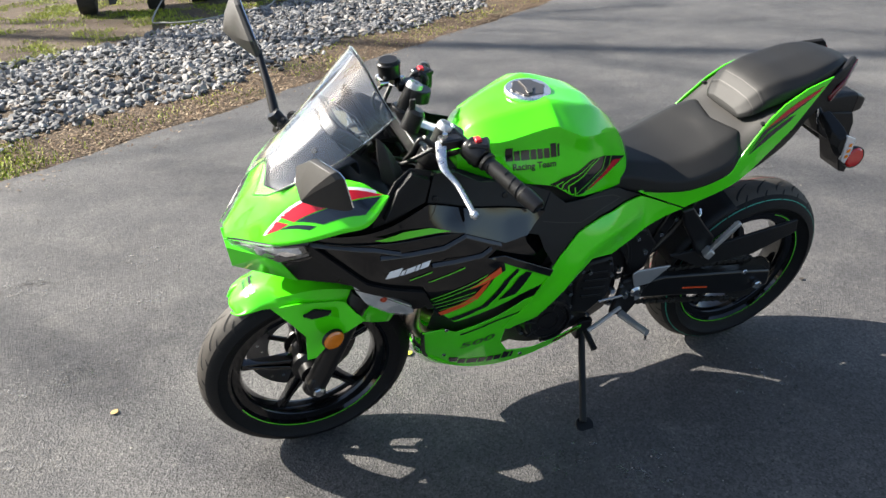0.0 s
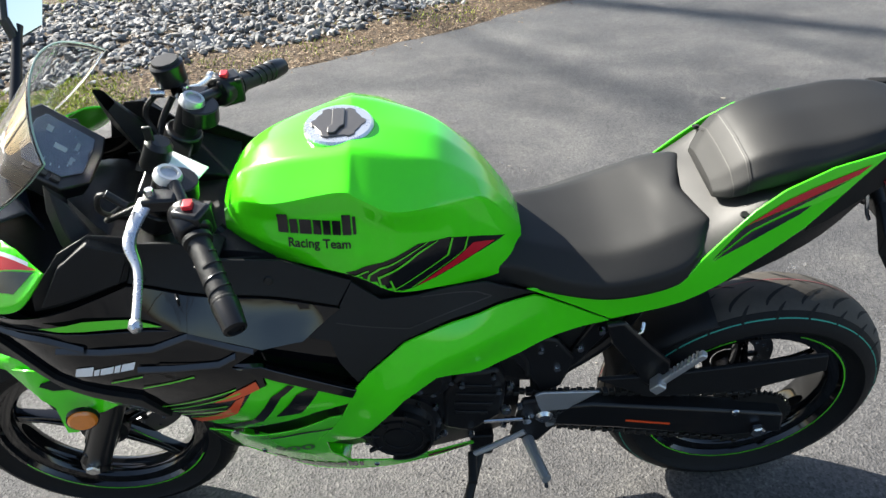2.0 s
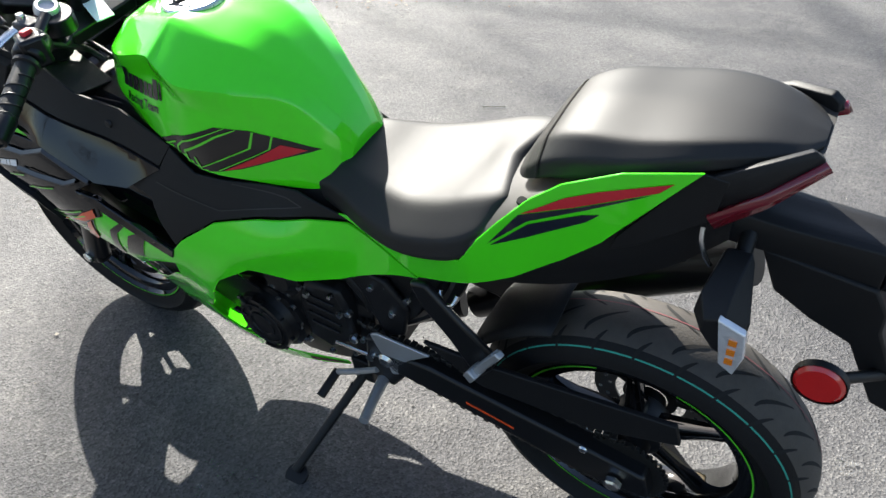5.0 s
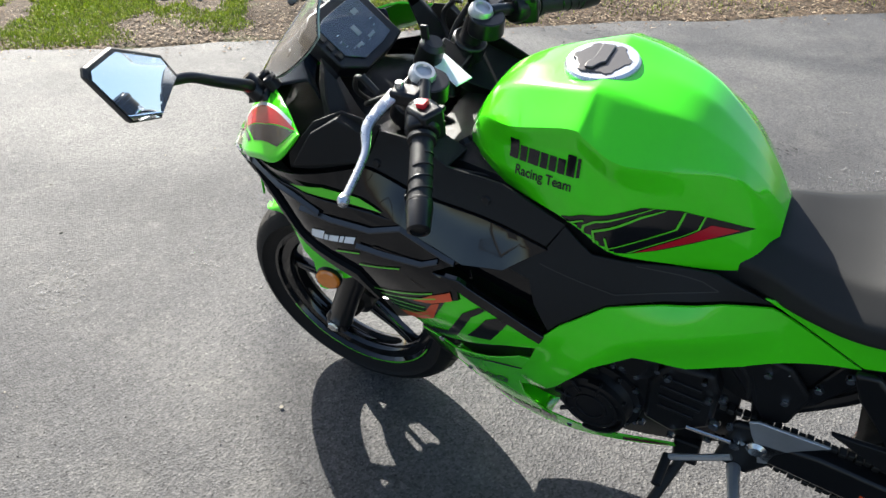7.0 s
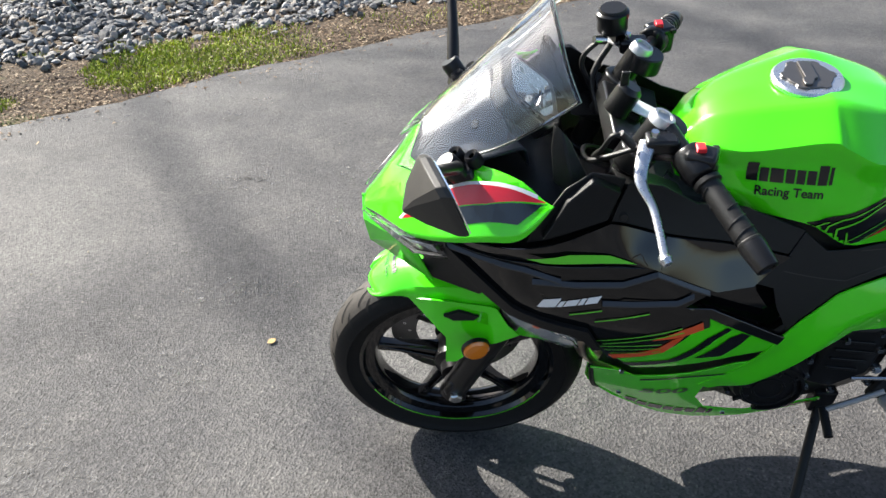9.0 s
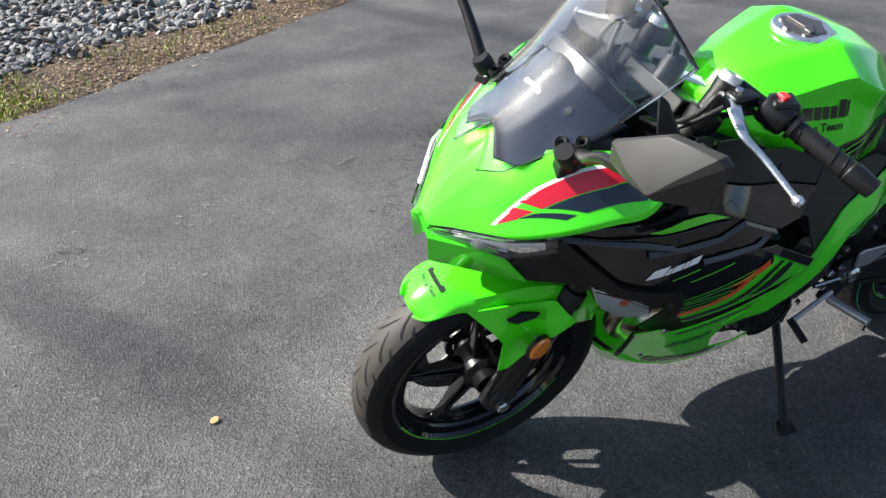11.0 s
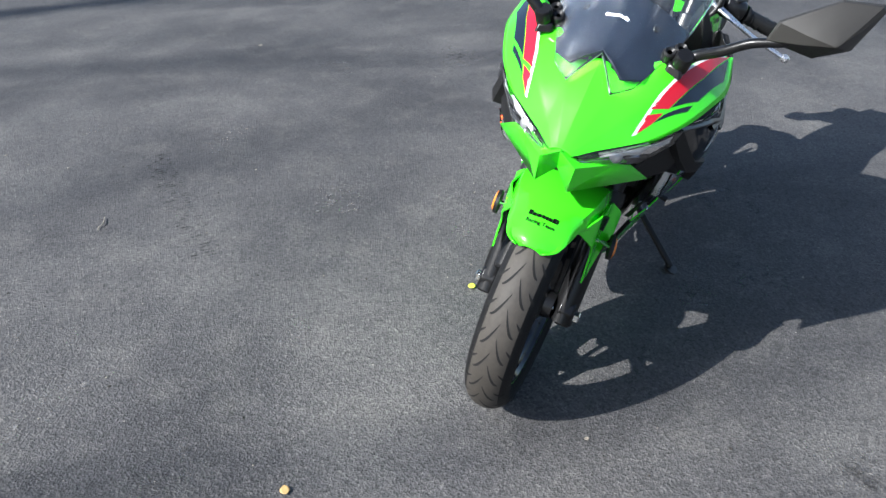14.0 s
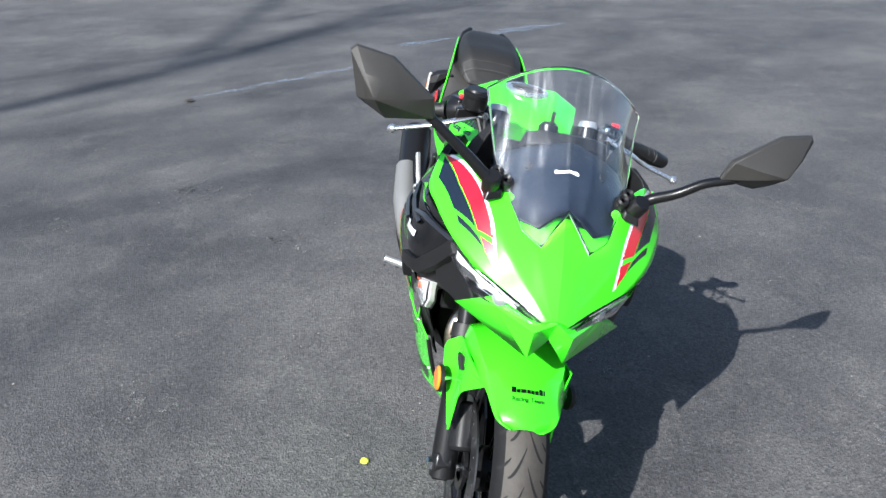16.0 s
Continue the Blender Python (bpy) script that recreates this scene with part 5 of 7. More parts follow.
for s in (1, -1):
    part("tail_fin", grid([[Vector((-0.066, s * 0.098, 0.975)), Vector((-0.110, s * 0.090, 0.998)), Vector((-0.160, s * 0.062, 1.012))], [Vector((-0.062, s * 0.102, 0.950)), Vector((-0.118, s * 0.094, 0.978)), Vector((-0.172, s * 0.060, 1.002))], [Vector((-0.068, s * 0.100, 0.900)), Vector((-0.120, s * 0.086, 0.946)), Vector((-0.174, s * 0.056, 0.990))]]), MATTE, BIKE, "matte black tail fin", thick=0.012, bevel=0.002)
    part("tail_light", grid([[Vector((-0.068, s * 0.109, 0.922)), Vector((-0.122, s * 0.093, 0.960)), Vector((-0.174, s * 0.063, 1.000))], [Vector((-0.078, s * 0.107, 0.906)), Vector((-0.130, s * 0.091, 0.944)), Vector((-0.182, s * 0.060, 0.988))]]), TAILRED, BIKE, "slim red tail light", thick=0.008)
    part("cover_bolt", lathe([(0, 0.003), (0.006, 0.003), (0.0075, 0), (0, -0.006)], (0.162, s * 0.128, 0.887), (0, s * 0.3, 1), 14), GROOVE, BIKE)
ttail = [tree_of(o) for o in tail]
for o, tr, s in zip(tail, ttail, (1, -1)):
    decal("red_stripe", [(0.160, 0.876), (0.100, 0.916), (0.060, 0.934), (-0.028, 0.964), (-0.012, 0.948), (0.090, 0.903)], tr, RED, o, side=s, label="red tail decal")
    decal("navy_stripe", [(0.206, 0.814), (0.162, 0.874), (0.092, 0.901), (-0.006, 0.944), (0.020, 0.930), (0.075, 0.902), (0.150, 0.866)], tr, NAVY, o, side=s, label="dark navy tail decal")
    decal("navy_stripe", [(0.203, 0.812), (0.148, 0.862), (0.078, 0.894), (0.055, 0.900), (0.072, 0.884), (0.148, 0.840)], tr, NAVY, o, side=s, label="dark navy tail decal")

# number bracket, rear indicators, reflectors
part("bracket_arm", loft([(-0.070, [(0, 0.893), (0.045, 0.888), (0.050, 0.840)]), (-0.150, [(0, 0.876), (0.038, 0.872), (0.040, 0.826)]), (-0.250, [(0, 0.870), (0.034, 0.866), (0.036, 0.812)]), (-0.270, [(0, 0.868), (0.033, 0.864), (0.035, 0.808)])], 16, 4), MATTE, BIKE, "matte black number bracket arm", bevel=0.004)
part("number_lamp", loft([(-0.272, [(0, 0.867), (0.032, 0.863), (0.034, 0.807)]), (-0.305, [(0, 0.856), (0.030, 0.850), (0.032, 0.813)]), (-0.318, [(0, 0.844), (0.022, 0.840), (0.022, 0.818)])], 10, 4), SATIN, BIKE, "black number lamp housing", bevel=0.003)
part("bracket_plate", prism([(-0.130, 0.832), (-0.270, 0.812), (-0.290, 0.775), (-0.292, 0.740), (-0.345, 0.620), (-0.340, 0.590), (-0.312, 0.600), (-0.262, 0.705), (-0.207, 0.730), (-0.155, 0.765)], -0.042, 0.042), MATTE, BIKE, "black number bracket", bevel=0.004)
part("rear_reflector", lathe([(0, 0.005), (0.020, 0.005), (0.024, 0.001), (0.024, -0.004), (0, -0.004)], (-0.298, 0, 0.765), (-1, 0, 0.2), 20), REFRED, BIKE, "red rear reflector")
for s in (1, -1):
    rr = part("side_reflector", lathe([(0, 0.006), (0.026, 0.005), (0.031, 0.001), (0.031, -0.005), (0, -0.005)], (-0.240, s * 0.126, 0.712), (0.05, s, 0.1), 28), REFRED, BIKE, "round red reflector on the number bracket")
    part("reflector_cup", lathe([(0, -0.004), (0.033, -0.004), (0.033, 0.002), (0.0335, 0.002), (0.034, -0.009), (0, -0.009)], (-0.240, s * 0.126, 0.712), (0.05, s, 0.1), 28), GRIP, rr)
    part("reflector_stem", rod((-0.240, s * 0.120, 0.712), (-0.315, s * 0.035, 0.660), 0.008), GRIP, rr)
    ind = part("indicator", loft_free([[(-0.110, s * 0.075, 0.850)] * 6, [(-0.095, s * 0.080, 0.858), (-0.125, s * 0.080, 0.858), (-0.130, s * 0.082, 0.845), (-0.120, s * 0.086, 0.838), (-0.100, s * 0.086, 0.838), (-0.090, s * 0.082, 0.848)], [(-0.082, s * 0.145, 0.836), (-0.118, s * 0.145, 0.844), (-0.146, s * 0.150, 0.811), (-0.142, s * 0.156, 0.741), (-0.105, s * 0.156, 0.766), (-0.078, s * 0.150, 0.806)], [(-0.095, s * 0.172, 0.818), (-0.118, s * 0.172, 0.828), (-0.138, s * 0.172, 0.801), (-0.136, s * 0.172, 0.756), (-0.110, s * 0.172, 0.772), (-0.094, s * 0.172, 0.796)]]), MATTE, BIKE, "black rear indicator with clear lens", bevel=0.002)
    part("indicator_lens", prism([(-0.112, 0.832), (-0.146, 0.818), (-0.150, 0.775), (-0.142, 0.738), (-0.122, 0.752)], s * 0.166, s * 0.177), CLEARREF, ind, "clear indicator lens", bevel=0.002)
    for k in range(3):
        part("indicator_led", block((-0.134, s * 0.1775, 0.764 + 0.018 * k), (0.010, 0.003, 0.010)), AMBER, ind)
    part("indicator_stalk", rod((-0.112, s * 0.030, 0.858), (-0.112, s * 0.100, 0.818), 0.011, 0.010), GRIP, ind)
part("helmet_hook", tube([(-0.062, 0.085, 0.885), (-0.064, 0.092, 0.868), (-0.072, 0.094, 0.845), (-0.080, 0.094, 0.832)], 0.0035, 8), STEEL, BIKE, "small wire helmet hook")
part("tool_box", prism([(0.150, 0.700), (0.035, 0.765), (-0.020, 0.830), (-0.046, 0.790), (0.090, 0.690)], -0.06, 0.06), MATTE, BIKE, "black under-tail box", bevel=0.004)

# engine, frame, drive
part("engine_bay_filler", prism([(0.30, 0.655), (0.40, 0.690), (0.72, 0.690), (0.86, 0.620), (0.88, 0.520), (0.64, 0.470), (0.48, 0.455), (0.40, 0.500), (0.33, 0.570)], -0.105, 0.105), MATTE, BIKE, "black inner frame panel beside the engine", bevel=0.01)
part("air_box", loft([(1.08, [(0, 0.86), (0.10, 0.855), (0.13, 0.80)]), (0.95, [(0, 0.86), (0.115, 0.855), (0.15, 0.76)]), (0.80, [(0, 0.84), (0.14, 0.83), (0.155, 0.70)]), (0.62, [(0, 0.79), (0.11, 0.78), (0.115, 0.66)]), (0.50, [(0, 0.76), (0.08, 0.75), (0.09, 0.66)])], 12, 3), MATTE, BIKE, "black air box under the tank")
eng = part("crankcase", loft([(0.50, [(0, 0.50), (0.09, 0.49), (0.11, 0.40), (0.08, 0.29)]), (0.60, [(0, 0.53), (0.10, 0.52), (0.125, 0.40), (0.09, 0.25)]), (0.74, [(0, 0.52), (0.11, 0.50), (0.135, 0.38), (0.10, 0.24)]), (0.86, [(0, 0.46), (0.08, 0.45), (0.10, 0.36), (0.06, 0.26)])], 14, 3), DARK, BIKE, "black engine crankcase", bevel=0.003)
part("cylinder_block", prism([(0.66, 0.48), (0.84, 0.44), (0.93, 0.66), (0.74, 0.72)], -0.12, 0.12), DARK, BIKE, "black engine cylinder block", bevel=0.012)
cov = part("generator_cover", lathe([(0, 0.045), (0.054, 0.043), (0.066, 0.036), (0.074, 0.016), (0.086, 0.012), (0.088, -0.02), (0, -0.02)], (0.745, 0.128, 0.386), (0.05, 1, 0.05), 40), DARK, BIKE, "round black generator cover")
for k in range(7):
    a = 2 * math.pi * k / 7 + 0.3
    p = Vector((0.745 + 0.081 * math.cos(a), 0.142, 0.386 + 0.081 * math.sin(a)))
    part("cover_bolt", lathe([(0, 0.007), (0.005, 0.007), (0.006, 0), (0, 0)], p, (0, 1, 0), 8), STEEL, cov)
for k in range(8):
    a = 2 * math.pi * k / 8 + 0.2
    q = Vector((0.745 + 0.058 * math.cos(a), 0.168, 0.386 + 0.058 * math.sin(a)))
    part("cover_rib", block(q, (0.034, 0.010, 0.006), rot=Matrix.Rotation(-a, 4, "Y")), DARK, cov, bevel=0.002)
part("cover_arch", lathe([(0.062, 0.040), (0.064, 0.048), (0.070, 0.046), (0.072, 0.034)], (0.745, 0.128, 0.386), (0.05, 1, 0.05), 30, start=2.2, turn=3.4), SATIN, cov, "raised arch on the cover")
top_cover = part("starter_cover", lathe([(0, 0.030), (0.030, 0.029), (0.036, 0.022), (0.048, 0.018), (0.050, -0.03), (0, -0.03)], (0.686, 0.118, 0.520), (0.05, 1, 0.08), 32), DARK, BIKE, "small round black engine cover")
for x, z in ((0.719, 0.489), (0.675, 0.478), (0.722, 0.548), (0.652, 0.552), (0.640, 0.512)):
    part("cover_bolt", lathe([(0, 0.008), (0.0055, 0.008), (0.0065, 0), (0, 0)], (x, 0.134, z), (0, 1, 0), 8), STEEL, top_cover)
sprocket_cover = part("sprocket_cover", prism([(0.625, 0.538), (0.548, 0.540), (0.532, 0.494), (0.536, 0.394), (0.601, 0.340), (0.658, 0.362), (0.655, 0.470)], 0.10, 0.138), DARK, BIKE, "black sprocket cover with raised ribs", bevel=0.010)
for x, z, w in ((0.596, 0.500, 0.070), (0.592, 0.472, 0.080), (0.596, 0.444, 0.076), (0.600, 0.416, 0.066)):
    part("cover_rib", block((x, 0.139, z), (w, 0.008, 0.007), rot=Matrix.Rotation(radians(-8), 4, "Y")), DARK, sprocket_cover, bevel=0.002)
for x, z, r0 in ((0.526, 0.495, 0.008), (0.531, 0.416, 0.011), (0.688, 0.420, 0.006), (0.668, 0.387, 0.007), (0.667, 0.346, 0.006), (0.560, 0.528, 0.006)):
    part("case_bolt", lathe([(0, 0.009), (r0 * 0.8, 0.009), (r0, 0.004), (r0, -0.004), (0, -0.004)], (x, 0.139, z), (0, 1, 0), 8), STEEL, sprocket_cover)
part("frame_gusset", prism([(0.52, 0.62), (0.44, 0.60), (0.40, 0.54), (0.42, 0.46), (0.46, 0.44), (0.49, 0.50), (0.53, 0.56)], 0.108, 0.124), DARK, BIKE, "black cast frame gusset", bevel=0.006)
part("frame_gusset", prism([(0.36, 0.665), (0.31, 0.66), (0.40, 0.50), (0.43, 0.50)], 0.100, 0.114), SATIN, BIKE, "black frame rail", bevel=0.004)
for x, z in ((0.47, 0.575), (0.435, 0.52), (0.36, 0.62), (0.395, 0.575)):
    part("frame_bolt", lathe([(0, 0.007), (0.006, 0.007), (0.008, 0.002), (0.008, -0.004), (0, -0.004)], (x, 0.124, z), (0, 1, 0), 8), STEEL, BIKE)
part("throttle_body", lathe([(0, 0.03), (0.026, 0.03), (0.030, 0.02), (0.030, -0.03), (0, -0.03)], (0.585, 0.095, 0.585), (0, 1, 0.2), 20), DARK, BIKE, "dark intake housing")
part("wiring_loom", tube([(0.66, 0.118, 0.575), (0.60, 0.126, 0.565), (0.54, 0.124, 0.59), (0.50, 0.122, 0.555), (0.49, 0.122, 0.50)], 0.005, 8), GRIP, BIKE)
part("wiring_loom", tube([(0.63, 0.118, 0.590), (0.57, 0.128, 0.605), (0.52, 0.118, 0.60), (0.46, 0.112, 0.61)], 0.004, 8), GRIP, BIKE)
for s in (1, -1):
    for k, pts in enumerate(([(1.02, s * 0.06, 0.86), (0.90, s * 0.12, 0.76), (0.70, s * 0.13, 0.66), (0.50, s * 0.11, 0.60)], [(0.50, s * 0.11, 0.60), (0.47, s * 0.11, 0.48), (0.46, s * 0.10, 0.34)], [(0.50, s * 0.10, 0.62), (0.30, s * 0.10, 0.70), (0.05, s * 0.07, 0.86)], [(0.47, s * 0.105, 0.45), (0.34, s * 0.10, 0.56), (0.28, s * 0.10, 0.68)], [(0.95, s * 0.09, 0.80), (0.80, s * 0.125, 0.52)])):
        part("frame_tube", tube(pts, 0.014, 10), SATIN, BIKE)
    arm_side = [(0.46, 0.425), (0.36, 0.430), (0.08, 0.378), (-0.05, 0.350), (-0.062, 0.290), (0.06, 0.285), (0.30, 0.342), (0.45, 0.372)]
    part("swingarm", prism(arm_side, s * 0.112, s * 0.152), SATIN, BIKE, "satin black swingarm", bevel=0.006)
    nut = part("axle_nut", lathe([(0, 0), (0.016, 0), (0.016, 0.010), (0.012, 0.013), (0, 0.013)], (0, s * 0.156, 0.314), (0, s, 0), 6), STEEL, BIKE, "zinc rear axle nut")
    part("rivet", lathe([(0, 0.004), (0.007, 0.003), (0.009, 0), (0, 0)], (0.058, 0.153 * s, 0.372), (0, s, 0), 12), STEEL, BIKE)
    peg_arm = [(0.362, 0.662), (0.330, 0.668), (0.268, 0.592), (0.224, 0.545), (0.220, 0.505), (0.245, 0.470), (0.270, 0.490), (0.300, 0.545), (0.345, 0.610)]
    part("peg_bracket", prism(peg_arm, s * 0.138, s * 0.152), SATIN, BIKE, "black passenger peg bracket", bevel=0.005)
    p0, p1 = Vector((0.243, s * 0.168, 0.512)), Vector((0.184, s * 0.186, 0.612))
    dd = (p1 - p0).normalized()
    turn = dd.to_track_quat("X", "Y").to_matrix().to_4x4()
    bm = block((p0 + p1) / 2, ((p1 - p0).length, 0.013, 0.014), None, turn)
    block(p0 + Vector((0.004, 0, -0.006)), (0.028, 0.020, 0.030), bm, turn)
    peg = part("passenger_peg", bm, CASTALU, BIKE, "silver folded passenger footpeg", bevel=0.003)
    for k in range(8):
        part("peg_rib", block(p0.lerp(p1, 0.30 + 0.085 * k) + turn.to_3x3() @ Vector((0, 0.0065 * s, 0)), (0.004, 0.004, 0.015), None, turn), CASTALU, peg)
    hg = [(0.478, 0.470), (0.462, 0.478), (0.350, 0.470), (0.400, 0.430), (0.425, 0.400), (0.432, 0.368), (0.448, 0.362), (0.455, 0.400), (0.470, 0.440)]
    part("heel_guard", prism(hg, s * 0.146, s * 0.152), CASTALU, BIKE, "silver heel guard plate", bevel=0.002)
    part("foot_bracket", prism([(0.50, 0.44), (0.44, 0.45), (0.42, 0.36), (0.46, 0.30), (0.52, 0.32)], s * 0.128, s * 0.144), DARK, BIKE, bevel=0.006)
    part("rider_peg", tube([(0.482, s * 0.145, 0.315), (0.472, s * 0.195, 0.320), (0.460, s * 0.248, 0.326)], [0.013, 0.011, 0.010], 10), CASTALU, BIKE, "silver rider footpeg")
    part("peg_feeler", rod((0.461, s * 0.242, 0.325), (0.458, s * 0.246, 0.296), 0.004), STEEL, BIKE)
part("chain_guard", prism([(0.36, 0.505), (0.24, 0.505), (-0.085, 0.535), (-0.095, 0.490), (0.05, 0.440), (0.25, 0.440)], 0.140, 0.150), MATTE, BIKE, "black chain guard", bevel=0.002)


def chain_run(a, b, n):
    a, b = Vector(a), Vector(b)
    d = (b - a).normalized()
    rot = d.to_track_quat("X", "Z").to_matrix().to_4x4()
    bm = bmesh.new()
    for k in range(n):
        p = a.lerp(b, (k + 0.5) / n)
        block(p, ((b - a).length / n * 0.86, 0.016 if k % 2 else 0.010, 0.011), bm, rot)
    return bm


chain = part("drive_chain", chain_run((0.53, 0.120, 0.450), (0.01, 0.120, 0.392), 40), CHAIN, BIKE, "dark steel drive chain", bevel=0.001)
part("chain_run", chain_run((0.53, 0.120, 0.352), (0.01, 0.120, 0.226), 42), CHAIN, chain, bevel=0.001)
bm = lathe([(0.034, 0.116), (0.078, 0.116), (0.078, 0.124), (0.034, 0.124)], (0, 0, 0.308), (0, 1, 0), 40, close=True)
for k in range(40):
    a = 2 * math.pi * k / 40
    block((0.081 * math.cos(a), 0.120, 0.308 + 0.079 * math.sin(a)), (0.008, 0.007, 0.006), bm, Matrix.Rotation(-a, 4, "Y"))
part("rear_sprocket", bm, CHAIN, BIKE, "dark rear chain sprocket")
part("rear_hugger", grid([[Vector((0.338 * math.cos(radians(a)), 0.025 + y, 0.308 + (0.338 - abs(y) * 0.25) * math.sin(radians(a)))) for y in (-0.088, -0.06, 0, 0.06, 0.088)] for a in range(22, 68, 5)]), MATTE, BIKE, "black inner rear mudguard", thick=0.004)
part("shock", tube([(0.465, 0.035, 0.40), (0.415, 0.035, 0.64)], 0.022, 14), DARK, BIKE, "black rear shock absorber")
part("under_tail", loft([(0.34, [(0, 0.70), (0.10, 0.69), (0.095, 0.64)]), (0.15, [(0, 0.80), (0.11, 0.79), (0.10, 0.70)]), (0.0, [(0, 0.88), (0.09, 0.87), (0.08, 0.77)]), (-0.09, [(0, 0.92), (0.06, 0.91), (0.05, 0.84)])], 12, 3), MATTE, BIKE, "matte black under-tail tray")

# stand
piv, foot = Vector((0.575, 0.105, 0.225)), Vector((0.656, 0.306, 0.080))
stand = part("side_stand", tube([piv, foot], 0.0105, 12), MATTE, BIKE, "black steel side stand, folded out")
bm = lathe([(0, 0.004), (0.026, 0.004), (0.028, 0), (0.026, -0.005), (0, -0.005)], foot + Vector((-0.004, 0.005, -0.010)), (0, 0.2164, 0.976), 24)
part("stand_foot", bm, DARK, stand, "flat foot of the side stand")
part("stand_pivot", block((0.572, 0.095, 0.245), (0.05, 0.03, 0.07)), DARK, stand, bevel=0.005)
part("stand_spring", lathe([(0.006 if k % 2 else 0.0045, 0.0035 * k) for k in range(30)], (0.590, 0.128, 0.215), (0.20, 0.62, -0.60), 12), DARK, stand)
part("shift_lever", tube([(0.490, 0.146, 0.345), (0.54, 0.150, 0.315), (0.598, 0.155, 0.286)], 0.0065, 8), CASTALU, BIKE, "thin metal gear shift lever")
part("shift_rubber", rod((0.598, 0.150, 0.285), (0.602, 0.212, 0.272), 0.0095), GRIP, BIKE, "black rubber shift peg")

# handlebars
for s in (1, -1):
    inner, outer = Vector((1.045, s * 0.118, 1.000)), Vector((0.940, s * 0.345, 0.930))
    d = (outer - inner).normalized()
    bar = part("handlebar", rod(inner, outer, 0.011), SATIN, BIKE, "black clip-on handlebar")
    g0 = inner + d * 0.105
    prof = [(0.0, 0), (0.0215, 0), (0.0215, 0.007), (0.0168, 0.009), (0.0172, 0.110), (0.0190, 0.112), (0.0190, 0.115), (0.0178, 0.116)]
    grip = part("grip", lathe(prof, g0, d, 28), GRIP, bar, "ribbed black rubber grip")
    uu = d.orthogonal().normalized()
    ww = d.cross(uu)
    for k in range(4):
        pts = [g0 + d * (0.016 + 0.024 * k + 0.020 * j / 14) + (uu * math.cos(j / 14 * 5.0 + k) + ww * math.sin(j / 14 * 5.0 + k)) * 0.0172 for j in range(15)]
        part("grip_rib", tube(pts, 0.0016, 6, 30), SATIN, grip)
    part("bar_end", lathe([(0.0, 0.115), (0.0185, 0.115), (0.0195, 0.120), (0.0165, 0.158), (0.012, 0.160), (0.011, 0.156), (0, 0.156)], g0, d, 24), SATIN, bar, "satin black bar end weight")
    part("switch_housing", lathe([(0, 0), (0.024, 0), (0.027, 0.008), (0.027, 0.045), (0.023, 0.052), (0, 0.052)], inner + d * 0.048, d, 16), SATIN, bar, "black handlebar switch housing", bevel=0.003)
    part("kill_switch", block(inner + d * 0.072 + Vector((-0.004, 0, 0.028)), (0.014, 0.018, 0.012)), SWITCHRED, bar, "red switch", bevel=0.002)
    part("bar_clamp", rod(Vector((1.050, s * 0.104, 0.970)), Vector((1.043, s * 0.104, 1.000)), 0.033, 0.031, 20), SATIN, bar, bevel=0.002)
    part("lever_perch", block(inner + d * 0.03 + Vector((0.028, 0, 0.0)), (0.05, 0.032, 0.024)), SATIN, bar, bevel=0.005)
    lv = [inner + d * 0.03 + Vector((0.048, 0, 0.002)), Vector((1.098, s * 0.205, 0.972)), Vector((1.082, s * 0.250, 0.950)), Vector((1.075, s * 0.328, 0.926))]
    path = spline(lv, 22)
    rows = []
    for k, p in enumerate(path):
        way = (path[min(k + 1, 21)] - path[max(k - 1, 0)]).normalized()
        flat = way.cross(Vector((0, 0, 1))).normalized()
        tall = flat.cross(way)
        wide, thin = 0.0135 - 0.0070 * min(1, k / 13), 0.0060 - 0.0016 * k / 21
        rows.append([p + flat * wide * math.cos(a) + tall * thin * math.sin(a) for a in (6.2832 * j / 12 for j in range(12))])
    bm = grid(rows, closed=True)
    bm.verts.ensure_lookup_table()
    bm.faces.new([bm.verts[j] for j in reversed(range(12))])
    bm.faces.new([bm.verts[21 * 12 + j] for j in range(12)])
    lever = part("lever", bm, ALU, bar, "polished aluminium lever blade")
    part("perch_bolt", lathe([(0, 0.008), (0.006, 0.008), (0.0075, 0.004), (0.0075, -0.006), (0, -0.006)], inner + d * 0.03 + Vector((0.040, 0, 0.014)), (0, 0, 1), 12), STEEL, bar, "bright pivot bolt")
    part("lever_ball", lathe([(0.0001, -0.010), (0.007, -0.008), (0.010, 0), (0.007, 0.008), (0.0001, 0.010)], lv[-1], d, 16), ALU, bar)
res = part("brake_reservoir", lathe([(0, 0.0), (0.024, 0.0), (0.027, 0.004), (0.027, 0.028), (0.029, 0.029), (0.029, 0.037), (0.025, 0.040), (0, 0.040)], (1.097, -0.165, 1.008), (0.1, 0, 1), 24), SATIN, BIKE, "black brake fluid reservoir")
part("cable", tube([(1.09, 0.15, 0.99), (1.16, 0.12, 0.94), (1.15, 0.03, 0.90), (1.06, 0.02, 0.86)], 0.0045, 8), GRIP, BIKE)
part("cable", tube([(1.10, -0.15, 0.99), (1.13, -0.12, 0.93), (1.10, -0.05, 0.86)], 0.006, 8), GRIP, BIKE)
key = part("ignition_lock", lathe([(0, 0.022), (0.015, 0.022), (0.022, 0.014), (0.023, -0.03), (0, -0.03)], (1.095, 0.008, 0.985), fdir, 24), SATIN, BIKE, "ignition lock with key")
tag_x = Vector((-0.073, 0.029, -0.024)).normalized()
tag_y = Vector((0, 0, 1)).cross(tag_x).normalized()
tag_z = tag_x.cross(tag_y)
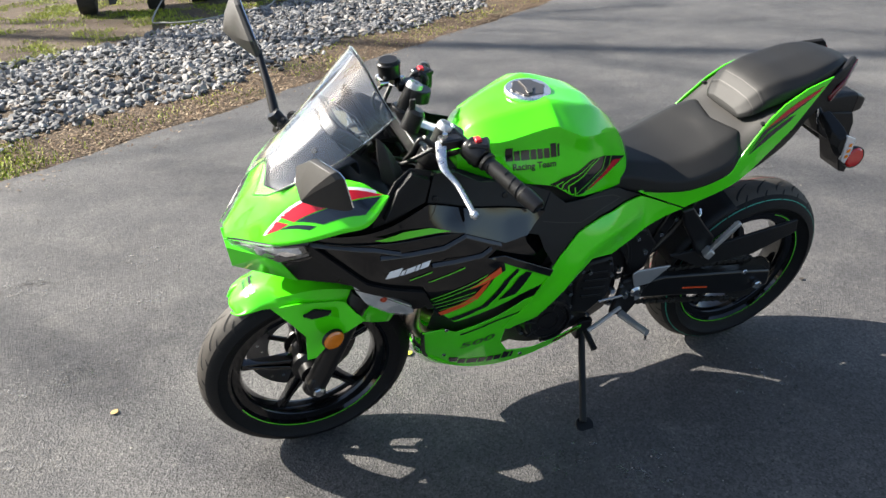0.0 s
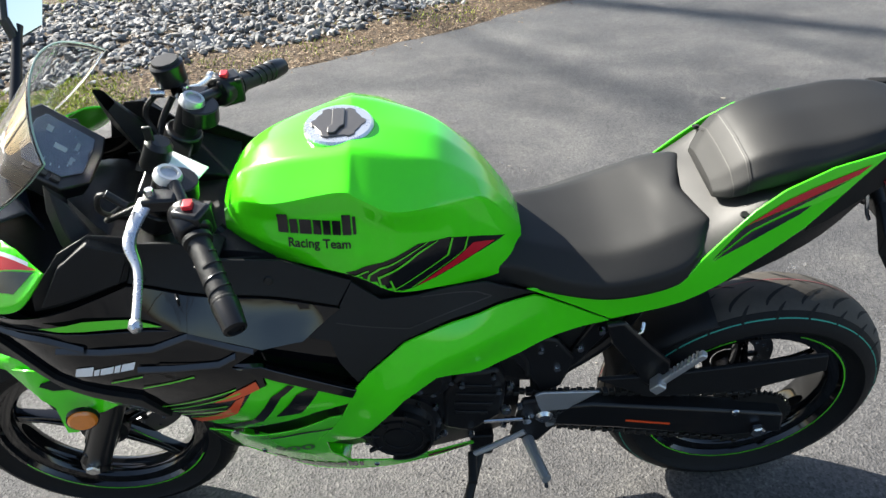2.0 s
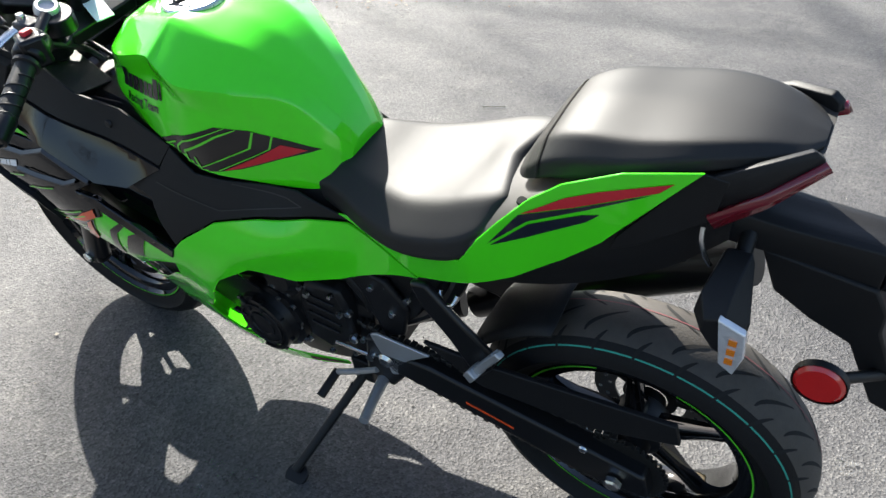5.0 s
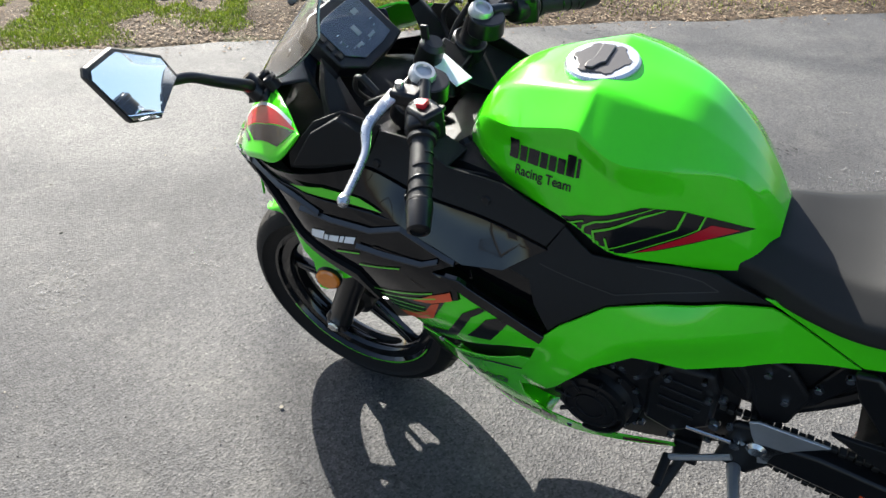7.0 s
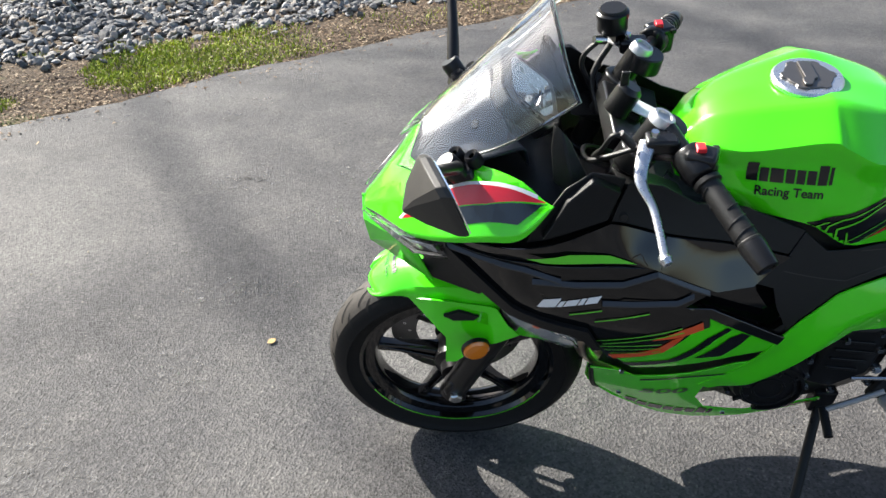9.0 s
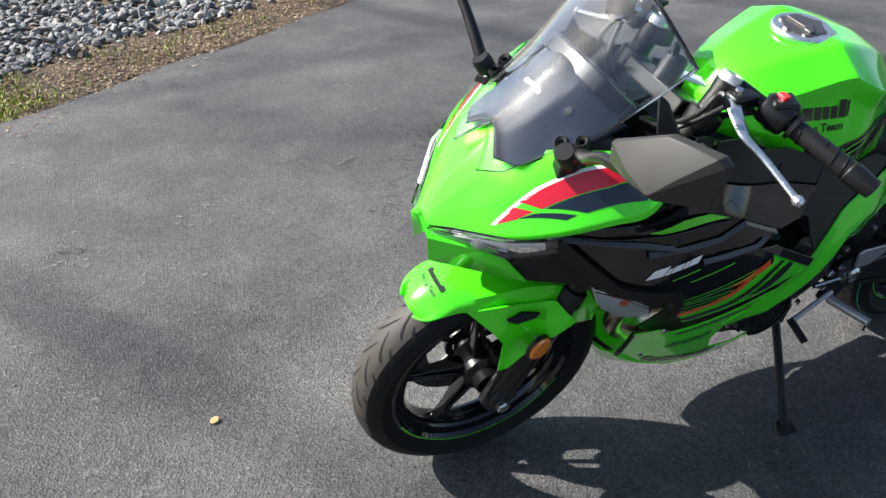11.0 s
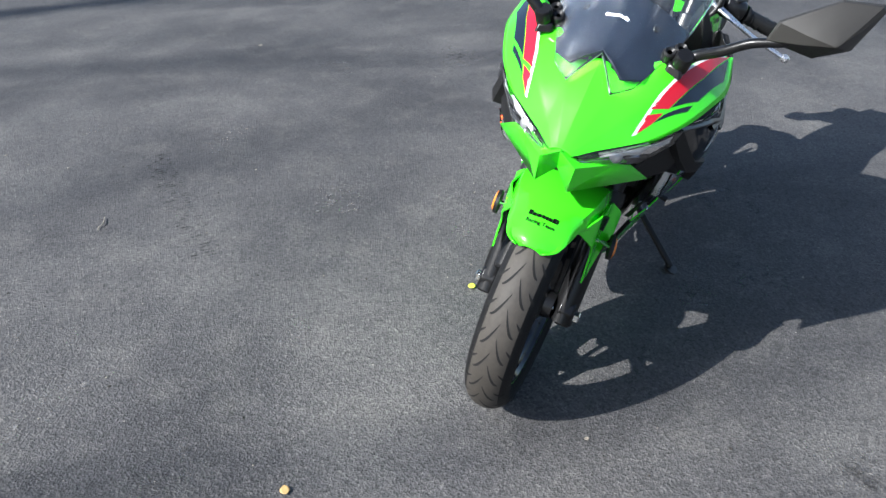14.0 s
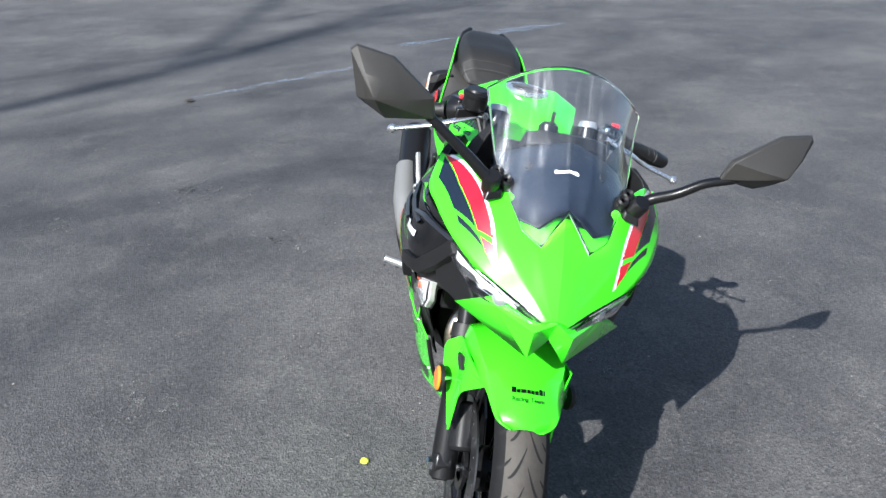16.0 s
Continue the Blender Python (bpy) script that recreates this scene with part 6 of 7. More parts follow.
tag_rot = Matrix((tag_x, tag_y, tag_z)).transposed().to_4x4()
part("key_tag", block((1.066, 0.010, 0.962), (0.086, 0.034, 0.0025), rot=tag_rot), TAG, BIKE, "white plastic key tag", bevel=0.0008)
dash_rot = Matrix.Rotation(radians(-42), 4, "Y")
bm = prism([(-0.055, -0.082), (0.055, -0.082), (0.07, -0.05), (0.07, 0.05), (0.055, 0.082), (-0.030, 0.082), (-0.062, 0.04), (-0.062, -0.04)], -0.02, 0.012, "z")
bmesh.ops.transform(bm, matrix=Matrix.Translation((1.255, 0, 0.985)) @ dash_rot, verts=bm.verts[:])
dash = part("instrument_panel", bm, SATIN, BIKE, "digital instrument panel", bevel=0.004)

def on_dash(poly, h0, h1):
    bm = prism(poly, h0, h1, "z")
    bmesh.ops.transform(bm, matrix=Matrix.Translation((1.255, 0, 0.985)) @ dash_rot, verts=bm.verts[:])
    return bm


face = [(-0.040, -0.060), (0.040, -0.060), (0.050, -0.036), (0.050, 0.036), (0.040, 0.060), (-0.020, 0.060), (-0.045, 0.030), (-0.045, -0.030)]
glass_pane = part("display", on_dash(face, 0.0125, 0.0150), DASHGLASS, dash, "dark liquid crystal display", bevel=0.001)
for x, y, w, h in ((0.000, 0.000, 0.020, 0.012), (-0.022, 0.018, 0.006, 0.018), (-0.022, -0.020, 0.006, 0.020), (0.026, -0.030, 0.010, 0.016)):
    part("readout", on_dash([(x - w / 2, y - h / 2), (x + w / 2, y - h / 2), (x + w / 2, y + h / 2), (x - w / 2, y + h / 2)], 0.0151, 0.0154), LCD, glass_pane)
for k in range(9):
    a = radians(60 + 26 * k)
    x, y = 0.034 * math.cos(a) * 0.8, 0.046 * math.sin(a)
    part("tick", on_dash([(x - 0.001, y - 0.003), (x + 0.001, y - 0.003), (x + 0.001, y + 0.003), (x - 0.001, y + 0.003)], 0.0151, 0.0154), LCD, glass_pane)
for k in range(3):
    part("button", on_dash([(-0.02 + 0.02 * k, 0.064), (-0.006 + 0.02 * k, 0.064), (-0.006 + 0.02 * k, 0.074), (-0.02 + 0.02 * k, 0.074)], 0.012, 0.016), GRIP, dash, bevel=0.001)
# cockpit: side pods, clutch cable, brake lines, switches
for s in (1, -1):
    part("cockpit_pod", loft_free([[(1.225, s * 0.130, 1.022), (1.212, s * 0.142, 1.014), (1.195, s * 0.140, 0.990), (1.205, s * 0.118, 0.985)], [(1.228, s * 0.146, 0.985), (1.200, s * 0.170, 0.968), (1.165, s * 0.158, 0.935), (1.180, s * 0.115, 0.925)], [(1.222, s * 0.160, 0.930), (1.185, s * 0.186, 0.915), (1.125, s * 0.170, 0.885), (1.150, s * 0.105, 0.870)]]), MATTE, BIKE, "matte black cockpit side pod", bevel=0.003, angle=25)
    part("inner_duct", loft_free([[(1.17, s * 0.06, 0.90), (1.17, s * 0.16, 0.90), (1.12, s * 0.16, 0.93), (1.12, s * 0.06, 0.90)], [(1.03, s * 0.08, 0.84), (1.03, s * 0.165, 0.85), (1.00, s * 0.165, 0.88), (1.00, s * 0.08, 0.86)]]), MATTE, BIKE, bevel=0.003)
part("steering_nut", lathe([(0, 0.010), (0.014, 0.010), (0.018, 0.006), (0.018, -0.004), (0, -0.004)], (1.072, 0, 0.944), fdir, 6), DARK, BIKE)
part("key_blade", block((1.100, 0.010, 1.018), (0.014, 0.006, 0.030)), GRIP, key, bevel=0.002)
part("clutch_cable", tube([(1.108, 0.160, 1.000), (1.135, 0.160, 1.020), (1.150, 0.150, 0.985), (1.150, 0.100, 0.930), (1.100, 0.050, 0.880)], 0.0042, 8), GRIP, BIKE, "black clutch cable")
part("cable_adjuster", rod((1.105, 0.160, 0.998), (1.128, 0.160, 1.022), 0.006), GRIP, BIKE)
part("wiring_loom", tube([(1.04, 0.16, 0.975), (1.06, 0.10, 0.930), (1.09, 0.05, 0.890), (1.06, 0.03, 0.84)], 0.006, 8), GRIP, BIKE)
part("master_cylinder", loft_free([[(1.075, -0.135, 0.995), (1.095, -0.135, 0.995), (1.095, -0.135, 1.015), (1.075, -0.135, 1.015)], [(1.080, -0.200, 0.980), (1.105, -0.200, 0.980), (1.105, -0.200, 1.004), (1.080, -0.200, 1.004)]]), SATIN, BIKE, "black front brake master cylinder", bevel=0.004)
part("reservoir_lid", lathe([(0, 0.004), (0.022, 0.004), (0.024, 0), (0, 0)], (1.101, -0.165, 1.0485), (0.1, 0, 1), 24), DARK, BIKE)
part("banjo_bolt", rod((1.110, -0.145, 1.000), (1.132, -0.140, 1.004), 0.008), STEEL, BIKE)
part("brake_line", tube([(1.125, -0.140, 1.000), (1.150, -0.135, 0.96), (1.120, -0.115, 0.87), (1.180, -0.10, 0.70), (1.33, -0.085, 0.42)], 0.005, 8, 40), GRIP, BIKE, "black brake line")
for s in (1, -1):
    hb = Vector((1.045, s * 0.118, 1.000)) + (Vector((0.940, s * 0.345, 0.930)) - Vector((1.045, s * 0.118, 1.000))).normalized() * 0.075
    part("switch_box", block(hb + Vector((-0.006, 0, 0.002)), (0.046, 0.040, 0.052), rot=Matrix.Rotation(radians(-s * 25), 4, "Z")), SATIN, BIKE, "black switch box on the bar", bevel=0.006)
    for k in range(3):
        part("switch_button", block(hb + Vector((-0.028 + 0.004 * k, s * (-0.012 + 0.012 * k), 0.022 - 0.012 * k)), (0.010, 0.009, 0.008)), GRIP, BIKE, bevel=0.0015)
# engine details
for r in (0.030, 0.052):
    part("cover_ring", lathe([(r - 0.003, 0.044), (r - 0.002, 0.047), (r + 0.002, 0.047), (r + 0.003, 0.044)], (0.745, 0.128, 0.386), (0.05, 1, 0.05), 36), DARK, cov)
for x, z in ((0.535, 0.372), (0.655, 0.355), (0.672, 0.445), (0.62, 0.508), (0.548, 0.482), (0.60, 0.345), (0.70, 0.50), (0.48, 0.40), (0.505, 0.43)):
    part("case_bolt", lathe([(0, 0.008), (0.006, 0.008), (0.0075, 0), (0, 0)], (x, 0.141, z), (0, 1, 0), 8), STEEL, eng)
part("water_hose", tube([(0.90, 0.10, 0.52), (0.82, 0.135, 0.50), (0.74, 0.12, 0.54), (0.68, 0.08, 0.58)], 0.013, 10), GRIP, BIKE, "black water hose")
part("water_hose", tube([(0.62, 0.10, 0.56), (0.56, 0.128, 0.60), (0.48, 0.12, 0.62), (0.42, 0.09, 0.60)], 0.011, 10), GRIP, BIKE, "black hose")
part("sensor_plug", rod((0.452, 0.112, 0.585), (0.438, 0.120, 0.585), 0.005), TAG, BIKE, "white wiring plug")
part("shift_rod", tube([(0.490, 0.150, 0.395), (0.575, 0.148, 0.392)], 0.004, 8), STEEL, BIKE, "thin steel shift rod")
part("shift_joint", rod((0.490, 0.138, 0.395), (0.490, 0.158, 0.395), 0.009), STEEL, BIKE)
part("swingarm_pivot", lathe([(0, 0.012), (0.012, 0.012), (0.018, 0.006), (0.018, 0), (0, 0)], (0.455, 0.146, 0.400), (0, 1, 0), 16), STEEL, BIKE)
part("orange_label", prism([(0.285, 0.372), (0.190, 0.350), (0.190, 0.344), (0.285, 0.366)], 0.1522, 0.1530), ORANGE, BIKE, "thin orange warning label")
pts = []
for k in range(97):
    a, f = 6.2832 * k / 16, k / 96
    pts.append((0.458 - 0.036 * f + 0.033 * math.cos(a), 0.035 + 0.033 * math.sin(a), 0.432 + 0.165 * f))
part("shock_spring", tube(pts, 0.0062, 8, 97), SATIN, BIKE, "black rear shock spring")
part("rear_caliper", block((-0.02, -0.085, 0.41), (0.09, 0.045, 0.06)), DARK, BIKE, bevel=0.008)
part("seat_lock", tube([(0.318, 0.128, 0.640), (0.312, 0.140, 0.628), (0.292, 0.140, 0.628), (0.286, 0.128, 0.640)], 0.004, 8), STEEL, BIKE, "small steel loop under the tail")


# ---- the verge: soil, litter, gravel, grass ----
def per_island(name, stops, rough=0.8, spec=0.4):
    m, nt, b = node_mat(name)
    g = nt.nodes.new("ShaderNodeNewGeometry")
    r = ramp(nt, g.outputs["Random Per Island"], stops)
    n = noise_node(nt, 90, 4, 0.6, nt.nodes.new("ShaderNodeTexCoord").outputs["Object"])
    mul = nt.nodes.new("ShaderNodeMix")
    mul.data_type, mul.blend_type = "RGBA", "MULTIPLY"
    mul.inputs["Factor"].default_value = 0.6
    tone = ramp(nt, n.outputs["Fac"], [(0.3, (0.6, 0.6, 0.6)), (0.7, (1.25, 1.25, 1.25))])
    nt.links.new(r.outputs[0], mul.inputs["A"])
    nt.links.new(tone.outputs[0], mul.inputs["B"])
    nt.links.new(mul.outputs["Result"], b.inputs["Base Color"])
    b.inputs["Roughness"].default_value, b.inputs["Specular IOR Level"].default_value = rough, spec
    return m


STONE = per_island("grey_gravel", [(0.0, (0.055, 0.056, 0.058)), (0.45, (0.15, 0.15, 0.15)), (0.85, (0.33, 0.325, 0.315)), (1.0, (0.24, 0.20, 0.16))], 0.75)
LITTER = per_island("dry_leaf_litter", [(0.0, (0.026, 0.016, 0.010)), (0.4, (0.10, 0.060, 0.033)), (0.75, (0.20, 0.132, 0.074)), (1.0, (0.42, 0.33, 0.22))], 0.85)
GRASS = per_island("short_grass", [(0.0, (0.13, 0.18, 0.014)), (0.5, (0.34, 0.43, 0.026)), (0.85, (0.49, 0.56, 0.045)), (1.0, (0.50, 0.44, 0.14))], 0.6)


def from_lists(name, verts, faces, material, smooth=False):
    me = bpy.data.meshes.new(name)
    me.from_pydata(verts, [], faces)
    me.materials.append(material)
    if smooth:
        me.polygons.foreach_set("use_smooth", [True] * len(me.polygons))
    return new(name, me)


def rise(u, v):
    """Height of the verge over the driveway's level."""
    bank = 0.012 * min(1.0, max(0.0, v) / 0.5)
    bed = 0.03 * max(0.0, 1 - abs(v - 1.8) / 1.3)
    return -0.012 + bank + bed + 0.014 * noise.noise(Vector((u * 1.3, v * 1.3, 3))) + 0.006 * noise.noise(Vector((u * 6, v * 6, 7)))


vs, fs = [], []
NU, NV = 220, 90
for i in range(NU + 1):
    for j in range(NV + 1):
        u, v = -14 + 24 * i / NU, -0.05 + 9.0 * (j / NV) ** 1.4
        p = strip(u, v, rise(u, v) if v > 0.03 else -0.02)
        if j == NV:
            p.z = -0.03
        vs.append(p)
for i in range(NU):
    for j in range(NV):
        a = i * (NV + 1) + j
        fs.append((a, a + 1, a + NV + 2, a + NV + 1))
tagged(from_lists("verge", vs, fs, SOIL, True), "brown soil verge beside the driveway", "verge", kind="structure")

# gravel bed
rng = np.random.default_rng(11)
PHI = (1 + 5 ** 0.5) / 2
ICO_V = np.array([(-1, PHI, 0), (1, PHI, 0), (-1, -PHI, 0), (1, -PHI, 0), (0, -1, PHI), (0, 1, PHI), (0, -1, -PHI), (0, 1, -PHI), (PHI, 0, -1), (PHI, 0, 1), (-PHI, 0, -1), (-PHI, 0, 1)]) / 1.902
ICO_F = np.array([(0, 11, 5), (0, 5, 1), (0, 1, 7), (0, 7, 10), (0, 10, 11), (1, 5, 9), (5, 11, 4), (11, 10, 2), (10, 7, 6), (7, 1, 8), (3, 9, 4), (3, 4, 2), (3, 2, 6), (3, 6, 8), (3, 8, 9), (4, 9, 5), (2, 4, 11), (6, 2, 10), (8, 6, 7), (9, 8, 1)])


def gravel_inner(u):
    return 0.66 + 0.10 * math.sin(u * 1.9) + 0.07 * math.sin(u * 4.7 + 2) + max(0, u - 0.9) * 0.22


def gravel_outer(u):
    return 2.86 + 0.12 * math.sin(u * 1.4 + 1) + 0.06 * math.sin(u * 5.1)


vs, fs = [], []
count = 0
while count < 17000:
    u, v = rng.uniform(-9.5, 3.6), rng.uniform(0.45, 3.05)
    lo, hi = gravel_inner(u), gravel_outer(u)
    if v < lo and rng.random() > math.exp(-(lo - v) / 0.05):
        continue
    if v > hi and rng.random() > math.exp(-(v - hi) / 0.05):
        continue
    size = rng.uniform(0.013, 0.032) * (1.25 if rng.random() < 0.15 else 1)
    a = rng.normal(size=(3, 3))
    q, _ = np.linalg.qr(a)
    shape = ICO_V * (1 + rng.uniform(-0.28, 0.22, (12, 1))) * (size * rng.uniform(1.0, 1.7), size, size * rng.uniform(0.38, 0.65))
    tilt = q if rng.random() < 0.35 else np.array(Euler((rng.uniform(-0.5, 0.5), rng.uniform(-0.5, 0.5), rng.uniform(0, 6.3))).to_matrix())
    p = strip(u, v, rise(u, v) + size * rng.uniform(0.15, 0.75))
    fs.append(ICO_F + len(vs) * 12)
    vs.append(shape @ tilt.T + np.array(p))
    count += 1
ob = from_lists("gravel", np.concatenate(vs).tolist(), np.concatenate(fs).tolist(), STONE)
tagged(ob, "grey crushed stone gravel bed beside the driveway", "gravel", kind="stuff")

# dry leaf litter
vs, fs = [], []
for k in range(60000):
    u = rng.uniform(-9.5, 5.0)
    v = abs(rng.normal(0.32, 0.26)) if rng.random() < 0.75 else rng.uniform(2.8, 6.0)
    if rng.random() < 0.012:
        v = -abs(rng.normal(0, 0.12))
    s = rng.uniform(0.005, 0.016)
    a, t = rng.uniform(0, 6.28), rng.uniform(-0.7, 0.7)
    c, d = math.cos(a), math.sin(a)
    p = strip(u, v, (rise(u, v) if v > 0 else 0.0) + rng.uniform(0.002, 0.010))
    n = len(vs)
    for x, y, z in ((-1, 0, 0), (0, -0.45, 0.25), (1.1, 0, 0), (0, 0.5, 0.2)):
        vs.append((p.x + s * (c * x - d * y), p.y + s * (d * x + c * y), p.z + s * (z + t * x * 0.5)))
    fs.append((n, n + 1, n + 3))
    fs.append((n + 1, n + 2, n + 3))
tagged(from_lists("leaf_litter", vs, fs, LITTER), "dry brown leaf litter and bark chips", "leaf litter", kind="stuff")

# grass
vs, fs = [], []
made = 0
while made < 110000:
    if rng.random() < 0.45:
        u, v = rng.uniform(0.6, 5.0), rng.uniform(0.05, 1.7)
        want = 1.2 * min(1, max(0, (u - 0.6) / 1.1)) * min(1, v / 0.2) * min(1, max(0, gravel_inner(u) + 0.25 - v) / 0.3)
    elif rng.random() < 0.18:
        u, v = rng.uniform(-8, 1.5), rng.uniform(0.12, 0.75)
        want = 0.16
    else:
        u, v = rng.uniform(-8.5, 3.5), rng.uniform(2.7, 6.6)
        want = 0.9
    patch = noise.noise(Vector((u * 1.6, v * 1.6, 11))) + 0.5 * noise.noise(Vector((u * 5, v * 5, 2)))
    if rng.random() > want * min(1, max(0, (0.34 + 2.0 * patch) if v < 2.6 else (0.36 + 2.2 * patch))):
        continue
    h, w = rng.uniform(0.008, 0.028) * (1.3 if v > 2.6 else 1.0), rng.uniform(0.0020, 0.0042)
    a, lean = rng.uniform(0, 6.28), rng.uniform(0.1, 0.9)
    p = strip(u, v, rise(u, v))
    c, d = math.cos(a), math.sin(a)
    n = len(vs)
    for x, y, z in ((-w, 0, 0), (w, 0, 0), (-w * 0.8, lean * h * 0.4, h * 0.6), (w * 0.8, lean * h * 0.4, h * 0.6), (0, lean * h, h)):
        vs.append((p.x + c * x - d * y, p.y + d * x + c * y, p.z + z))
    fs += [(n, n + 1, n + 3, n + 2), (n + 2, n + 3, n + 4)]
    made += 1
tagged(from_lists("grass", vs, fs, GRASS), "short green grass in thin patches", "grass", kind="stuff")

# scuffs and stains of the driveway
def blot(name, centre, size, turn, material, label, seed, n=40, ragged=0.35):
    r = random.Random(seed)
    ph = [r.uniform(0, 6.28) for _ in range(5)]
    bm = bmesh.new()
    ring = []
    for k in range(n):
        a = 2 * math.pi * k / n
        q = 1 + ragged * (0.5 * math.sin(3 * a + ph[0]) + 0.4 * math.sin(5 * a + ph[1]) + 0.35 * math.sin(9 * a + ph[2]) + 0.3 * math.sin(14 * a + ph[3]))
        x, y = size[0] * q * math.cos(a), size[1] * q * math.sin(a)
        c, s = math.cos(turn), math.sin(turn)
        ring.append(bm.verts.new((centre[0] + c * x - s * y, centre[1] + s * x + c * y, 0.004)))
    bm.faces.new(ring)
    return tagged(part(name, bm, material), label, "stain", kind="structure")


def stain_material(name, color, cover):
    """A thin broken coat that lets the asphalt show through."""
    m, nt, b = node_mat(name)
    v = nt.nodes.new("ShaderNodeTexCoord").outputs["Object"]
    n = noise_node(nt, 28, 6, 0.75, v)
    r = ramp(nt, n.outputs["Fac"], [(cover, (0, 0, 0)), (min(1, cover + 0.16), (0.8, 0.8, 0.8))])
    nt.links.new(r.outputs[0], b.inputs["Alpha"])
    b.inputs["Base Color"].default_value = (*color, 1)
    b.inputs["Roughness"].default_value = 0.8
    return m


PALE = stain_material("pale_scuff", (0.17, 0.167, 0.16), 0.52)
TAR = stain_material("dark_tar_spot", (0.020, 0.020, 0.022), 0.50)
BLUE = stain_material("chalky_blue_sealer", (0.30, 0.38, 0.50), 0.48)
blot("pale_scuff", (2.503, -1.229), (0.16, 0.11), 0.3, PALE, "pale rough patch worn into the asphalt", 1)
blot("tar_spot", (2.50, -1.23), (0.06, 0.05), 0.3, TAR, "dark rough spot in the asphalt", 2)
blot("pale_scuff", (-1.02, -1.62), (0.22, 0.13), 0.5, PALE, "pale rough patch worn into the asphalt", 3)
blot("tar_spot", (-1.02, -1.62), (0.07, 0.05), 0.5, TAR, "dark rough spot in the asphalt", 4)
blot("pale_scuff", (0.79, 0.318), (0.075, 0.065), 0.2, PALE, "pale rough patch worn into the asphalt", 5)
blot("tar_spot", (0.79, 0.318), (0.035, 0.03), 0.2, TAR, "dark rough spot in the asphalt", 6)
blot("pale_scuff", (-0.39, -0.925), (0.17, 0.10), 0.7, PALE, "pale rough patch worn into the asphalt", 7)
blot("tar_spot", (-0.38, -0.93), (0.06, 0.045), 0.7, TAR, "dark rough spot in the asphalt", 9)
blot("pale_scuff", (1.33, 0.845), (0.13, 0.085), 0.9, PALE, "pale rough patch worn into the asphalt", 10)
blot("tar_spot", (1.33, 0.85), (0.055, 0.04), 0.9, TAR, "dark rough spot in the asphalt", 11)
# a short print of a tyre's tread, cross bars one after another
a0, a1 = Vector((0.90, -2.02, 0.0042)), Vector((1.41, -1.15, 0.0042))
step, across = (a1 - a0) / 46, (a1 - a0).cross(Vector((0, 0, 1))).normalized() * 0.052
bm = bmesh.new()
for k in range(46):
    p = a0 + step * k
    bm.faces.new([bm.verts.new(q) for q in (p - across, p + across, p + across + step * 0.52, p - across + step * 0.52)])
tagged(part("tyre_print", bm, TAR), "faint dark print of a tyre tread on the asphalt", "stain", kind="structure")
r = random.Random(8)
for k in range(46):
    x, y = r.uniform(-3.5, 3.6), r.uniform(-2.6, 1.6)
    s = r.uniform(0.02, 0.10)
    blot("pale_scuff", (x, y), (s * r.uniform(1, 2.6), s), r.uniform(0, 3.1), PALE, "small pale scuff on the asphalt", 20 + k, 24)
for k, (x, y, a, b) in enumerate(((-5.67, -0.77, 0.32, 0.09), (-6.55, 0.30, 0.55, 0.13), (-4.2, -1.41, 0.28, 0.04), (-3.75, -1.80, 0.35, 0.04), (-3.35, -2.15, 0.25, 0.035))):
    blot("sealer_streak", (x, y), (a, b), radians(132), BLUE, "pale blue streak of old sealer on the asphalt", 80 + k)

# fallen leaves and bits on the asphalt
def fallen_leaf(x, y, size, turn, colour, curl=0.3):
    bm = bmesh.new()
    rows = []
    for k in range(7):
        t = k / 6
        w = 0.42 * math.sin(math.pi * min(1, t * 0.94 + 0.03)) ** 0.8
        rows.append([Vector(((t - 0.5) * size, s * w * size, 0.003 + curl * size * ((t - 0.5) ** 2 + 0.4 * abs(s) * w))) for s in (-1, -0.5, 0, 0.5, 1)])
    grid(rows, bm)
    m = Matrix.Translation((x, y, 0.001)) @ Matrix.Rotation(turn, 4, "Z")
    bmesh.ops.transform(bm, matrix=m, verts=bm.verts[:])
    return tagged(part("fallen_leaf", bm, colour, thick=0.0008), "small dry yellow leaf on the asphalt", "leaf", group="fallen leaves")


LEAFY = mat("yellow_leaf", (0.55, 0.36, 0.14), 0.6, scale=60, amount=0.2)
LEAFG = mat("lime_leaf", (0.50, 0.52, 0.06), 0.6, scale=60, amount=0.2)
LEAFB = mat("dark_leaf", (0.03, 0.025, 0.02), 0.8, scale=60, amount=0.3)
TWIG = mat("pale_dry_twig", (0.28, 0.25, 0.20), 0.8, scale=60, amount=0.3)
fallen_leaf(2.047, -0.245, 0.027, 0.9, LEAFY)
fallen_leaf(1.111, -0.297, 0.030, 0.4, LEAFG)
fallen_leaf(-2.998, -2.361, 0.09, 0.2, LEAFB, 0.5)
fallen_leaf(-0.450, -0.355, 0.022, 0.2, LEAFB, 0.5)
fallen_leaf(-0.615, -2.809, 0.030, 0.2, TWIG, 0.6)
r = random.Random(5)
for k in range(34):
    fallen_leaf(r.uniform(-1.5, 3.4), r.uniform(-2.4, 1.2), r.uniform(0.006, 0.014), r.uniform(0, 6), LEAFB if k % 3 else TWIG, 0.6)
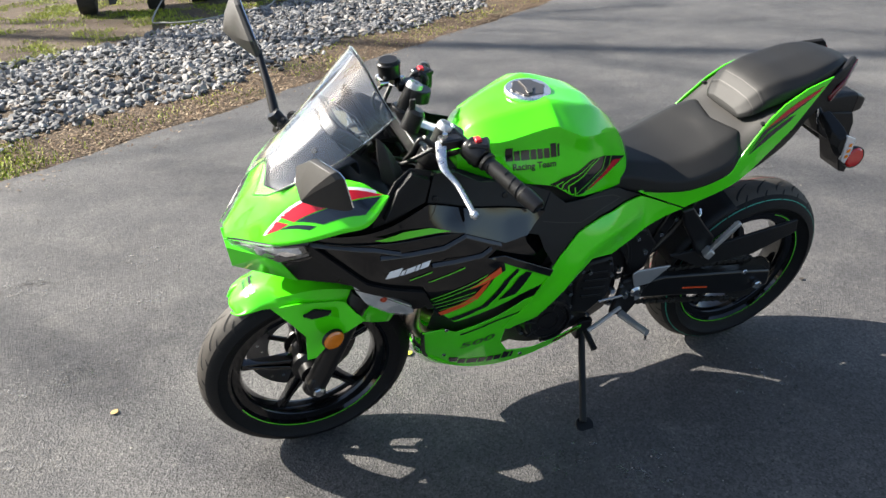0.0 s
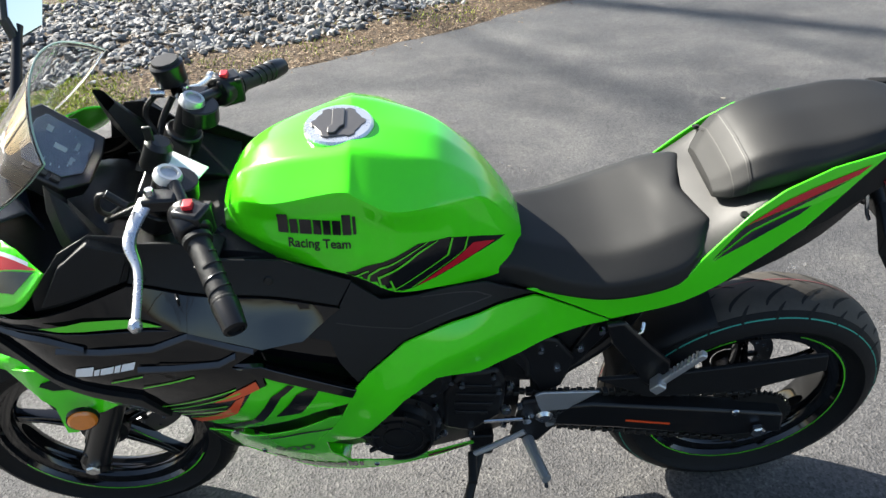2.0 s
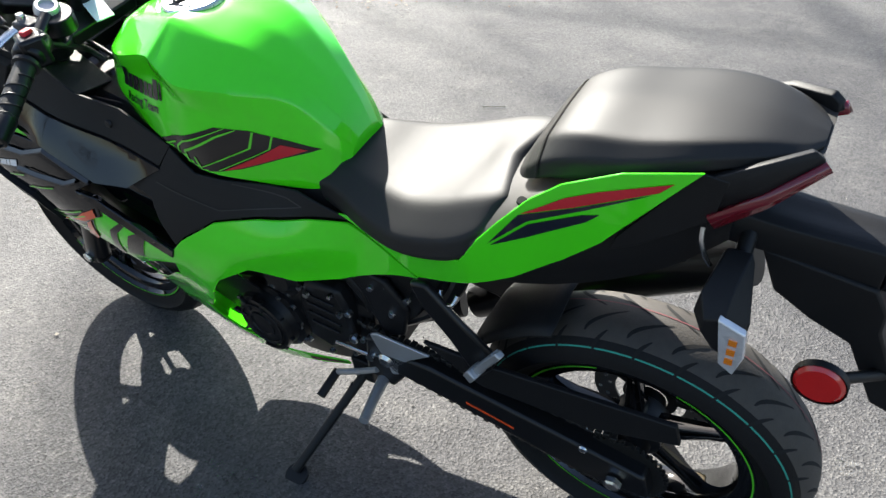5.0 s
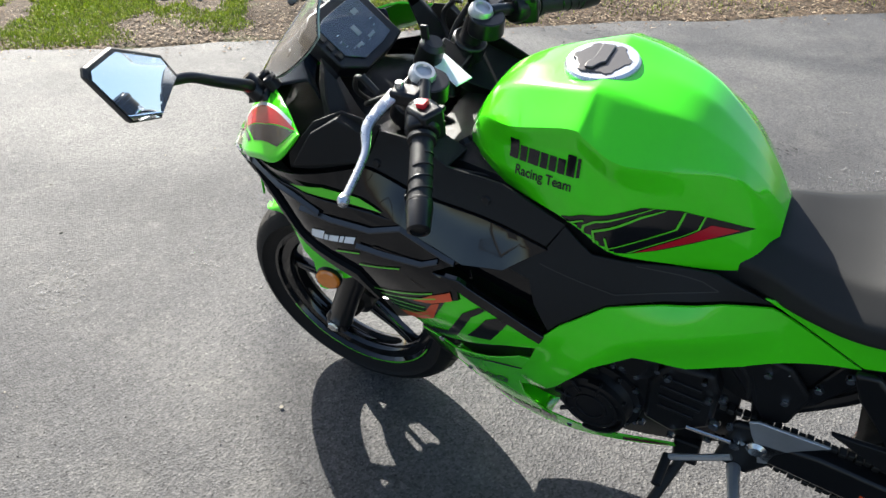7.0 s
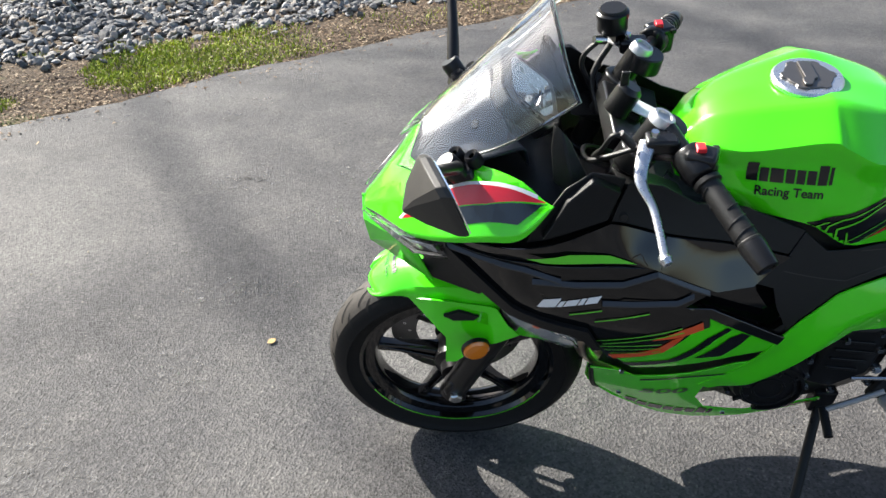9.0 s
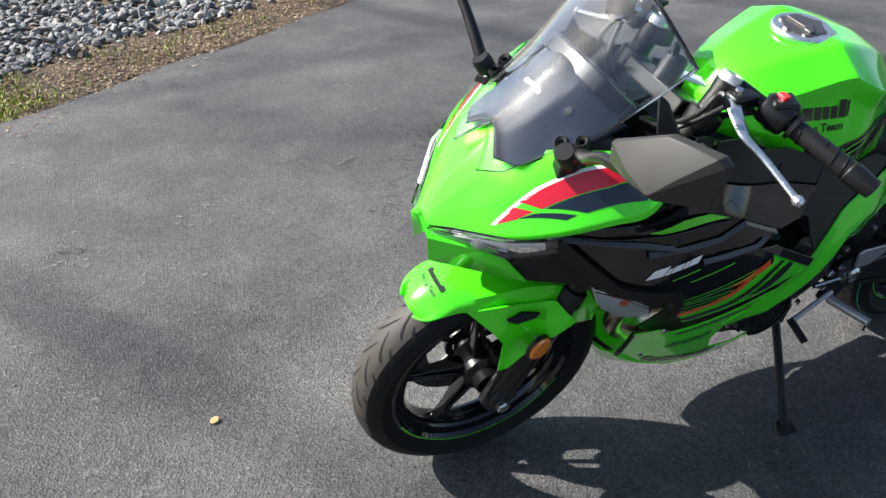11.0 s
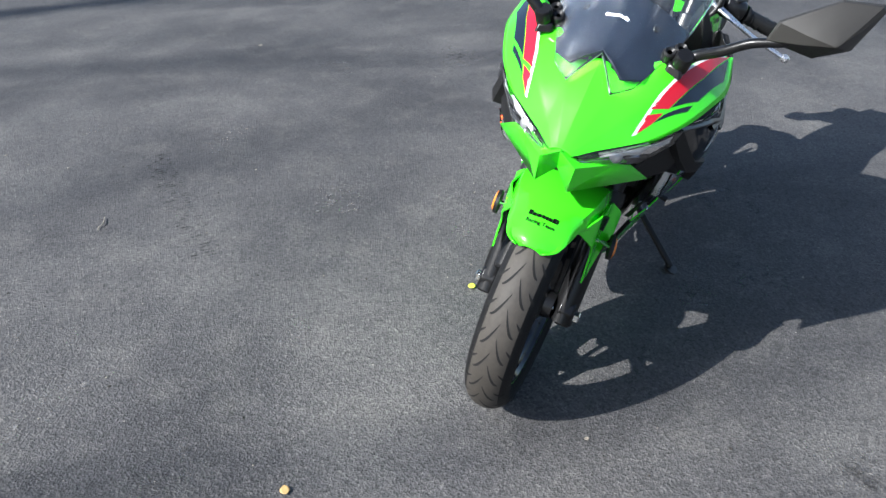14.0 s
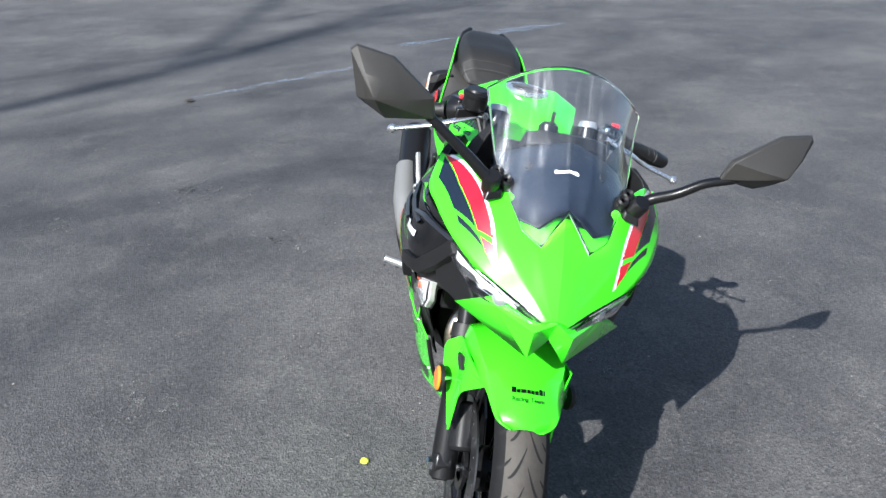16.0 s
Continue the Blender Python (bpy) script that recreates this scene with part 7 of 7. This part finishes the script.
# loose grit
vs, fs = [], []
for k in range(1500):
    x, y = rng.uniform(-2.2, 3.4), rng.uniform(-2.8, 1.3)
    size = rng.uniform(0.0010, 0.0026) * (1.7 if rng.random() < 0.08 else 1)
    shape = ICO_V * (1 + rng.uniform(-0.3, 0.2, (12, 1))) * (size * rng.uniform(1.0, 1.8), size, size * 0.6)
    c, d = math.cos(k), math.sin(k)
    fs.append(ICO_F + len(vs) * 12)
    vs.append(shape @ np.array(((c, d, 0), (-d, c, 0), (0, 0, 1))) + np.array((x, y, size * 0.5)))
GRIT = per_island("loose_grit", [(0.0, (0.012, 0.011, 0.010)), (0.7, (0.05, 0.045, 0.04)), (0.9, (0.25, 0.22, 0.18)), (1.0, (0.4, 0.38, 0.34))], 0.9)
tagged(from_lists("grit", np.concatenate(vs).tolist(), np.concatenate(fs).tolist(), GRIT), "dark loose grit and chips on the asphalt", "grit", kind="stuff")
twig = part("twig", tube([(1.40, -1.70, 0.006), (1.437, -1.66, 0.008), (1.46, -1.655, 0.006), (1.475, -1.64, 0.005)], 0.0022, 6), TWIG)
tagged(twig, "pale broken twig on the asphalt", "twig")

# parked trailers on the grass
TYRE2 = mat("weathered_tyre", (0.030, 0.029, 0.027), 0.85, scale=14, amount=0.5, bump=0.3, bump_scale=80)
PAINT2 = mat("dull_black_steel", (0.020, 0.020, 0.021), 0.55, scale=10, amount=0.4)
SILVER2 = mat("dull_silver_rim", (0.42, 0.42, 0.41), 0.5, metal=0.5, scale=20, amount=0.3)


def trailer(base, heading, rim_mat, label, track=0.75, radius=0.30):
    thing = new("utility_trailer")
    thing.matrix_world = Matrix.Translation(base) @ Matrix.Rotation(heading, 4, "Z")
    tagged(thing, label, "trailer", group="parked trailers")
    for s in (1, -1):
        w = part("wheel", lathe([(0.17, -0.085), (0.25, -0.10), (0.285, -0.095), (radius, -0.06), (radius, 0.06), (0.285, 0.095), (0.25, 0.10), (0.17, 0.085)], (0, s * track / 2, radius), (0, 1, 0), 40), TYRE2, thing, "weathered black trailer tyre")
        part("rim", lathe([(0.0, 0.03), (0.06, 0.04), (0.11, 0.02), (0.155, 0.06), (0.175, 0.088), (0.178, 0.06), (0.178, -0.06), (0, -0.06)], (0, s * track / 2, radius), (0, s, 0), 32), rim_mat, w)
        for k in range(40):
            a = 2 * math.pi * k / 40
            part("tread_block", block((radius * math.cos(a), s * track / 2 + (0.03 if k % 2 else -0.03), radius + radius * math.sin(a)), (0.012, 0.055, 0.026), rot=Matrix.Rotation(-a, 4, "Y")), TYRE2, w)
    part("axle", rod((0, -track / 2, radius), (0, track / 2, radius), 0.025), PAINT2, thing)
    part("bed", block((0, 0, radius + 0.42), (1.5, track * 0.8, 0.32)), PAINT2, thing, bevel=0.01)
    part("drawbar", block((1.2, 0, radius + 0.05), (1.0, 0.07, 0.07)), PAINT2, thing, bevel=0.006)
    part("spring_hanger", block((0, 0, radius + 0.14), (0.3, track * 0.6, 0.26)), PAINT2, thing, bevel=0.01)
    return thing


trailer((2.98, -8.62, 0.0), radians(95), PAINT2, "black utility trailer parked on the grass", 0.78)
trailer((1.75, -9.15, 0.0), radians(95), SILVER2, "dark utility trailer with silver rims on the grass", 0.70, 0.28)
hose = part("garden_hose", tube([(2.4, -8.6, 0.25), (2.55, -7.6, 0.04), (2.42, -7.35, 0.035), (2.1, -7.3, 0.035), (1.55, -7.75, 0.035), (1.2, -8.1, 0.05), (0.9, -8.9, 0.30)], 0.009, 8, 60), mat("grey_hose", (0.32, 0.31, 0.29), 0.5, scale=30, amount=0.2))
tagged(hose, "grey garden hose lying in the grass", "hose")

# bare trees whose shade falls over the driveway
BARK = mat("grey_bark", (0.10, 0.085, 0.070), 0.9, scale=8, amount=0.4, bump=0.6, bump_scale=40)


def bare_tree(base, height, seed, lean=(0, 0), slim=0.62):
    r = random.Random(seed)
    thing = new("tree")
    thing.location = base
    tagged(thing, "tall bare tree with thin grey branches", "tree", group="trees beyond the driveway")
    vs, fs = [], []

    def limb(a, b, r0, r1, n=6):
        r0, r1 = r0 * slim, r1 * slim
        d = (b - a).normalized()
        u = d.orthogonal().normalized()
        w = d.cross(u)
        k0 = len(vs)
        for p, rr in ((a, r0), (b, r1)):
            for k in range(n):
                q = p + (u * math.cos(6.2832 * k / n) + w * math.sin(6.2832 * k / n)) * rr
                vs.append((q.x, q.y, q.z))
        for k in range(n):
            fs.append((k0 + k, k0 + (k + 1) % n, k0 + n + (k + 1) % n, k0 + n + k))

    def grow(p, d, length, rad, level):
        steps = 4 if level < 2 else 3
        for _ in range(steps):
            d2 = (d + Vector((r.uniform(-0.2, 0.2), r.uniform(-0.2, 0.2), r.uniform(-0.02, 0.16)))).normalized()
            q = p + d2 * length / steps
            limb(p, q, rad, rad * 0.84, 8 if level == 0 else 5)
            rad *= 0.84
            if level < 3 or (level == 3 and r.random() < 0.35):
                for _ in range(2 if level else 1):
                    side = Vector((r.uniform(-1, 1), r.uniform(-1, 1), r.uniform(0.1, 0.8))).normalized()
                    grow(q, (d2 * 0.55 + side * 0.8).normalized(), length * r.uniform(0.42, 0.62), rad * r.uniform(0.34, 0.5), level + 1)
            p, d = q, d2
        if level < 2:
            for _ in range(3):
                side = Vector((r.uniform(-1, 1), r.uniform(-1, 1), r.uniform(0.3, 1.0))).normalized()
                grow(p, side, length * 0.55, rad * 0.8, level + 2)

    trunk_top = Vector((lean[0], lean[1], height * 0.42))
    limb(Vector((0, 0, -0.1)), trunk_top * 0.5, height * 0.020, height * 0.017, 12)
    limb(trunk_top * 0.5, trunk_top, height * 0.017, height * 0.014, 12)
    tv, tf = list(vs), list(fs)
    me = bpy.data.meshes.new("trunk")
    me.from_pydata(tv, [], tf)
    me.materials.append(BARK)
    new("trunk", me).parent = thing
    vs.clear(), fs.clear()
    grow(trunk_top, Vector((0, 0, 1)), height * 0.5, height * 0.013, 0)
    for k in range(4):
        a = 6.2832 * k / 4 + r.uniform(-0.4, 0.4)
        grow(trunk_top * r.uniform(0.75, 1.0), Vector((math.cos(a), math.sin(a), 0.7)).normalized(), height * 0.32, height * 0.0048, 1)
    me = bpy.data.meshes.new("crown")
    me.from_pydata(vs, [], fs)
    me.materials.append(BARK)
    new("crown", me).parent = thing
    return thing


for x, y, h, seed in ((21.54, -16.86, 24, 42), (34.8, -9.6, 32, 55)):
    last_tree = bare_tree((x, y, -0.02), h, seed)
for k, (x, y) in enumerate(((14, 26), (-4, 30), (-20, 22), (-32, 4), (-26, -16), (30, 18), (4, 40))):
    copy_thing(last_tree, Matrix.Translation((x, y, -0.02)) @ Matrix.Rotation(0.9 * k + 0.4, 4, "Z") @ Matrix.Scale(0.62 + 0.05 * (k % 3), 4))
r = random.Random(77)
for k in range(26):
    a, far_off = radians(-78 + 5.4 * k + r.uniform(-2, 2)), r.uniform(46, 66)
    copy_thing(last_tree, Matrix.Translation((far_off * math.cos(a), far_off * math.sin(a), -0.02)) @ Matrix.Rotation(r.uniform(0, 6.28), 4, "Z") @ Matrix.Scale(r.uniform(0.40, 0.56), 4))
